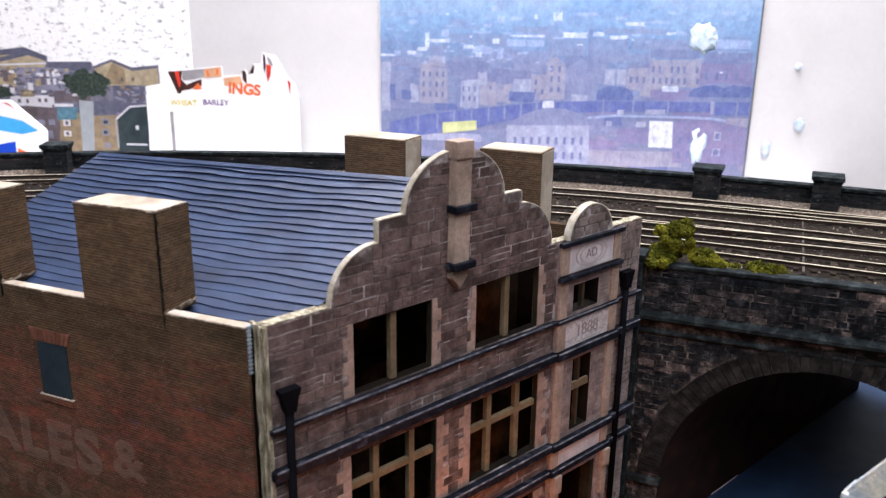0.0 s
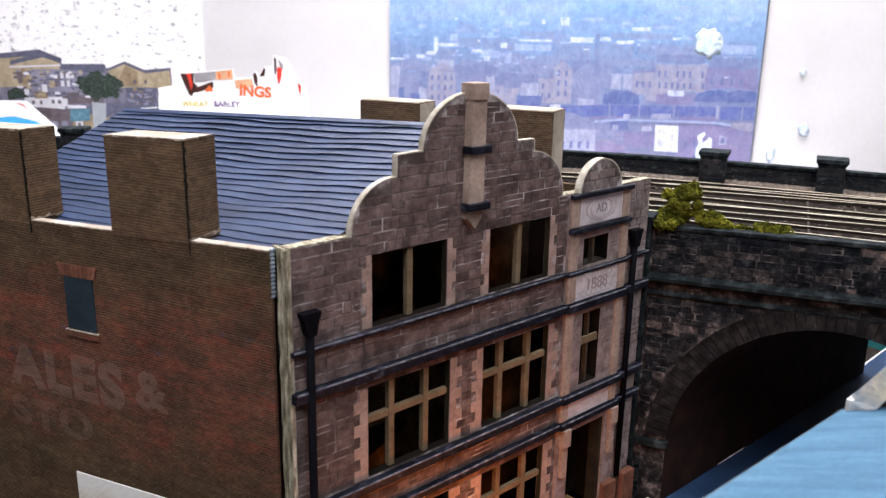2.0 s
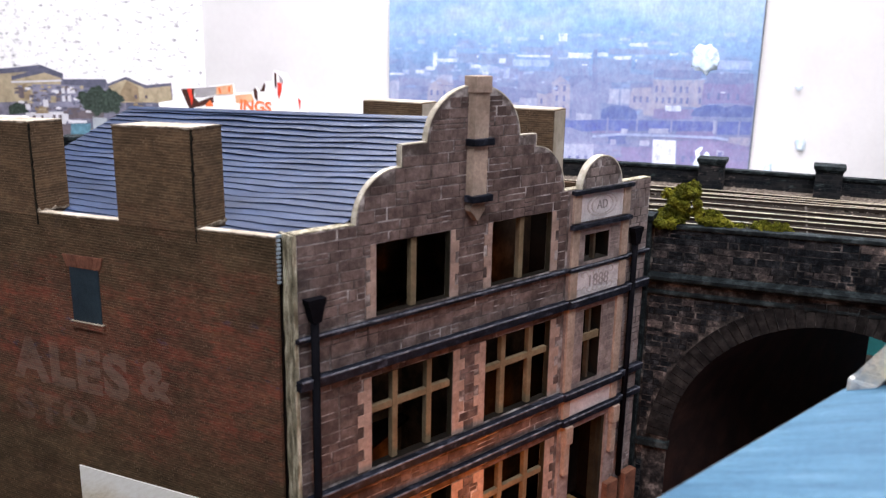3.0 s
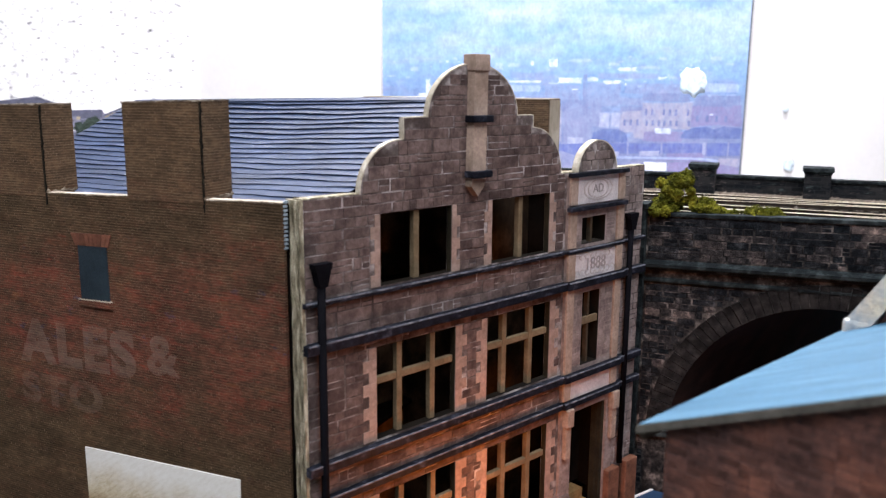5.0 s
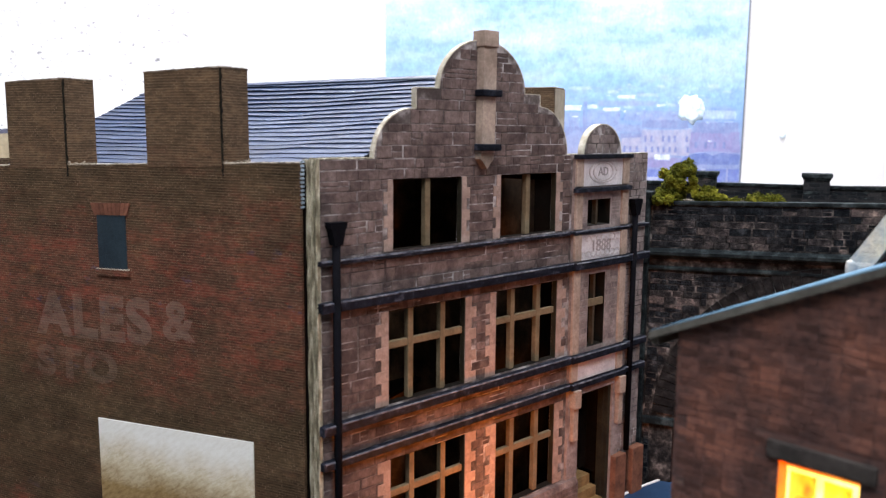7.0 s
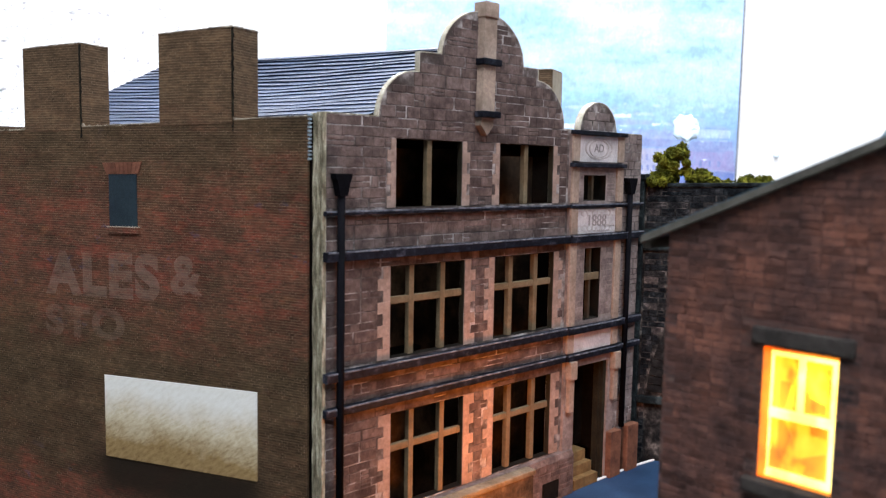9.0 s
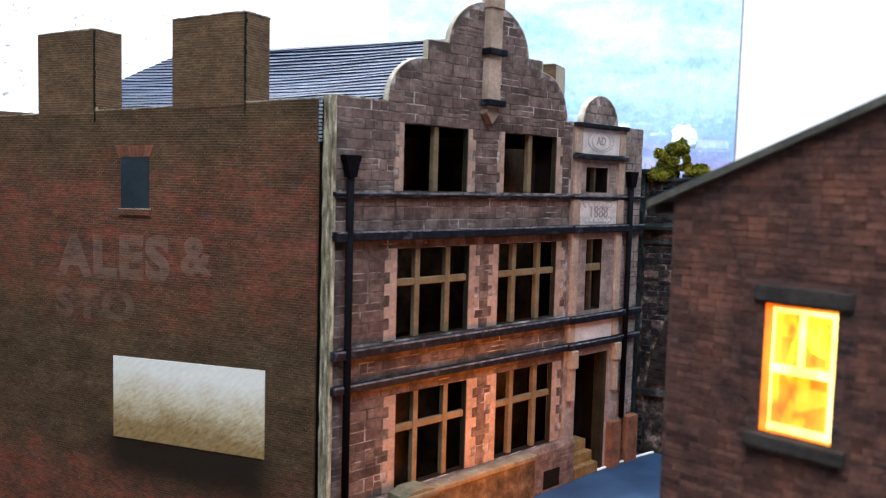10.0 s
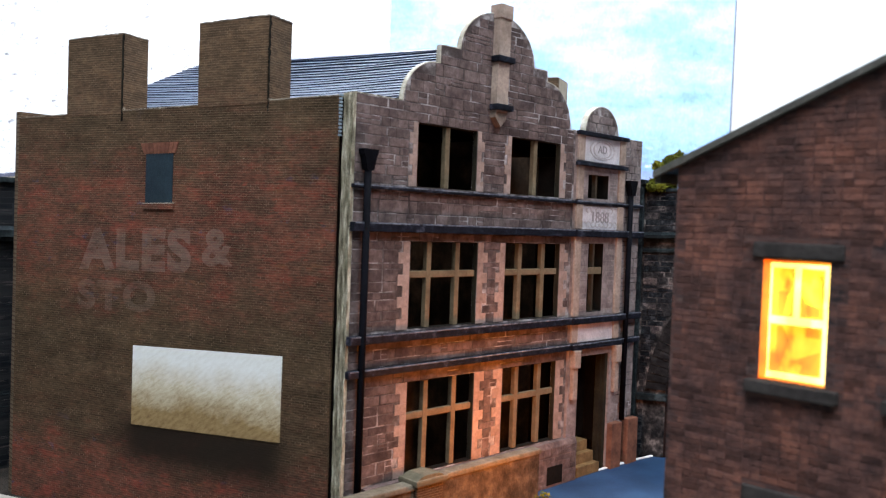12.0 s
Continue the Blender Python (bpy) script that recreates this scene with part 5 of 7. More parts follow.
# frame, reveal and shapes emit too: the window's glow is put into their materials
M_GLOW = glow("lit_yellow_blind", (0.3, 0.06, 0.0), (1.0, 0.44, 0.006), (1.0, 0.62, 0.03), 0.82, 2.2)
M_GLOWFRAME = glow("emissive_window_frame", (1.0, 0.66, 0.12), (1.0, 0.76, 0.2), (1.0, 0.82, 0.3), 1.6, 1.0)
M_GLOWRIM = glow("emissive_window_reveal", (0.9, 0.1, 0.0), (1.0, 0.2, 0.0), (1.0, 0.3, 0.01), 0.9)
M_GLOWDIM = glow("dim_orange_emissive_shape", (0.22, 0.03, 0.0), (0.7, 0.18, 0.0), (1.0, 0.42, 0.01), 0.75)
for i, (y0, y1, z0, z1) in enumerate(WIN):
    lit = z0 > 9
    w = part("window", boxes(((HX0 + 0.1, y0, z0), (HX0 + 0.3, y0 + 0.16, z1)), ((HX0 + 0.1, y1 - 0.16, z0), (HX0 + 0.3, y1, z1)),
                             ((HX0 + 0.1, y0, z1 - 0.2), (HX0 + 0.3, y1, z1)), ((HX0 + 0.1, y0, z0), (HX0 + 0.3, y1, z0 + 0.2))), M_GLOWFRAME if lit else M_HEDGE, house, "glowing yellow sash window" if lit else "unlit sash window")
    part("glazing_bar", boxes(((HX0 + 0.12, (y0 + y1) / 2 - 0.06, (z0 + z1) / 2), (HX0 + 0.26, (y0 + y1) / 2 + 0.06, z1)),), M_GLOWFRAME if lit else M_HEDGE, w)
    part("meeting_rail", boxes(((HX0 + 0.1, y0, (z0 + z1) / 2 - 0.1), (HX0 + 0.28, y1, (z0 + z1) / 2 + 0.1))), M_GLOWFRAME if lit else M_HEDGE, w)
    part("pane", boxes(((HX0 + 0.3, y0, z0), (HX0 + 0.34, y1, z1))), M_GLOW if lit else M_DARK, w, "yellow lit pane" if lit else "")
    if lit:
        part("reveal", boxes(((HX0 + 0.02, y1 - 0.17, z0), (HX0 + 0.12, y1 + 0.02, z1)), ((HX0 + 0.02, y0, z1 - 0.07), (HX0 + 0.12, y1, z1 + 0.03)), ((HX0 + 0.02, y0, z0 - 0.02), (HX0 + 0.12, y1, z0 + 0.06))), M_GLOWRIM, w, "orange glowing strip in the window reveal")
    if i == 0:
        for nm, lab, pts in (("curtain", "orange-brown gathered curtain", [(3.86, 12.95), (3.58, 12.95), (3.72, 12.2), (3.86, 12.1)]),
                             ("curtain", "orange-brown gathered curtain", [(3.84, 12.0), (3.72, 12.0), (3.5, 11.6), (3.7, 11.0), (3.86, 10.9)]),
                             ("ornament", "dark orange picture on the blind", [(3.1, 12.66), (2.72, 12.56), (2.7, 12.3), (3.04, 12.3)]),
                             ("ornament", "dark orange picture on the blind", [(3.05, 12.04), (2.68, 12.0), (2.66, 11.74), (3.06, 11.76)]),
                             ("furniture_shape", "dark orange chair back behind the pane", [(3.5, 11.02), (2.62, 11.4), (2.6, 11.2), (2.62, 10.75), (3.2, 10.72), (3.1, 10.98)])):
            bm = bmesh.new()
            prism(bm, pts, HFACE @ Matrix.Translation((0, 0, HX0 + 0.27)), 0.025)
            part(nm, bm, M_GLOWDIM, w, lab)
    part("lintel", boxes(((HX0 - 0.12, y0 - 0.36, z1 + 0.05), (HX0 + 0.2, y1 + 0.28, z1 + 0.48)), bevel=0.05), M_HSTONE, house, "dark grey stone lintel")
    part("sill", boxes(((HX0 - 0.26, y0 - 0.38, z0 - 0.4), (HX0 + 0.2, y1 + 0.3, z0 - 0.04)), bevel=0.05), M_HSTONE, house, "dark grey stone sill")

# ---- boards behind the layout ----
board = tagged(part("backboard", boxes(((-34, -134, -2.4), (150, 150, -0.4)), m=BACK), M_BOARD), "plain white board behind the layout", "backboard", kind="structure")


def artex():
    mat, nt, b = material("rough_white_polystyrene", 0.85, 0, 0.2)
    p = position(nt)
    n1 = noise_tex(nt, p, 0.95, 5, 0.65, (0.8, 0.8, 1.4))
    n2 = noise_tex(nt, p, 1.9, 3, 0.6)
    # the pits' shade is put into the colour as grey specks
    pits = ramp(nt, n1, [(0.29, (0.10, 0.10, 0.11)), (0.35, (0.34, 0.34, 0.35)), (0.45, (0.8, 0.8, 0.8))])
    nt.links.new(pits, b.inputs["Base Color"])
    bump(nt, b, n2, 0.25, 0.5)
    return mat


tagged(part("polystyrene_board", boxes(((-150, -134, -2.2), (-33.6, 150, -0.1)), m=BACK), artex()), "white rough-textured polystyrene board", "backboard", kind="structure")
poster = thing("town_poster", P1 + D * 31 - Z * 8, "bluish printed photograph poster of a town", "poster")
part("sheet", boxes(((0, -8, -0.3), (62.6, 62, 0.0)), m=BACK), M_WHITE, poster)

# ---- piers on the far wall ----
far_pier((62.2, 34.4), (66.0, 25.8))
far_pier((66.4, 26.0), (70.0, 17.6))
far_pier((24.2, 80.0), (30.0, 76.0))

for th_, ln_ in TRACKS:
    lay_sleepers(th_, ln_)

# stone blocks on the facade
EXCL = [(a, b, c, d) for a, b, c, d in OPEN] + [(BAY0, BAY1, -2, 21)]
for a, b, c, d in OPEN:
    nq = max(4, round((d - c) / 0.52))
    hq = (d - c) / nq
    for i in range(nq):
        wq = ((0.3, 0.52) if c > 16 else (0.42, 0.74))[1 - i % 2]
        EXCL += [(a - wq, a, c + i * hq, c + (i + 1) * hq), (b, b + wq, c + i * hq, c + (i + 1) * hq)]


def free_facade(x0, z0, x1, z1):
    if any(x0 < b - 0.02 and x1 > a + 0.02 and z0 < d - 0.08 and z1 > c + 0.08 for a, b, c, d in EXCL):
        return False
    if z1 <= TOPZ:
        return True
    return all(inside(gable, x, z) for x in (x0, x1) for z in (max(z0, TOPZ + 0.01), z1))


lay_stones(hall, FACE @ Matrix.Translation((0, 0, FY + 0.06)), FX0 + 0.1, BAY0, [(16.2, 19.3), (19.3, 20.18), (20.2, 22.3), (22.3, 25.5), (14.4, 15.88), (9.3, 13.55), (2.1, 6.72), (7.62, 8.8), (13.55, 13.98), (6.72, 7.28)],
           free_facade, M_STONE, 0.47, (0.5, 0.8, 1.1, 1.5, 1.9), 0.05, 11, 270)
lay_stones(hall, FACE @ Matrix.Translation((0, 0, FY + 0.06)), BAY1, FX1, [(16.2, 20.18), (14.4, 15.88), (9.3, 13.98), (2.45, 7.28), (7.62, 8.8)], free_facade, M_BAYSTONE, 0.47, (0.6, 0.9, 1.2), 0.05, 12, 30)


def free_arch(x0, z0, x1, z1):
    if z0 < 14.55 and z1 > 13.5:
        return False
    for x in (x0, x1):
        for z in (z0, z1):
            if ((x - AC) / (AA + 1.35)) ** 2 + (max(z - AZ, 0) / (AB + 1.35)) ** 2 < 1:
                return False
    return True


lay_stones(viaduct, FACEV, S0 + 1.3, 13.0, [(14.56, 17.1)], free_arch, M_VSTONE, 0.46, (0.6, 0.9, 1.3, 1.8), 0.05, 4, 130)
lay_stones(viaduct, FACEV, S0 + 1.3, 13.0, [(8.6, 13.4), (-0.5, 8.6)], free_arch, M_VSTONE, 0.4, (0.4, 0.7, 1.0, 1.4), 0.06, 4, 165)


# bricks of the small house's gable: a stretcher bond with odd headers
HB = [(0.045, 0.028, 0.027), (0.115, 0.058, 0.047), (0.195, 0.084, 0.059)]
M_HBRICK = mottled("dark_red_house_brick", HB, 0.75, 5, 0.9, 0.5, 0.4, grainy=0.8)
REST_OF[M_HBRICK] = mottled("dark_red_house_brick_rest", HB, 0.75, 5, 0.9, 0.5, 0.4, island=True, grainy=0.8)
HGABLE = [(HY1, -1.6), (HY1, 16.42), (RIDGEY, rz - 0.2), (RIDGEY, -1.6)]
HFREE = [(a - 0.4, b + 0.32, d, d + 0.5) for a, b, c, d in WIN] + [(a - 0.4, b + 0.32, c - 0.42, c) for a, b, c, d in WIN] + WIN


def lay_bricks(parent, m, y0, y1, z0, z1, row, length, gap, seed, near):
    rb = random.Random(seed)
    spots = []
    n = int((z1 - z0) / row)
    for j in range(n):
        y, z = y0 + (j % 2) * (length / 2), z0 + j * row
        while y < y1:
            w = length if rb.random() < 0.8 else length / 2
            ya, yb = y, y + w - gap
            clear = all(inside(HGABLE, q, h) for q in (ya, yb) for h in (z, z + row))
            if clear and not any(ya < b and yb > a and z < d and z + row > c for a, b, c, d in HFREE):
                spots.append((ya, z, round(w - gap, 2), round(row - gap, 2)))
            y += w
    first = [q for q in spots if near[0] < q[0] < near[1] and near[2] < q[1] < near[3]][:300]
    for a, b, w, h in first:
        piece("brick", block_mesh(w, h, M_HBRICK, 0.012, "brick", 0.008), m @ Matrix.Translation((a, b, 0)), parent)
    rest, chosen = bmesh.new(), set(first)
    for a, b, w, h in spots:
        if (a, b, w, h) in chosen:
            continue
        dp, c = rb.uniform(0.008, 0.02), 0.008
        back = [rest.verts.new(m @ Vector((a + x, b + y, 0))) for x, y in ((0, 0), (w, 0), (w, h), (0, h))]
        front = [rest.verts.new(m @ Vector((a + x, b + y, -dp))) for x, y in ((c, c), (w - c, c), (w - c, h - c), (c, h - c))]
        rest.faces.new(front)
        for i in range(4):
            rest.faces.new((back[i], back[(i + 1) % 4], front[(i + 1) % 4], front[i]))
    tagged(part("brickwork", rest, REST_OF[M_HBRICK], parent), kind="stuff")


lay_bricks(house, HFACE @ Matrix.Translation((0, 0, HX0)), RIDGEY, HY1, 4.6, rz, 0.19, 0.52, 0.02, 31, (0.9, 6.9, 9.6, 14.2))
PEDI = arc(31.2, 20.2, 1.6, 1.52, 180, 0, 20)
lay_stones(hall, FACE @ Matrix.Translation((0, 0, FY - 0.2)), 29.5, 32.9, [(20.25, 21.7)], lambda a, b, c, d: all(inside(PEDI, x, z) for x in (a, c) for z in (b, d)), M_BAYSTONE, 0.45, (0.6, 0.8, 1.0), 0.06, 6, 30)

lay_stones(plinth, FACE @ Matrix.Translation((0, 0, FY - 0.41)), 17.0, 29.65, [(-0.5, 1.8)], lambda a, b, c, d: not (26.8 < c and a < 28.4 and b < 0.75), M_STONE, 0.5, (0.8, 1.1, 1.5), 0.06, 15, 80)

lay_stones(bay, FACE @ Matrix.Translation((0, 0, FY - 0.12)), BAY0 + 0.62, BAY1 - 0.64, [(9.25, 13.95), (16.2, 17.9)],
           lambda a, b, c, d: not any(a < q[1] + 0.03 and c > q[0] - 0.03 and b < q[3] and d > q[2] for q in BAYOPEN), M_BAYSTONE, 0.33, (0.4, 0.6, 0.9), 0.05, 19, 120)

# ---- the poster's printed town ----
def flat(name, rgb, rough=0.5, var=0.18, scale=0.5):
    lo, hi = tuple(c * (1 - var) for c in rgb), tuple(min(1.0, c * (1 + var)) for c in rgb)
    return mottled(name, [lo, hi], scale, 4.0, rough, 0.02, grainy=0.3 if var > 0.08 else 0.05)


def poster_colour(nt):
    """The faded print's own tones: hazy sky above, violet streets below."""
    p2 = position(nt, 1.0, tuple(D))
    sep = nt.nodes.new("ShaderNodeSeparateXYZ")
    nt.links.new(p2, sep.inputs[0])
    mr = node(nt, "ShaderNodeMapRange")
    mr.inputs[1].default_value, mr.inputs[2].default_value = 0.0, 60.0
    nt.links.new(sep.outputs["Y"], mr.inputs[0])
    base = ramp(nt, mr.outputs[0], [(0.0, (0.21, 0.225, 0.315)), (0.2, (0.2, 0.24, 0.37)), (0.34, (0.225, 0.295, 0.455)), (0.42, (0.22, 0.375, 0.585)), (0.52, (0.24, 0.45, 0.7)), (0.8, (0.62, 0.78, 0.9))])
    n1 = noise_tex(nt, p2, 0.2, 6, 0.7, (0.6, 1.5, 1))
    col = mix(nt, base, (0.33, 0.35, 0.52), ramp(nt, n1, [(0.5, (0, 0, 0)), (0.72, (0.8, 0.8, 0.8))]))
    n2 = noise_tex(nt, p2, 0.55, 6, 0.7, (0.8, 1.6, 1))
    col = mix(nt, col, (0.13, 0.19, 0.39), ramp(nt, n2, [(0.48, (0, 0, 0)), (0.72, (0.45, 0.45, 0.45))]))
    n3 = noise_tex(nt, p2, 0.22, 6, 0.7, (0.5, 1.8, 1))
    low = ramp(nt, mr.outputs[0], [(0.1, (1, 1, 1)), (0.24, (0, 0, 0))])
    col = mix(nt, col, (0.36, 0.29, 0.37), math_node(nt, "MULTIPLY", ramp(nt, n3, [(0.5, (0, 0, 0)), (0.62, (0.7, 0.7, 0.7))]), low))
    clouds = noise_tex(nt, p2, 0.09, 5, 0.6, (0.6, 1.4, 1))
    sky = ramp(nt, mr.outputs[0], [(0.42, (0, 0, 0)), (0.62, (1, 1, 1))])
    col2 = mix(nt, (0.26, 0.43, 0.66), (0.5, 0.63, 0.75), ramp(nt, clouds, [(0.4, (0, 0, 0)), (0.62, (1, 1, 1))]))
    return mix(nt, col, col2, sky), p2


def poster_print(name="hazy_blue_town_print", rgb=None, strength=0.6):
    """The print, or with rgb a shape in it that the haze half swallows."""
    mat, nt, b = material(name, 0.45, 0, 0.35)
    col, p2 = poster_colour(nt)
    if rgb:
        f = ramp(nt, noise_tex(nt, p2, 0.8, 7, 0.75, (1.4, 0.6, 1)), [(0.34, (strength * 0.3,) * 3), (0.6, (strength,) * 3)])
        col = mix(nt, col, rgb, f)
    blot = noise_tex(nt, p2, 0.5, 5, 0.7, (1.3, 0.8, 1))
    col = mix(nt, col, ramp(nt, blot, [(0.36, (0.72, 0.7, 0.8)), (0.62, (1.0, 1.0, 1.0))]), 0.75, "MULTIPLY")
    speckle = noise_tex(nt, p2, 1.7, 6, 0.8, (1.5, 0.7, 1))
    col = mix(nt, col, ramp(nt, speckle, [(0.34, (0.66, 0.66, 0.72)), (0.66, (1.0, 0.98, 0.96))]), 0.85, "MULTIPLY")
    nt.links.new(col, b.inputs["Base Color"])
    return mat


part("printed_sheet", boxes(((0.05, -8, 0.0), (62.55, 62, 0.03)), m=BACK), poster_print(), poster, "hazy blue printed townscape")


LAID = []


def print_height(pts):
    """Each printed shape lies a hair above those that it overlaps."""
    us, zs_ = [q[0] for q in pts], [q[1] for q in pts]
    a, b, c, d = min(us), max(us), min(zs_), max(zs_)
    n = 1 + max((k for e, f, g, h, k in LAID if a < f and b > e and c < h and d > g), default=0)
    LAID.append((a, b, c, d, n))
    return 0.034 + 0.004 * n


def printed(name, pts, mat, parent, layer=1, m=BACK, label=""):
    bm = bmesh.new()
    lift = print_height(pts) if m is BACK else 0.03 + 0.012 * layer
    bm.faces.new([bm.verts.new(m @ Vector((a, b, lift))) for a, b in pts])
    return part(name, bm, mat, parent, label)


C_VIOLET = poster_print("print_dusk_violet", (0.2, 0.215, 0.365), 0.7)
C_LAV = poster_print("print_lavender", (0.28, 0.305, 0.45), 0.6)
C_PALE = poster_print("print_pale_stone", (0.47, 0.5, 0.61), 0.8)
C_BEIGE = poster_print("print_hazy_beige", (0.4, 0.38, 0.43), 0.8)
C_WHITE = poster_print("print_white", (0.80, 0.84, 0.9), 1.0)
C_DARK = poster_print("print_dark_trees", (0.085, 0.13, 0.34), 0.85)
C_BRIDGE = poster_print("print_blue_bridge", (0.105, 0.145, 0.39), 0.95)
C_ROSE = poster_print("print_rosy_brick", (0.25, 0.2, 0.36), 0.75)
C_YELL = flat("print_yellow", (0.5, 0.53, 0.27))
C_WIN = poster_print("print_dim_windows", (0.13, 0.15, 0.33), 0.75)
C_HAZE = poster_print("print_hazy_blue", (0.25, 0.37, 0.64), 0.55)
C_MIST = poster_print("print_pale_mist", (0.47, 0.58, 0.8), 0.7)
C_STREAK = poster_print("print_sunlit_wall", (0.74, 0.82, 0.93), 0.95)
rnd = random.Random(21)
town = {cm: bmesh.new() for cm in (C_MIST, C_HAZE, C_LAV, C_PALE, C_VIOLET, C_BEIGE, C_ROSE, C_DARK, C_BRIDGE, C_WHITE, C_STREAK, C_WIN)}


def shape(cm, pts):
    layer = print_height(pts)
    town[cm].faces.new([town[cm].verts.new(BACK @ Vector((min(max(a, 0.1), 62.4), b, layer))) for a, b in pts])


def block(cm, u, z, w, h):
    """A hazy house front with uneven edges."""
    j = lambda k: rnd.uniform(-k, k)
    e, f = min(0.25, w * 0.08), min(0.25, h * 0.08)
    shape(cm, [(u + j(e), z + j(f)), (u + w * 0.5, z + j(f)), (u + w + j(e), z + j(f)), (u + w + j(e), z + h * 0.55), (u + w + j(e), z + h + j(f)), (u + w * rnd.uniform(0.3, 0.7), z + h + j(f)), (u + j(e), z + h + j(f)), (u + j(e), z + h * 0.45)])


# far roofs lost in the haze
for k in range(230):
    z = rnd.triangular(12, 31, 22)
    size = 2.1 - z * 0.045
    block(rnd.choice((C_HAZE, C_MIST, C_LAV, C_HAZE)) if z > 19 else rnd.choice((C_LAV, C_VIOLET, C_HAZE)), rnd.uniform(0.4, 60.5), z, size * rnd.uniform(0.4, 1.7), size * rnd.uniform(0.25, 0.7))
# the hillside and the middle town, back to front
for cm, fronts in (
    (C_LAV, ((12.3, 24.3, 3.3, 1.5), (16.2, 24.0, 5.7, 1.8), (22.8, 26.2, 5.6, 0.9), (37.7, 26.2, 10.1, 0.9), (42.5, 23.6, 9.6, 1.8), (8.5, 22.8, 3.1, 1.1), (28.5, 22.4, 6.1, 2.8), (36.0, 21.6, 5.6, 3.7), (1.7, 20.2, 5.9, 1.2), (12.4, 21.0, 9.6, 1.1), (22.5, 19.5, 7.6, 3.7), (1.6, 13.2, 3.5, 6.3), (36.7, 17.9, 1.9, 3.7), (41.7, 21.7, 3.7, 1.3))),
    (C_MIST, ((10.4, 25.2, 1.4, 1.3), (15.9, 25.9, 3.0, 0.4), (15.8, 22.6, 3.4, 1.2), (20.0, 21.8, 1.1, 1.9), (21.7, 23.9, 6.1, 1.1), (19.9, 27.6, 1.3, 1.1), (22.2, 28.1, 1.9, 0.6), (32.9, 29.0, 3.7, 0.5), (39.4, 28.4, 1.8, 0.5), (54.3, 24.1, 7.2, 1.4), (56.5, 29.3, 1.8, 0.7), (18.9, 29.5, 0.9, 0.9), (5.0, 27.3, 1.3, 0.7), (44.4, 27.9, 3.6, 0.5), (49.6, 26.2, 1.4, 0.5))),
    (C_VIOLET, ((14.3, 18.4, 4.8, 3.0), (11.9, 18.8, 3.9, 2.2), (18.2, 17.5, 4.3, 2.8), (8.5, 19.9, 3.9, 1.3), (5.6, 19.1, 2.9, 0.9), (20.6, 18.3, 5.7, 1.6), (31.4, 20.8, 3.8, 1.7), (45.3, 22.4, 8.2, 1.4), (41.8, 20.4, 3.7, 1.1), (54.1, 21.4, 7.9, 2.2), (27.8, 19.2, 1.4, 1.1), (4.1, 15.2, 1.7, 2.9))),
    (C_STREAK, ((7.7, 23.5, 0.8, 2.4), (8.5, 24.3, 3.4, 0.6), (0.2, 21.9, 2.5, 0.4), (4.8, 22.3, 1.6, 0.6), (6.4, 22.9, 1.7, 0.6), (14.5, 23.4, 1.5, 0.6), (16.4, 22.0, 1.0, 0.8), (19.2, 24.3, 1.2, 0.8), (22.3, 25.4, 5.7, 0.4), (30.9, 25.4, 4.0, 0.9), (35.9, 25.7, 1.7, 0.7), (38.7, 25.3, 2.8, 0.6), (41.1, 27.5, 2.9, 0.6), (47.8, 26.1, 1.3, 0.4), (29.2, 28.1, 1.5, 1.3), (26.0, 28.4, 0.6, 0.7))),
    (C_BEIGE, ((6.8, 14.2, 4.9, 6.1), (17.3, 14.0, 2.9, 4.0), (20.2, 14.4, 2.4, 3.2), (26.0, 15.2, 2.9, 4.3), (28.6, 15.2, 2.9, 6.0), (41.9, 17.2, 3.7, 3.4), (45.6, 17.7, 8.3, 4.4), (41.8, 18.0, 1.1, 2.0), (44.0, 16.0, 4.2, 2.1))),
    (C_PALE, ((8.3, 20.7, 3.1, 1.5), (13.9, 13.5, 3.2, 4.6), (5.2, 14.1, 1.4, 3.1), (22.9, 16.1, 3.1, 2.3), (16.9, 17.4, 1.5, 2.1), (38.2, 17.9, 1.7, 2.4), (40.2, 17.9, 1.5, 2.4), (57.6, 20.1, 1.3, 1.3), (6.6, 7.6, 10.9, 1.4), (0.1, 12.6, 1.7, 8.3))),
    (C_ROSE, ((53.9, 18.3, 8.4, 3.5), (45.9, 15.5, 6.5, 1.7), (35.7, 12.8, 5.7, 0.7), (49.9, 12.3, 6.5, 1.5), (36.1, 6.7, 5.0, 2.0), (41.0, 7.9, 5.5, 2.7))),
):
    for q in fronts:
        block(cm, *q)
shape(C_LAV, [(32.1, 14.2), (36.9, 14.2), (36.8, 20.8), (34.2, 22.1), (32.0, 20.7)])
shape(C_BEIGE, [(6.8, 20.2), (11.6, 20.4), (9.1, 21.6)])
shape(C_BEIGE, [(28.4, 21.2), (31.3, 21.3), (29.8, 22.4)])
block(C_PALE, 32.9, 14.4, 2.7, 1.7)
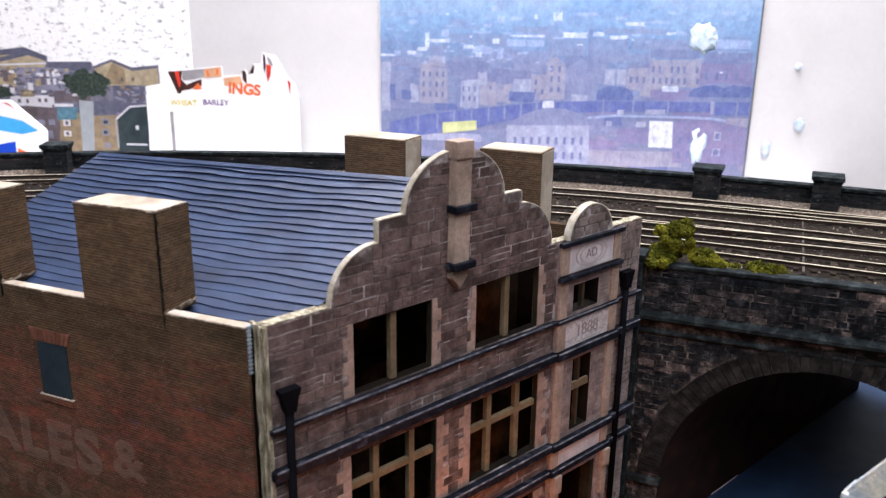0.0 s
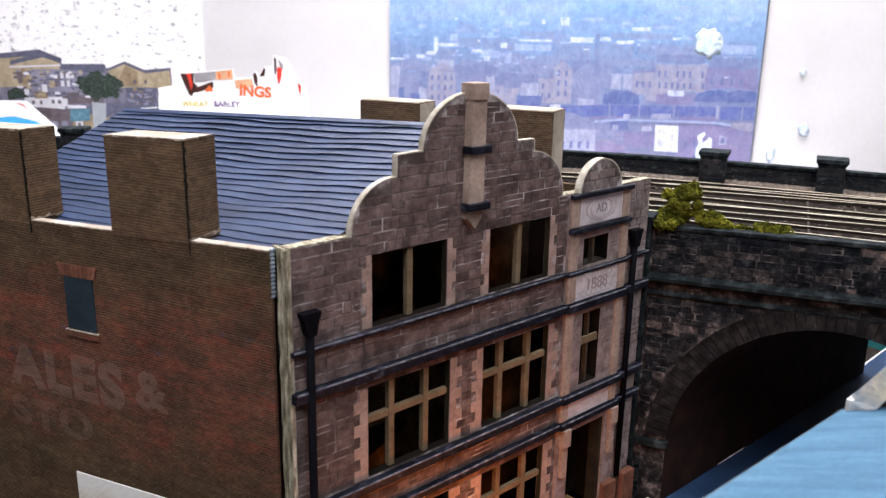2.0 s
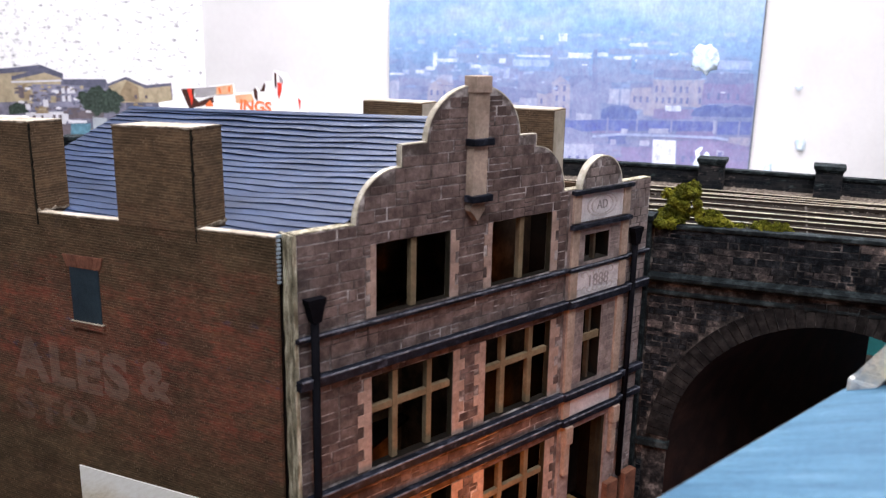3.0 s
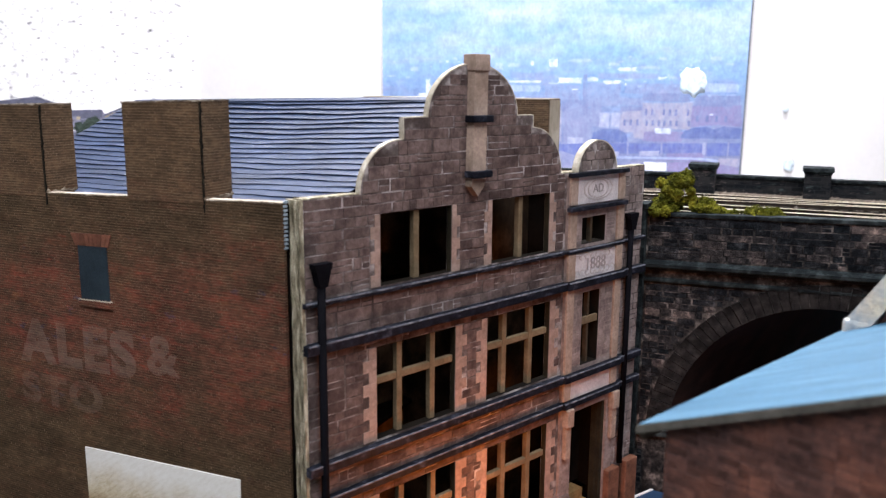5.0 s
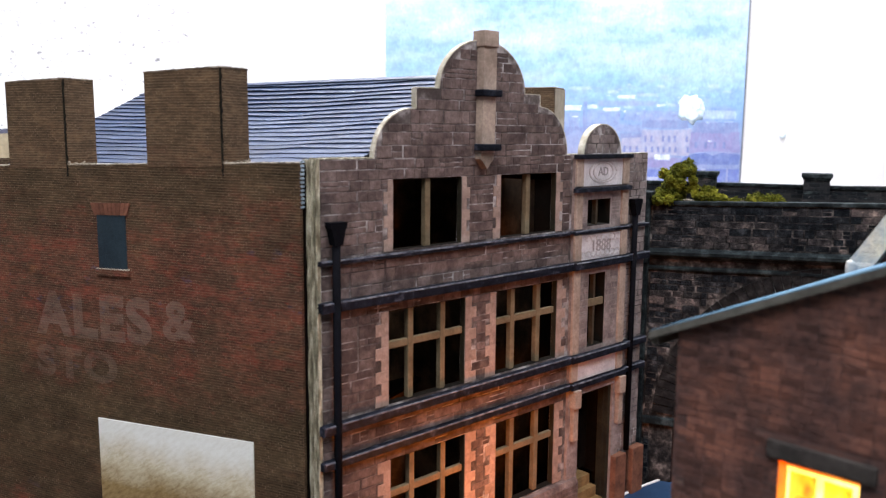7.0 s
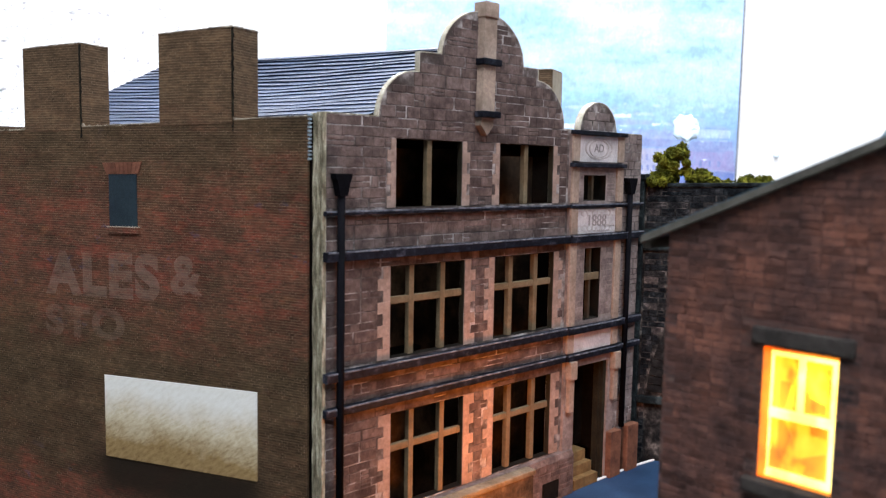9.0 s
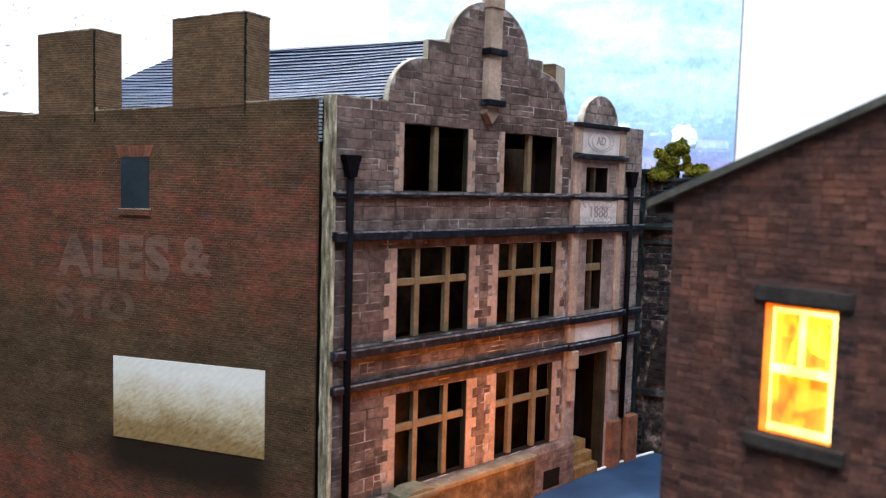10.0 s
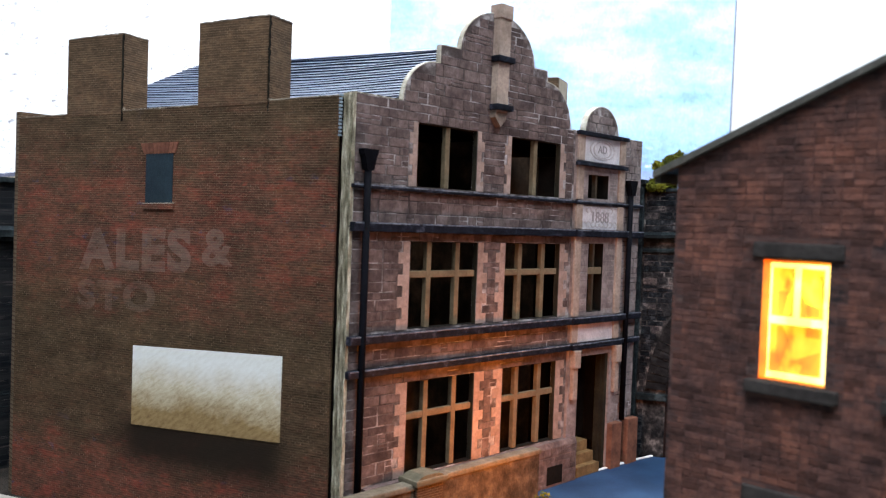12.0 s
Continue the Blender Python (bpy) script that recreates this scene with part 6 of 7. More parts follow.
# window rows of the nearer fronts
for u0, z0, nu, nz, du, dz, w, h in ((7.4, 15.2, 4, 3, 1.1, 1.7, 0.4, 0.8), (14.3, 14.6, 3, 2, 0.95, 1.6, 0.35, 0.8), (17.7, 15.0, 2, 2, 1.2, 1.5, 0.4, 0.7), (26.5, 16.0, 2, 2, 1.2, 1.6, 0.4, 0.8), (29.1, 16.4, 2, 3, 1.3, 1.7, 0.45, 0.9),
                                     (45.9, 20.0, 8, 1, 1.02, 1.0, 0.42, 1.0), (46.1, 18.2, 8, 1, 1.02, 1.0, 0.42, 0.9), (42.3, 18.2, 3, 1, 1.1, 1.0, 0.4, 1.0), (54.6, 19.0, 4, 1, 1.6, 1.0, 0.5, 1.0)):
    for i in range(nu):
        for j in range(nz):
            if rnd.random() < 0.85:
                a, b_ = u0 + i * du + rnd.uniform(-0.05, 0.05), z0 + j * dz
                shape(C_WIN, [(a, b_), (a + w, b_), (a + w, b_ + h), (a + w / 2, b_ + h * 1.15), (a, b_ + h)])
# trees, bridge with its posts, streets
for q in ((22.4, 14.7, 4.1, 1.7), (9.5, 12.9, 3.9, 1.2), (38.5, 11.1, 3.0, 1.5), (43.0, 3.6, 6.7, 1.6), (1.6, 14.6, 1.0, 2.5), (3.8, 14.6, 1.6, 1.6)):
    block(C_DARK, *q)
shape(C_DARK, [(37.0, 15.2), (37.2, 16.9), (38.0, 17.2), (38.8, 17.6), (41.1, 17.6), (42.1, 17.3), (42.9, 16.8), (43.3, 15.3)])
shape(C_DARK, [(52.0, 16.1), (52.8, 17.4), (54.5, 18.0), (56.4, 18.2), (57.8, 17.7), (59.5, 18.3), (62.4, 17.9), (62.4, 16.2)])
block(C_STREAK, 47.9, 16.9, 2.6, 0.9)
printed("printed_chimney", [(35.2, 20.0), (36.1, 20.0), (35.8, 26.9), (35.1, 26.9)], C_VIOLET, poster, label="tall printed mill chimney")
printed("printed_bridge", [(1.6, 10.7), (7.1, 12.0), (16.4, 13.3), (28.0, 14.7), (36.6, 15.1), (62.4, 15.4), (62.4, 13.3), (56.6, 13.1), (56.2, 13.7), (36.7, 13.2), (28.1, 12.6), (22.3, 11.4), (15.5, 9.7), (7.1, 8.5), (1.6, 8.1)], C_BRIDGE, poster, label="long blue printed bridge")
for u in (6.4, 9.8, 12.7, 15.75, 18.7, 21.4, 24.2, 26.9, 38.1, 43.1, 48.9, 56.4, 60.2):
    z = 14.4 if u > 30 else 9.6 + 0.165 * u
    block(C_LAV, u, z - 1.6, 0.35, 2.8)
block(C_PALE, 56.0, 13.4, 0.5, 2.2)
shape(C_MIST, [(35.8, 12.4), (40.0, 12.9), (49.0, 12.9), (56.5, 12.8), (62.4, 11.9), (62.4, 11.5), (56.3, 12.4), (49.0, 12.5), (40.1, 12.5), (35.8, 12.0)])
for cm, q in ((C_PALE, (45.2, 13.0, 3.6, 0.9)), (C_PALE, (40.7, 12.8, 1.1, 0.9)), (C_PALE, (44.0, 10.8, 1.6, 0.9)), (C_PALE, (38.9, 10.9, 1.0, 0.9)), (C_BEIGE, (36.2, 4.0, 16.2, 2.8)), (C_BEIGE, (58.8, 11.2, 3.5, 1.6))):
    block(cm, *q)
printed("printed_hall", [(22.0, 10.6), (36.1, 10.9), (36.5, 3.3), (22.2, 2.9)], C_PALE, poster, label="pale printed hall with window rows")
printed("printed_roof", [(22.0, 10.6), (24.7, 12.5), (28.1, 13.7), (31.9, 13.7), (35.4, 12.5), (36.2, 10.9)], C_LAV, poster)
printed("printed_warehouse", [(50.3, 11.9), (56.0, 12.3), (62.4, 11.2), (62.4, 4.9), (50.6, 4.9)], C_ROSE, poster, label="rosy printed warehouse")
printed("printed_billboard", [(46.2, 12.0), (50.1, 11.9), (50.3, 7.4), (46.3, 7.5)], C_WHITE, poster)
printed("printed_sign", [(10.9, 10.8), (16.8, 11.3), (16.8, 9.7), (10.9, 8.9)], C_YELL, poster)
printed("printed_cupola", [(28.0, 13.7), (30.0, 13.8), (29.9, 15.0), (28.1, 14.9)], C_WHITE, poster)
for u0, z0, nu, nz, du, dz, w, h in ((23.3, 4.8, 9, 2, 1.42, 2.6, 0.5, 1.25), (51.2, 5.8, 3, 2, 1.5, 2.4, 0.6, 1.1)):
    for i in range(nu):
        for j in range(nz):
            a, b_ = u0 + i * du, z0 + j * dz + 0.02 * i
            shape(C_WIN, [(a, b_), (a + w, b_), (a + w, b_ + h), (a, b_ + h)])
for z in (6.2, 9.0):
    block(C_PALE, 57.0, z, 1.3, 1.4)
    block(C_WIN, 57.25, z + 0.2, 0.8, 1.0)
# sunlit flecks far off
for k in range(60):
    u, z = rnd.uniform(2, 60), rnd.choice((rnd.gauss(26.3, 0.7), rnd.gauss(22.5, 1.2), rnd.gauss(28.6, 0.5)))
    block(C_MIST if rnd.random() < 0.8 else C_STREAK, u, z, rnd.uniform(0.2, 1.0), rnd.uniform(0.15, 0.45))
for cm, bm in town.items():
    tagged(part("rooftop_print", bm, cm, poster), kind="stuff")
# grey strip puts the shadow line along the sheet's edge into colour
part("poster_edge", boxes(((62.55, -8, -0.25), (62.8, 62, 0.12)), m=BACK), flat("grey_sheet_edge", (0.13, 0.14, 0.16), 0.6, 0.3), poster, "grey shadow-line strip along the edge of the sheet")


def putty(u, z, ru, rz_, seed, lab):
    r2 = random.Random(seed)
    bm = bmesh.new()
    r = bmesh.ops.create_icosphere(bm, subdivisions=3, radius=1.0)
    for v in bm.verts:
        k = 1 + 0.55 * noise.noise(v.co * 2.1 + Vector((seed, 0, 0))) + 0.3 * noise.noise(v.co * 5 + Vector((0, seed, 0)))
        v.co = Vector((v.co.x * ru * k, v.co.y * rz_ * k, v.co.z * 0.07 * k))
    bm.transform(BACK @ Matrix.Translation((u, z, 0.05)))
    ob = part("putty_lump", bm, mottled("white_putty", [(0.42, 0.58, 0.72), (0.72, 0.79, 0.83)], 1.2, 5, 0.6, 0.3), None, "", True)
    tagged(ob, lab, "putty", "putty lumps on the boards")


putty(53.8, 25.6, 2.1, 2.2, 1, "round lump of white putty pressed on the poster")
putty(54.5, 7.8, 1.5, 2.8, 2, "ragged lump of white putty pressed on the poster")
putty(69.4, 21.4, 0.5, 0.6, 3, "small bluish putty spot on the white board")
putty(70.8, 11.9, 0.75, 1.1, 4, "oval bluish putty lump on the white board")
putty(65.8, 7.7, 0.6, 1.4, 5, "ragged white putty lump on the white board")

# ---- cut-out town photograph ----
photo = thing("town_photo_cutout", P1 - D * 55 - Z * 0, "cut-out colour photograph of town houses and trees", "photograph")
P_ROOFS = flat("photo_slate_roofs", (0.10, 0.105, 0.15), 0.5, 0.25, 0.9)
P_MIX = flat("photo_hazy_houses", (0.15, 0.145, 0.19), 0.5, 0.45, 0.6)
P_SAND = flat("photo_sandstone", (0.36, 0.30, 0.20), 0.5, 0.25, 0.7)
P_GREY = flat("photo_grey_front", (0.21, 0.21, 0.28), 0.5, 0.25, 0.6)
P_TREE = flat("photo_dark_tree", (0.035, 0.05, 0.04), 0.5, 0.7, 2.2)
P_BLUE = flat("photo_blue_shopfront", (0.09, 0.2, 0.26), 0.5, 0.3, 1.2)
P_WHITE = flat("photo_white_render", (0.6, 0.6, 0.64), 0.5, 0.1)
P_BROWN = flat("photo_brown_houses", (0.12, 0.10, 0.11), 0.5, 0.3, 0.7)
P_TAN = flat("photo_tan_brick", (0.25, 0.19, 0.12), 0.5, 0.25, 0.8)
P_PILLAR = flat("photo_pale_grey", (0.3, 0.33, 0.35), 0.5, 0.1)
P_SHED = flat("photo_dark_shed", (0.03, 0.045, 0.05), 0.5, 0.3)
bm = bmesh.new()
prism(bm, [(-78, 11.4), (-78, 20.8), (-69.0, 21.6), (-64.7, 22.0), (-60.6, 20.8), (-60.3, 19.8), (-52.2, 20.0), (-51.8, 19.1), (-48.3, 20.4), (-44.8, 19.1), (-39.8, 19.5), (-39.7, 16.2), (-39.3, -6), (-78, -6)], BACK @ Matrix.Translation((0, 0, -0.1)), 0.12)
part("sheet", bm, P_MIX, photo)
for nm, cm, lay, pts in (
    ("printed_house", P_SAND, 2, [(-76, 21.0), (-69.1, 21.3), (-64.7, 22.0), (-60.6, 20.6), (-61.3, 16.0), (-76, 15.1)]),
    ("printed_house", P_GREY, 2, [(-64.2, 18.1), (-57.7, 18.6), (-52.4, 18.3), (-52.4, 14.5), (-64.7, 14.7)]),
    ("printed_roof", P_ROOFS, 3, [(-76, 21.0), (-64.4, 22.3), (-60.2, 20.8), (-60.3, 20.1), (-64.6, 21.2), (-76, 20.2)]),
    ("printed_roof", P_ROOFS, 3, [(-60.5, 19.8), (-52.2, 20.0), (-52.2, 18.5), (-60.8, 18.0)]),
    ("printed_house", P_SAND, 2, [(-51.8, 19.0), (-48.3, 20.3), (-44.8, 19.0), (-45.1, 15.9), (-50.6, 15.8)]),
    ("printed_house", P_SAND, 2, [(-44.8, 18.8), (-40.0, 19.3), (-39.8, 16.0), (-45.1, 15.9)]),
    ("printed_roof", P_ROOFS, 3, [(-52.0, 19.1), (-48.3, 20.5), (-44.6, 19.1), (-39.8, 19.6), (-39.8, 19.1), (-44.6, 18.5), (-48.4, 20.0), (-51.9, 18.7)]),
    ("printed_house", P_WHITE, 2, [(-68.2, 13.6), (-60.2, 13.9), (-60.5, 11.7), (-68.6, 11.3)]),
    ("printed_house", P_BROWN, 2, [(-64.7, 10.6), (-54.9, 11.3), (-55.9, 0), (-65.8, 0)]),
    ("printed_house", P_TAN, 3, [(-59.1, 11.2), (-53.2, 11.4), (-54.2, 0), (-60.3, 0)]),
    ("printed_house", P_TAN, 3, [(-52.9, 10.3), (-48.2, 10.6), (-48.8, 1), (-53.7, 1)]),
    ("printed_roof", P_ROOFS, 4, [(-60.0, 12.2), (-49, 12.4), (-48.2, 10.6), (-60, 11.0)]),
    ("printed_gable", P_ROOFS, 4, [(-70.3, 20.1), (-63.6, 21.9), (-60.4, 20.5), (-60.5, 19.9), (-63.8, 20.9), (-70.3, 19.4)]),
    ("printed_arch", P_TAN, 4, [(-68.9, 16.0), (-68.9, 18.2), (-67.9, 18.9), (-66.9, 18.2), (-66.9, 16.0)]),
    ("printed_cornice", P_WHITE, 5, [(-70.4, 19.2), (-60.6, 19.7), (-60.6, 19.4), (-70.4, 18.9)]),
    ("printed_gable", P_TAN, 4, [(-50.4, 16.2), (-48.2, 19.8), (-46.1, 18.6), (-46.0, 16.0)]),
):
    printed(nm, pts, cm, photo, lay)
for cm, q in ((P_GREY, (-66.5, 14.7, 9.7, 4.0)), (P_BROWN, (-71.2, 2.0, 11.5, 9.6)), (P_ROOFS, (-48.6, 12.9, 8.4, 3.0)), (P_ROOFS, (-52.7, 11.0, 10.3, 2.0)), (P_TAN, (-66.3, 13.4, 2.6, 1.4)), (P_BROWN, (-60.0, 12.7, 7.0, 2.0)),
              (P_WHITE, (-68.0, 11.9, 4.1, 1.4)), (P_WHITE, (-63.6, 12.1, 3.7, 1.5)), (P_WHITE, (-60.0, 11.8, 3.6, 0.6))):
    u, z, w, h = q
    printed("printed_house", [(u, z), (u + w, z + 0.15), (u + w, z + h), (u + w * 0.5, z + h * 1.03), (u, z + h)], cm, photo)
crowd = {cm: bmesh.new() for cm in (P_ROOFS, P_SAND, P_GREY, P_BROWN, P_TAN, P_WHITE, P_SHED)}
for k in range(190):
    u, z = rnd.uniform(-70, -56), rnd.uniform(13.4, 18.2)
    if k % 3 == 0:
        u, z = rnd.uniform(-48.5, -41), rnd.uniform(12.8, 15.4)
    w, h = rnd.uniform(0.3, 1.3), rnd.uniform(0.15, 0.5)
    bm = crowd[rnd.choice([P_ROOFS, P_GREY, P_BROWN] * 3 + ([P_SAND, P_WHITE] if k % 3 else [P_TAN]))]
    pts = ((u, z), (u + w, z), (u + w, z + h), (u + w * 0.4, z + h * 1.25), (u, z + h))
    lay = print_height(pts)
    bm.faces.new([bm.verts.new(BACK @ Vector((a, b_, lay))) for a, b_ in pts])
for cm, bm in crowd.items():
    tagged(part("rooftop_print", bm, cm, photo), kind="stuff")
for nm, cm, lay, pts in (
    ("printed_pillar", P_PILLAR, 18, [(-55.2, 13.1), (-52.5, 12.9), (-53.4, 2.2), (-55.6, 2.4)]),
    ("printed_shed", P_SHED, 4, [(-48.2, 10.4), (-44.6, 12.3), (-42.3, 12.2), (-42.8, 2.6), (-48.5, 2.4)]),
    ("printed_shop", P_BLUE, 17, [(-59.5, 11.7), (-55.7, 11.9), (-55.9, 9.7), (-59.8, 9.4)]),
    ("printed_hedge", P_TREE, 19, [(-71.5, 14.6), (-69.8, 15.4), (-68.2, 14.9), (-67.6, 13.6), (-71.5, 13.0)]),
    ("printed_tree", P_TREE, 19, [(-53.4 + (4.3 + 0.45 * math.sin(5 * a) + 0.3 * math.sin(17 * a + 1)) * math.cos(a), 16.1 + (2.4 + 0.35 * math.cos(7 * a) + 0.3 * math.sin(13 * a)) * math.sin(a)) for a in [i * 0.0785 for i in range(80)]]),
):
    printed(nm, pts, cm, photo, lay)
printed("printed_outline", [(-48.3, 9.8), (-45.7, 12.0), (-42.7, 12.3), (-42.7, 12.6), (-45.8, 12.3), (-48.5, 10.1)], P_WHITE, photo)
printed("printed_outline", [(-48.5, 10.1), (-48.4, 4.6), (-48.7, 4.6), (-48.8, 9.9)], P_PILLAR, photo)
for cm, lst in ((P_WHITE, [(-60.8, 17.2, 0.6, 1.0), (-59.7, 17.2, 0.6, 1.0), (-60.8, 15.8, 0.6, 1.0), (-59.7, 15.8, 0.6, 1.0), (-64.6, 14.7, 1.0, 1.3), (-68.1, 14.1, 0.9, 1.0), (-62.1, 17.2, 0.7, 0.6), (-58.9, 17.3, 0.7, 0.6), (-58.7, 8.4, 1.4, 1.1), (-58.8, 6.5, 1.4, 1.0), (-45.0, 8.0, 0.6, 0.8), (-47.0, 5.2, 4.0, 0.3)]),
                (P_SAND, [(-63.0, 15.5, 1.0, 1.2), (-57.2, 18.1, 0.7, 0.6)]),
                (P_GREY, [(-63.5, 8.4, 1.3, 1.0), (-61.5, 8.5, 1.2, 1.0), (-62.0, 6.0, 1.1, 1.5), (-51.3, 8.7, 1.4, 1.2), (-51.5, 6.8, 1.4, 1.2), (-51.2, 4.5, 1.1, 1.0)]),
                (P_BROWN, [(-69.2, 16.2, 1.0, 2.0), (-66.9, 12.4, 0.6, 0.7), (-65.3, 12.4, 0.5, 0.7), (-63.0, 12.6, 0.6, 0.7), (-61.8, 12.6, 0.6, 0.7), (-58.3, 8.6, 0.6, 0.7), (-58.4, 6.7, 0.6, 0.6), (-46.9, 16.6, 0.5, 0.7), (-44.9, 16.7, 0.5, 0.6)]),
                (P_SHED, [(-51.0, 9.0, 0.8, 0.6), (-51.2, 7.1, 0.8, 0.6)])):
    bm = bmesh.new()
    for a, b_, w, h in lst:
        pts = [(a, b_), (a + w, b_), (a + w, b_ + h), (a, b_ + h)]
        lay = print_height(pts)
        bm.faces.new([bm.verts.new(BACK @ Vector((x, y, lay))) for x, y in pts])
    tagged(part("window_print", bm, cm, photo), kind="stuff")

# ---- cereal box and packet standing behind the line ----
shelf = tagged(part("shelf", boxes(((-95, 1.0, 0.0), (75, 2.2, 16.0)), m=BACK), M_WHITE), "white ledge along the boards behind the layout", "shelf", kind="structure")
BOXM = BACK @ Matrix.Translation((0, 0, 5.0))
carton = thing("cereal_carton", P1 - D * 27 - NB * 4 + Z * 2.2, "opened white cereal carton with torn printed flaps", "carton")
C_CARTON = flat("white_carton_board", (0.86, 0.86, 0.86), 0.5, 0.02)
bm = bmesh.new()
prism(bm, [(-39.8, 14.6), (-40.0, 16.4), (-37.5, 16.9), (-35.9, 15.2), (-14.0, 15.2), (-13.8, 2.2), (-40.4, 2.2)], BOXM, 0.25)
part("front_panel", bm, C_CARTON, carton)
bm = bmesh.new()
prism(bm, [(-37.5, 16.6), (-37.2, 18.75), (-34.7, 18.95), (-27.5, 19.8), (-27.3, 18.2), (-24.2, 18.4), (-23.4, 19.4), (-22.8, 18.6), (-21.8, 20.3), (-20.4, 20.4), (-20.1, 22.3), (-17.8, 21.8), (-16.6, 19.6), (-15.9, 18.2), (-14.7, 17.2), (-14.0, 14.8), (-14.0, 2.2), (-37.0, 2.2)], BOXM @ Matrix.Translation((0, 0, -3.2)), 0.2)
part("back_panel", bm, C_CARTON, carton)
for u in (-40.2, -14.2):
    part("side_panel", boxes(((u, 2.2, -3.0), (u + 0.25, 15.0, 0.0)), m=BOXM), C_CARTON, carton)
FLAP = BOXM @ Matrix.Translation((0, 0, -2.98))
T_DARK = flat("carton_dark_brown_print", (0.06, 0.025, 0.02), 0.5)
T_GREY = flat("carton_grey_print", (0.3, 0.29, 0.3), 0.5)
T_ORANGE = flat("carton_orange_print", (0.68, 0.38, 0.22), 0.5)
T_RED = flat("carton_red_print", (0.65, 0.05, 0.03), 0.5)
T_LETTER = flat("carton_orange_red_letters", (0.75, 0.16, 0.05), 0.5)
T_YELLOW = flat("carton_yellow_letters", (0.62, 0.5, 0.03), 0.5)
T_PURPLE = flat("carton_purple_letters", (0.09, 0.03, 0.16), 0.5)
for cm, lay, pts in ((T_DARK, 1, [(-37.2, 18.7), (-34.7, 18.9), (-34.8, 17.3), (-34.0, 16.5), (-31.7, 17.4), (-31.2, 17.5), (-31.2, 16.4), (-32.5, 16.1), (-33.6, 15.7), (-34.9, 15.5), (-35.2, 14.9), (-35.7, 15.0)]),
                     (T_RED, 2, [(-36.0, 18.8), (-35.2, 18.85), (-35.0, 16.8), (-35.3, 15.8)]),
                     (T_GREY, 2, [(-34.7, 18.9), (-30.6, 19.3), (-30.7, 17.9), (-33.4, 17.3), (-34.6, 17.3)]),
                     (T_ORANGE, 2, [(-30.6, 19.3), (-27.6, 19.7), (-27.5, 18.0), (-30.7, 17.8)]),
                     (T_LETTER, 3, [(-30.3, 19.0), (-29.9, 19.1), (-29.7, 18.0), (-30.1, 18.0)]),
                     (T_LETTER, 3, [(-28.4, 19.4), (-28.0, 19.4), (-28.1, 18.3), (-28.5, 18.4)]),
                     (T_ORANGE, 2, [(-27.3, 17.8), (-24.2, 18.2), (-23.8, 16.8), (-27.1, 16.4)]),
                     (T_DARK, 3, [(-23.9, 18.9), (-23.4, 19.3), (-23.1, 18.5), (-23.1, 16.8), (-23.7, 17.5)]),
                     (T_DARK, 3, [(-22.7, 18.6), (-21.8, 20.2), (-21.6, 19.9), (-21.8, 18.7)]),
                     (T_DARK, 3, [(-20.0, 22.1), (-19.6, 21.7), (-19.6, 19.7), (-19.9, 18.9), (-20.0, 19.9)]),
                     (T_RED, 4, [(-19.5, 20.3), (-18.6, 20.1), (-18.8, 18.6), (-19.3, 17.2), (-19.5, 18.3)]),
                     (T_GREY, 3, [(-19.3, 21.7), (-18.5, 20.9), (-18.3, 19.9), (-19.0, 20.3)]),
                     (T_LETTER, 3, [(-32.7, 16.1), (-31.9, 16.9), (-31.5, 16.4), (-31.2, 15.8), (-32.7, 15.7)]),
                     (T_RED, 2, [(-15.9, 17.8), (-15.3, 17.2), (-15.5, 15.1), (-15.7, 16.3)])):
    printed("printed_patch", pts, cm, carton, lay, FLAP)
lettering("carton_word", "WHEAT", 1.35, BOXM @ Matrix.Translation((-33.4, 13.75, 0.27)), T_YELLOW, carton, "yellow printed word", 0.01, 0.02)
lettering("carton_word", "BARLEY", 1.35, BOXM @ Matrix.Translation((-27.7, 13.9, 0.27)), T_PURPLE, carton, "purple printed word", 0.01, 0.02)
lettering("carton_word", "INGS", 2.6, FLAP @ Matrix.Translation((-23.6, 15.9, 0.07)) @ pose(0, 0, 0, 0, 0, -4), T_LETTER, carton, "orange-red printed letters", 0.01, 0.1)
part("slot", boxes(((-36.0, 2.3, 0.25), (-35.4, 12.2, 0.28)), m=BOXM), T_GREY, carton)

bag = thing("snack_packet", P1 - D * 65 - NB * 5 + Z * 2.2, "white packet with blue stripes standing behind the line", "packet")
bm = bmesh.new()
prism(bm, [(-78, 13.0), (-70.2, 13.3), (-65.5, 13.4), (-59.4, 8.2), (-60.0, 2.2), (-78, 2.2)], BOXM @ Matrix.Translation((0, 0, -1.2)), 1.2)
bmesh.ops.bevel(bm, geom=bm.edges[:], offset=0.25, segments=2, affect="EDGES")
part("packet_body", bm, C_CARTON, bag)
T_SKY = flat("packet_sky_blue", (0.06, 0.4, 0.8), 0.4, 0.1)
T_BLUE = flat("packet_deep_blue", (0.01, 0.06, 0.5), 0.4, 0.1)
printed("stripe", [(-76, 10.0), (-70.7, 10.3), (-67.5, 10.7), (-63.4, 9.9), (-60.6, 8.2), (-63.7, 7.5), (-71.0, 8.5), (-76, 8.6)], T_SKY, bag, 1, BOXM, "sky-blue stripe")
printed("stripe", [(-76, 4.9), (-71.6, 4.8), (-65.2, 6.2), (-65.3, 3.7), (-76, 3.5)], T_BLUE, bag, 1, BOXM, "deep blue patch")
printed("stripe", [(-64.9, 5.0), (-62.7, 4.1), (-65.1, 3.8)], T_LETTER, bag, 1, BOXM, "orange patch")
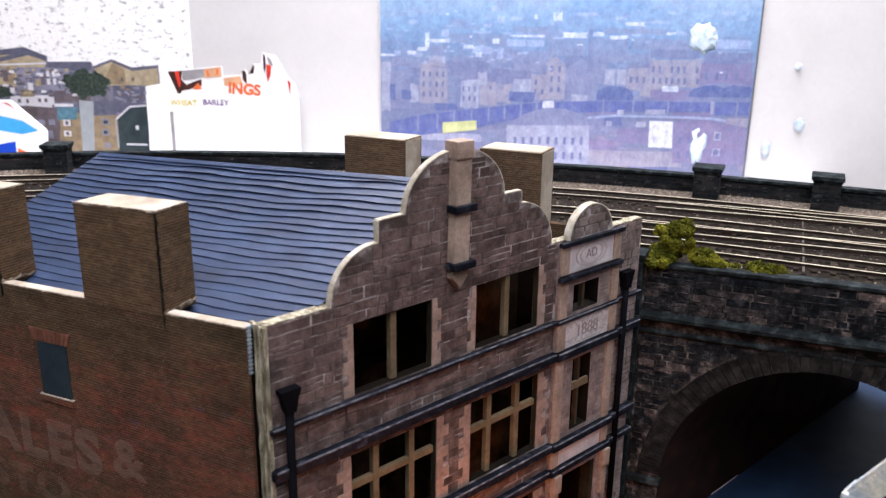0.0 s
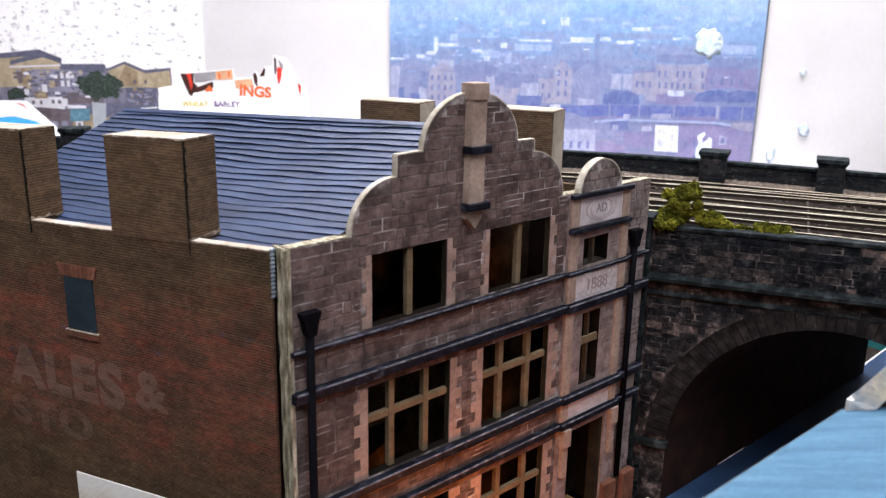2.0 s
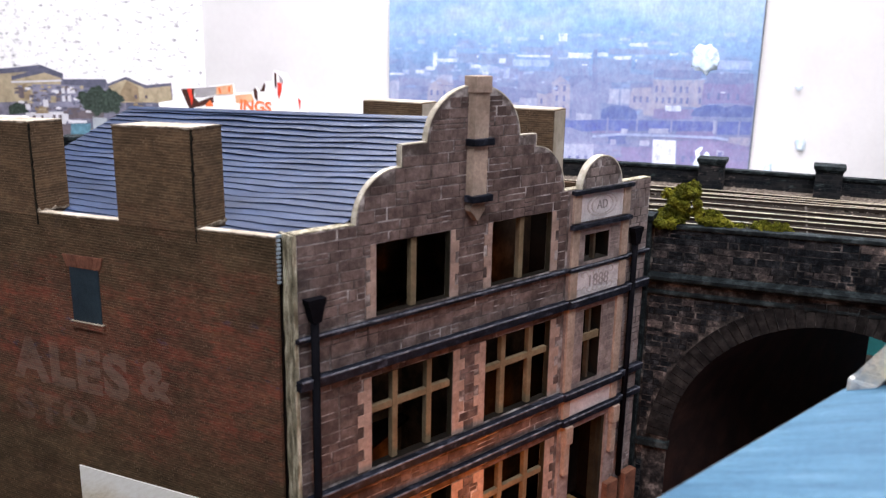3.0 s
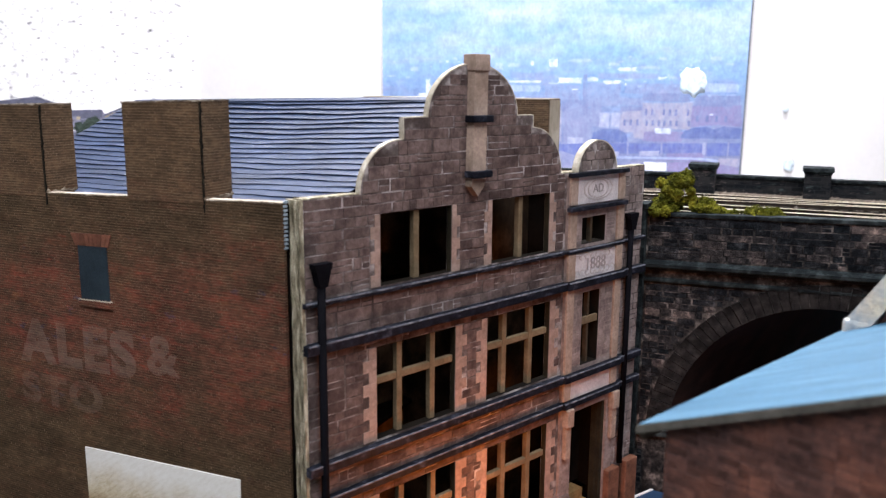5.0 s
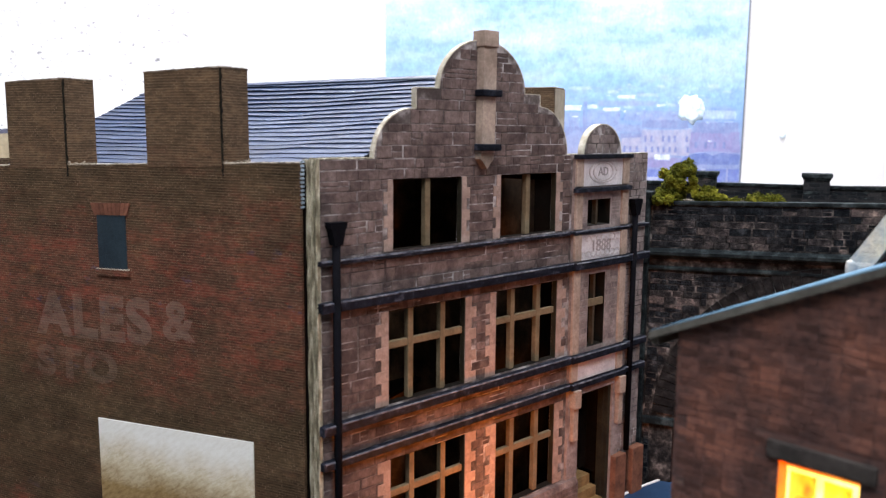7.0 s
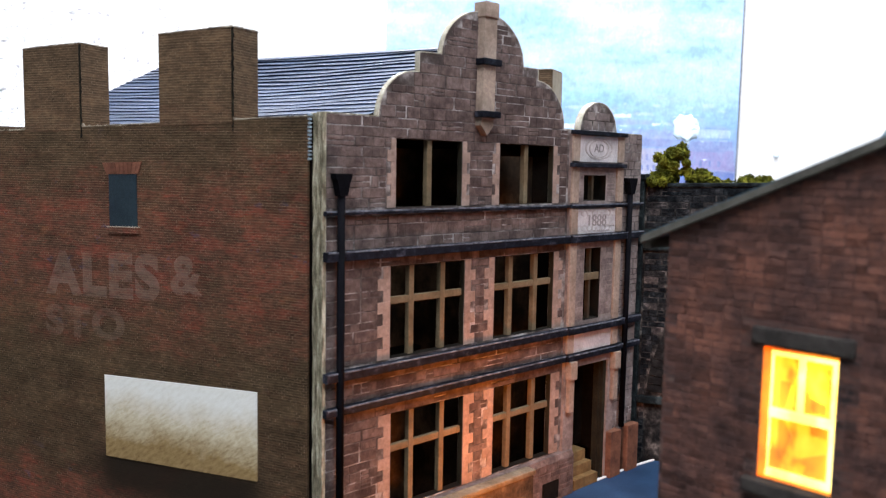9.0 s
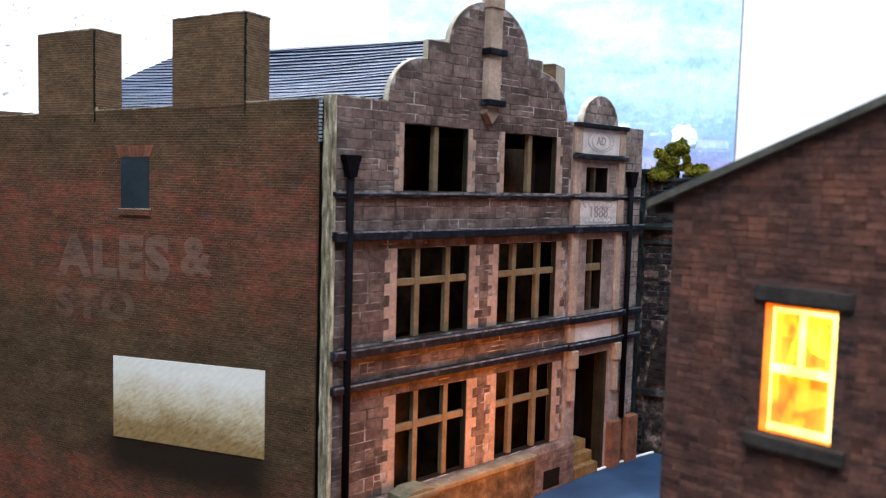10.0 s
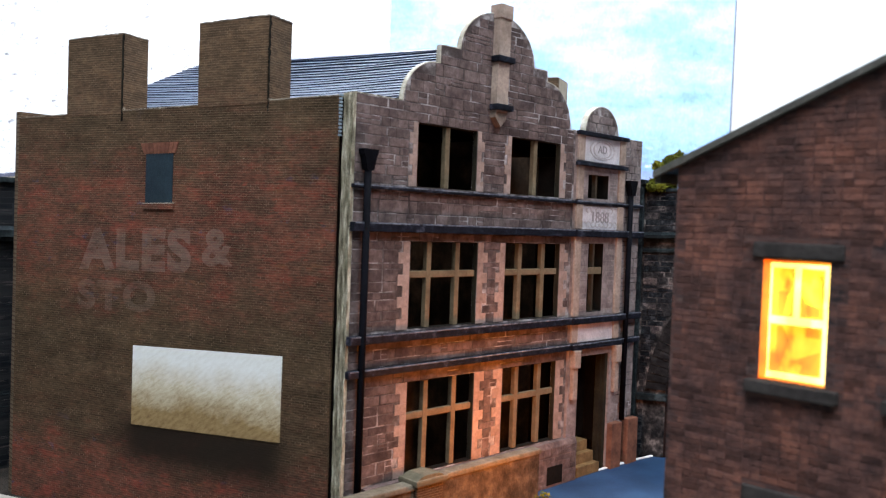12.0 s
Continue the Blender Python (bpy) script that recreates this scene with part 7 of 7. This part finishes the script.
printed("stripe", [(-66.8, 13.1), (-65.8, 13.0), (-63.9, 11.9)], T_RED, bag, 1, BOXM, "red patch")


# ---- foliage ----
def bush(centre_list, count, seed, label):
    r2 = random.Random(seed)
    bm = bmesh.new()
    for c, rad, share in centre_list:
        clumps = []
        for k in range(int(8 + 34 * share)):
            d = Vector((r2.gauss(0, 1), r2.gauss(0, 1), r2.gauss(0, 1))).normalized()
            clumps.append((Vector(c) + Vector((d.x * rad[0], d.y * rad[1], d.z * rad[2])) * r2.uniform(0.35, 1.02), r2.uniform(0.2, 0.4)))
        for k in range(int(count * share)):
            cc, cr = r2.choice(clumps)
            p = cc + Vector((r2.gauss(0, 1), r2.gauss(0, 1), r2.gauss(0, 1))).normalized() * cr * r2.uniform(0.55, 1.0)
            s = r2.uniform(0.05, 0.125)
            q = [p + Vector((r2.uniform(-1, 1), r2.uniform(-1, 1), r2.uniform(-1, 1))).normalized() * s for _ in range(4)]
            v = [bm.verts.new(x) for x in q]
            for tri in ((0, 1, 2), (0, 2, 3), (0, 3, 1), (1, 3, 2)):
                bm.faces.new([v[t] for t in tri])
    me = bpy.data.meshes.new("foliage")
    bm.transform(Matrix.Scale(U, 4))
    base = Vector(centre_list[0][0])
    th = thing("bush", (base.x, base.y, 16.9), label, "bush", group="bushes on the parapet")
    bm.transform(WORLD[th].inverted())
    bm.to_mesh(me)
    bm.free()
    me.materials.append(M_LEAF)
    ob = new("foliage", me)
    ob.parent = th
    WORLD[ob] = WORLD[th]
    # twigs
    bm = bmesh.new()
    for c, rad, share in centre_list:
        for k in range(4):
            a = r2.uniform(0, 6.28)
            tip = Vector(c) + Vector((math.cos(a) * rad[0] * 0.6, math.sin(a) * rad[1] * 0.6, rad[2] * 0.5))
            root = Vector((c[0], c[1], c[2] - rad[2]))
            dv = tip - root
            r = bmesh.ops.create_cone(bm, cap_ends=True, segments=5, radius1=0.06, radius2=0.02, depth=dv.length)
            bmesh.ops.transform(bm, matrix=Matrix.Translation((root + tip) / 2) @ dv.to_track_quat("Z", "Y").to_matrix().to_4x4(), verts=r["verts"])
    part("stem", bm, M_SLEEPER, th)


def on_par(s, d, z):
    p = VO + VT * (s - 0.75) - W * (d + 0.4)
    return (p.x, p.y, z + 0.03 * s)


bush([(on_par(-1.7, 0.5, 17.8), (0.9, 1.0, 0.75), 0.3), (on_par(-0.8, 0.6, 18.3), (0.9, 0.95, 1.05), 0.34), (on_par(0.4, 0.5, 17.8), (0.75, 0.8, 0.6), 0.2), (on_par(1.3, 0.4, 17.45), (0.5, 0.6, 0.35), 0.1), (on_par(-1.2, 0.6, 18.9), (0.75, 0.6, 0.55), 0.16), (on_par(-0.4, 0.6, 19.2), (0.45, 0.5, 0.4), 0.1), (on_par(-1.3, 0.3, 17.5), (1.2, 0.8, 0.4), 0.2)], 19000, 3, "yellow-green foam bush growing over the parapet")
bush([(on_par(3.6, 0.5, 17.3), (0.5, 0.75, 0.32), 0.6), (on_par(4.5, 0.5, 17.3), (0.5, 0.7, 0.34), 0.4), (on_par(2.3, 0.5, 17.2), (0.3, 0.5, 0.2), 0.15)], 3600, 8, "low yellow-green foam tuft on the parapet")
bush([((24.3, 21.75, -0.6), (0.8, 0.2, 0.45), 0.6), ((25.1, 21.7, -0.5), (0.5, 0.2, 0.5), 0.4)], 500, 9, "small yellow weeds at the foot of the low wall")

# ---- loose ballast ----
rnd = random.Random(77)
bm = bmesh.new()
verts, faces = [], []
edge = [p for p in offset_line(FARW, 0.9)]
for k in range(6200):
    t = rnd.uniform(0.02, 0.9)
    p = along(FARW, t)
    q = along(edge, t)
    nrm = (q - p).normalized()
    off = abs(rnd.gauss(0, 0.9)) + 0.15 if k < 3200 else rnd.uniform(1, 20)
    c = Vector((p.x + nrm.x * off, p.y + nrm.y * off, 15.1 + max(0, 0.36 - 0.24 * off)))
    s = rnd.uniform(0.06, 0.15)
    i0 = len(verts)
    for d in ((1, 0, 0), (-1, 0, 0), (0, 1, 0), (0, -1, 0), (0, 0, 1), (0, 0, -1)):
        verts.append(tuple((c + Vector([x * s * rnd.uniform(0.6, 1.2) for x in d])) * U))
    for a, b_, c_ in ((0, 2, 4), (2, 1, 4), (1, 3, 4), (3, 0, 4), (2, 0, 5), (1, 2, 5), (3, 1, 5), (0, 3, 5)):
        faces.append((i0 + a, i0 + b_, i0 + c_))
bm.free()
me = bpy.data.meshes.new("loose_ballast")
me.from_pydata(verts, [], faces)
me.materials.append(M_STONECHIP)
tagged(new("loose_ballast", me), "loose grey-brown ballast chippings along the wall", "ballast", kind="stuff")

bm = bmesh.new()
sweep(bm, FARW, [(0.0, 15.42), (0.5, 15.34), (1.0, 15.18), (1.5, 15.06), (0.0, 15.06)])
tagged(part("ballast_shoulder", bm, mottled("pale_ballast_heap", [(0.05, 0.04, 0.03), (0.12, 0.098, 0.078), (0.28, 0.24, 0.2)], 5.0, 10, 0.95, 1.0)), "heaped ballast against the far wall", "ballast", kind="structure")

# insulated joint across the rails
M_JOINTBAR = mottled("dull_grey_joint_bar", [(0.025, 0.021, 0.018), (0.06, 0.05, 0.043), (0.12, 0.103, 0.09)], 1.6, 8, 0.9, 0.4)
jt = thing("rail_joint", (55, 24, 15.1), "dull grey raised joint strip across the rails", "joint strip")
part("strip", boxes(((0.0, -0.07, 15.2), (14.1, 0.07, 15.36)), m=frame_of((48.56, 19.64, 0), Vector((0.91, 0.415, 0)), Vector((-0.415, 0.91, 0)), Z)), M_JOINTBAR, jt)

# pale kerb pieces on the ground in front
kb = thing("pale_kerb", (8, 22, -1.6), "pale curved kerb beside the brick wall", "kerb")
bm = bmesh.new()
ln = smooth_line([(2.0, 45.5), (4.2, 42.0), (8.5, 31.5), (11.4, 23.4)], 1.0)
sweep(bm, offset_line(ln, -0.9), [(-0.5, -1.6), (0.5, -1.6), (0.5, -1.1), (0.35, -1.0), (-0.35, -1.0), (-0.5, -1.1)])
part("kerb_stone", bm, M_PAVE, kb)
# teal board beyond the arch
bd = tagged(part("teal_board", boxes(((79, 18, -6), (80, 27, 6))), flat("teal_paint", (0.05, 0.32, 0.32), 0.5, 0.1)), "teal painted board beyond the arch", "board", kind="structure")
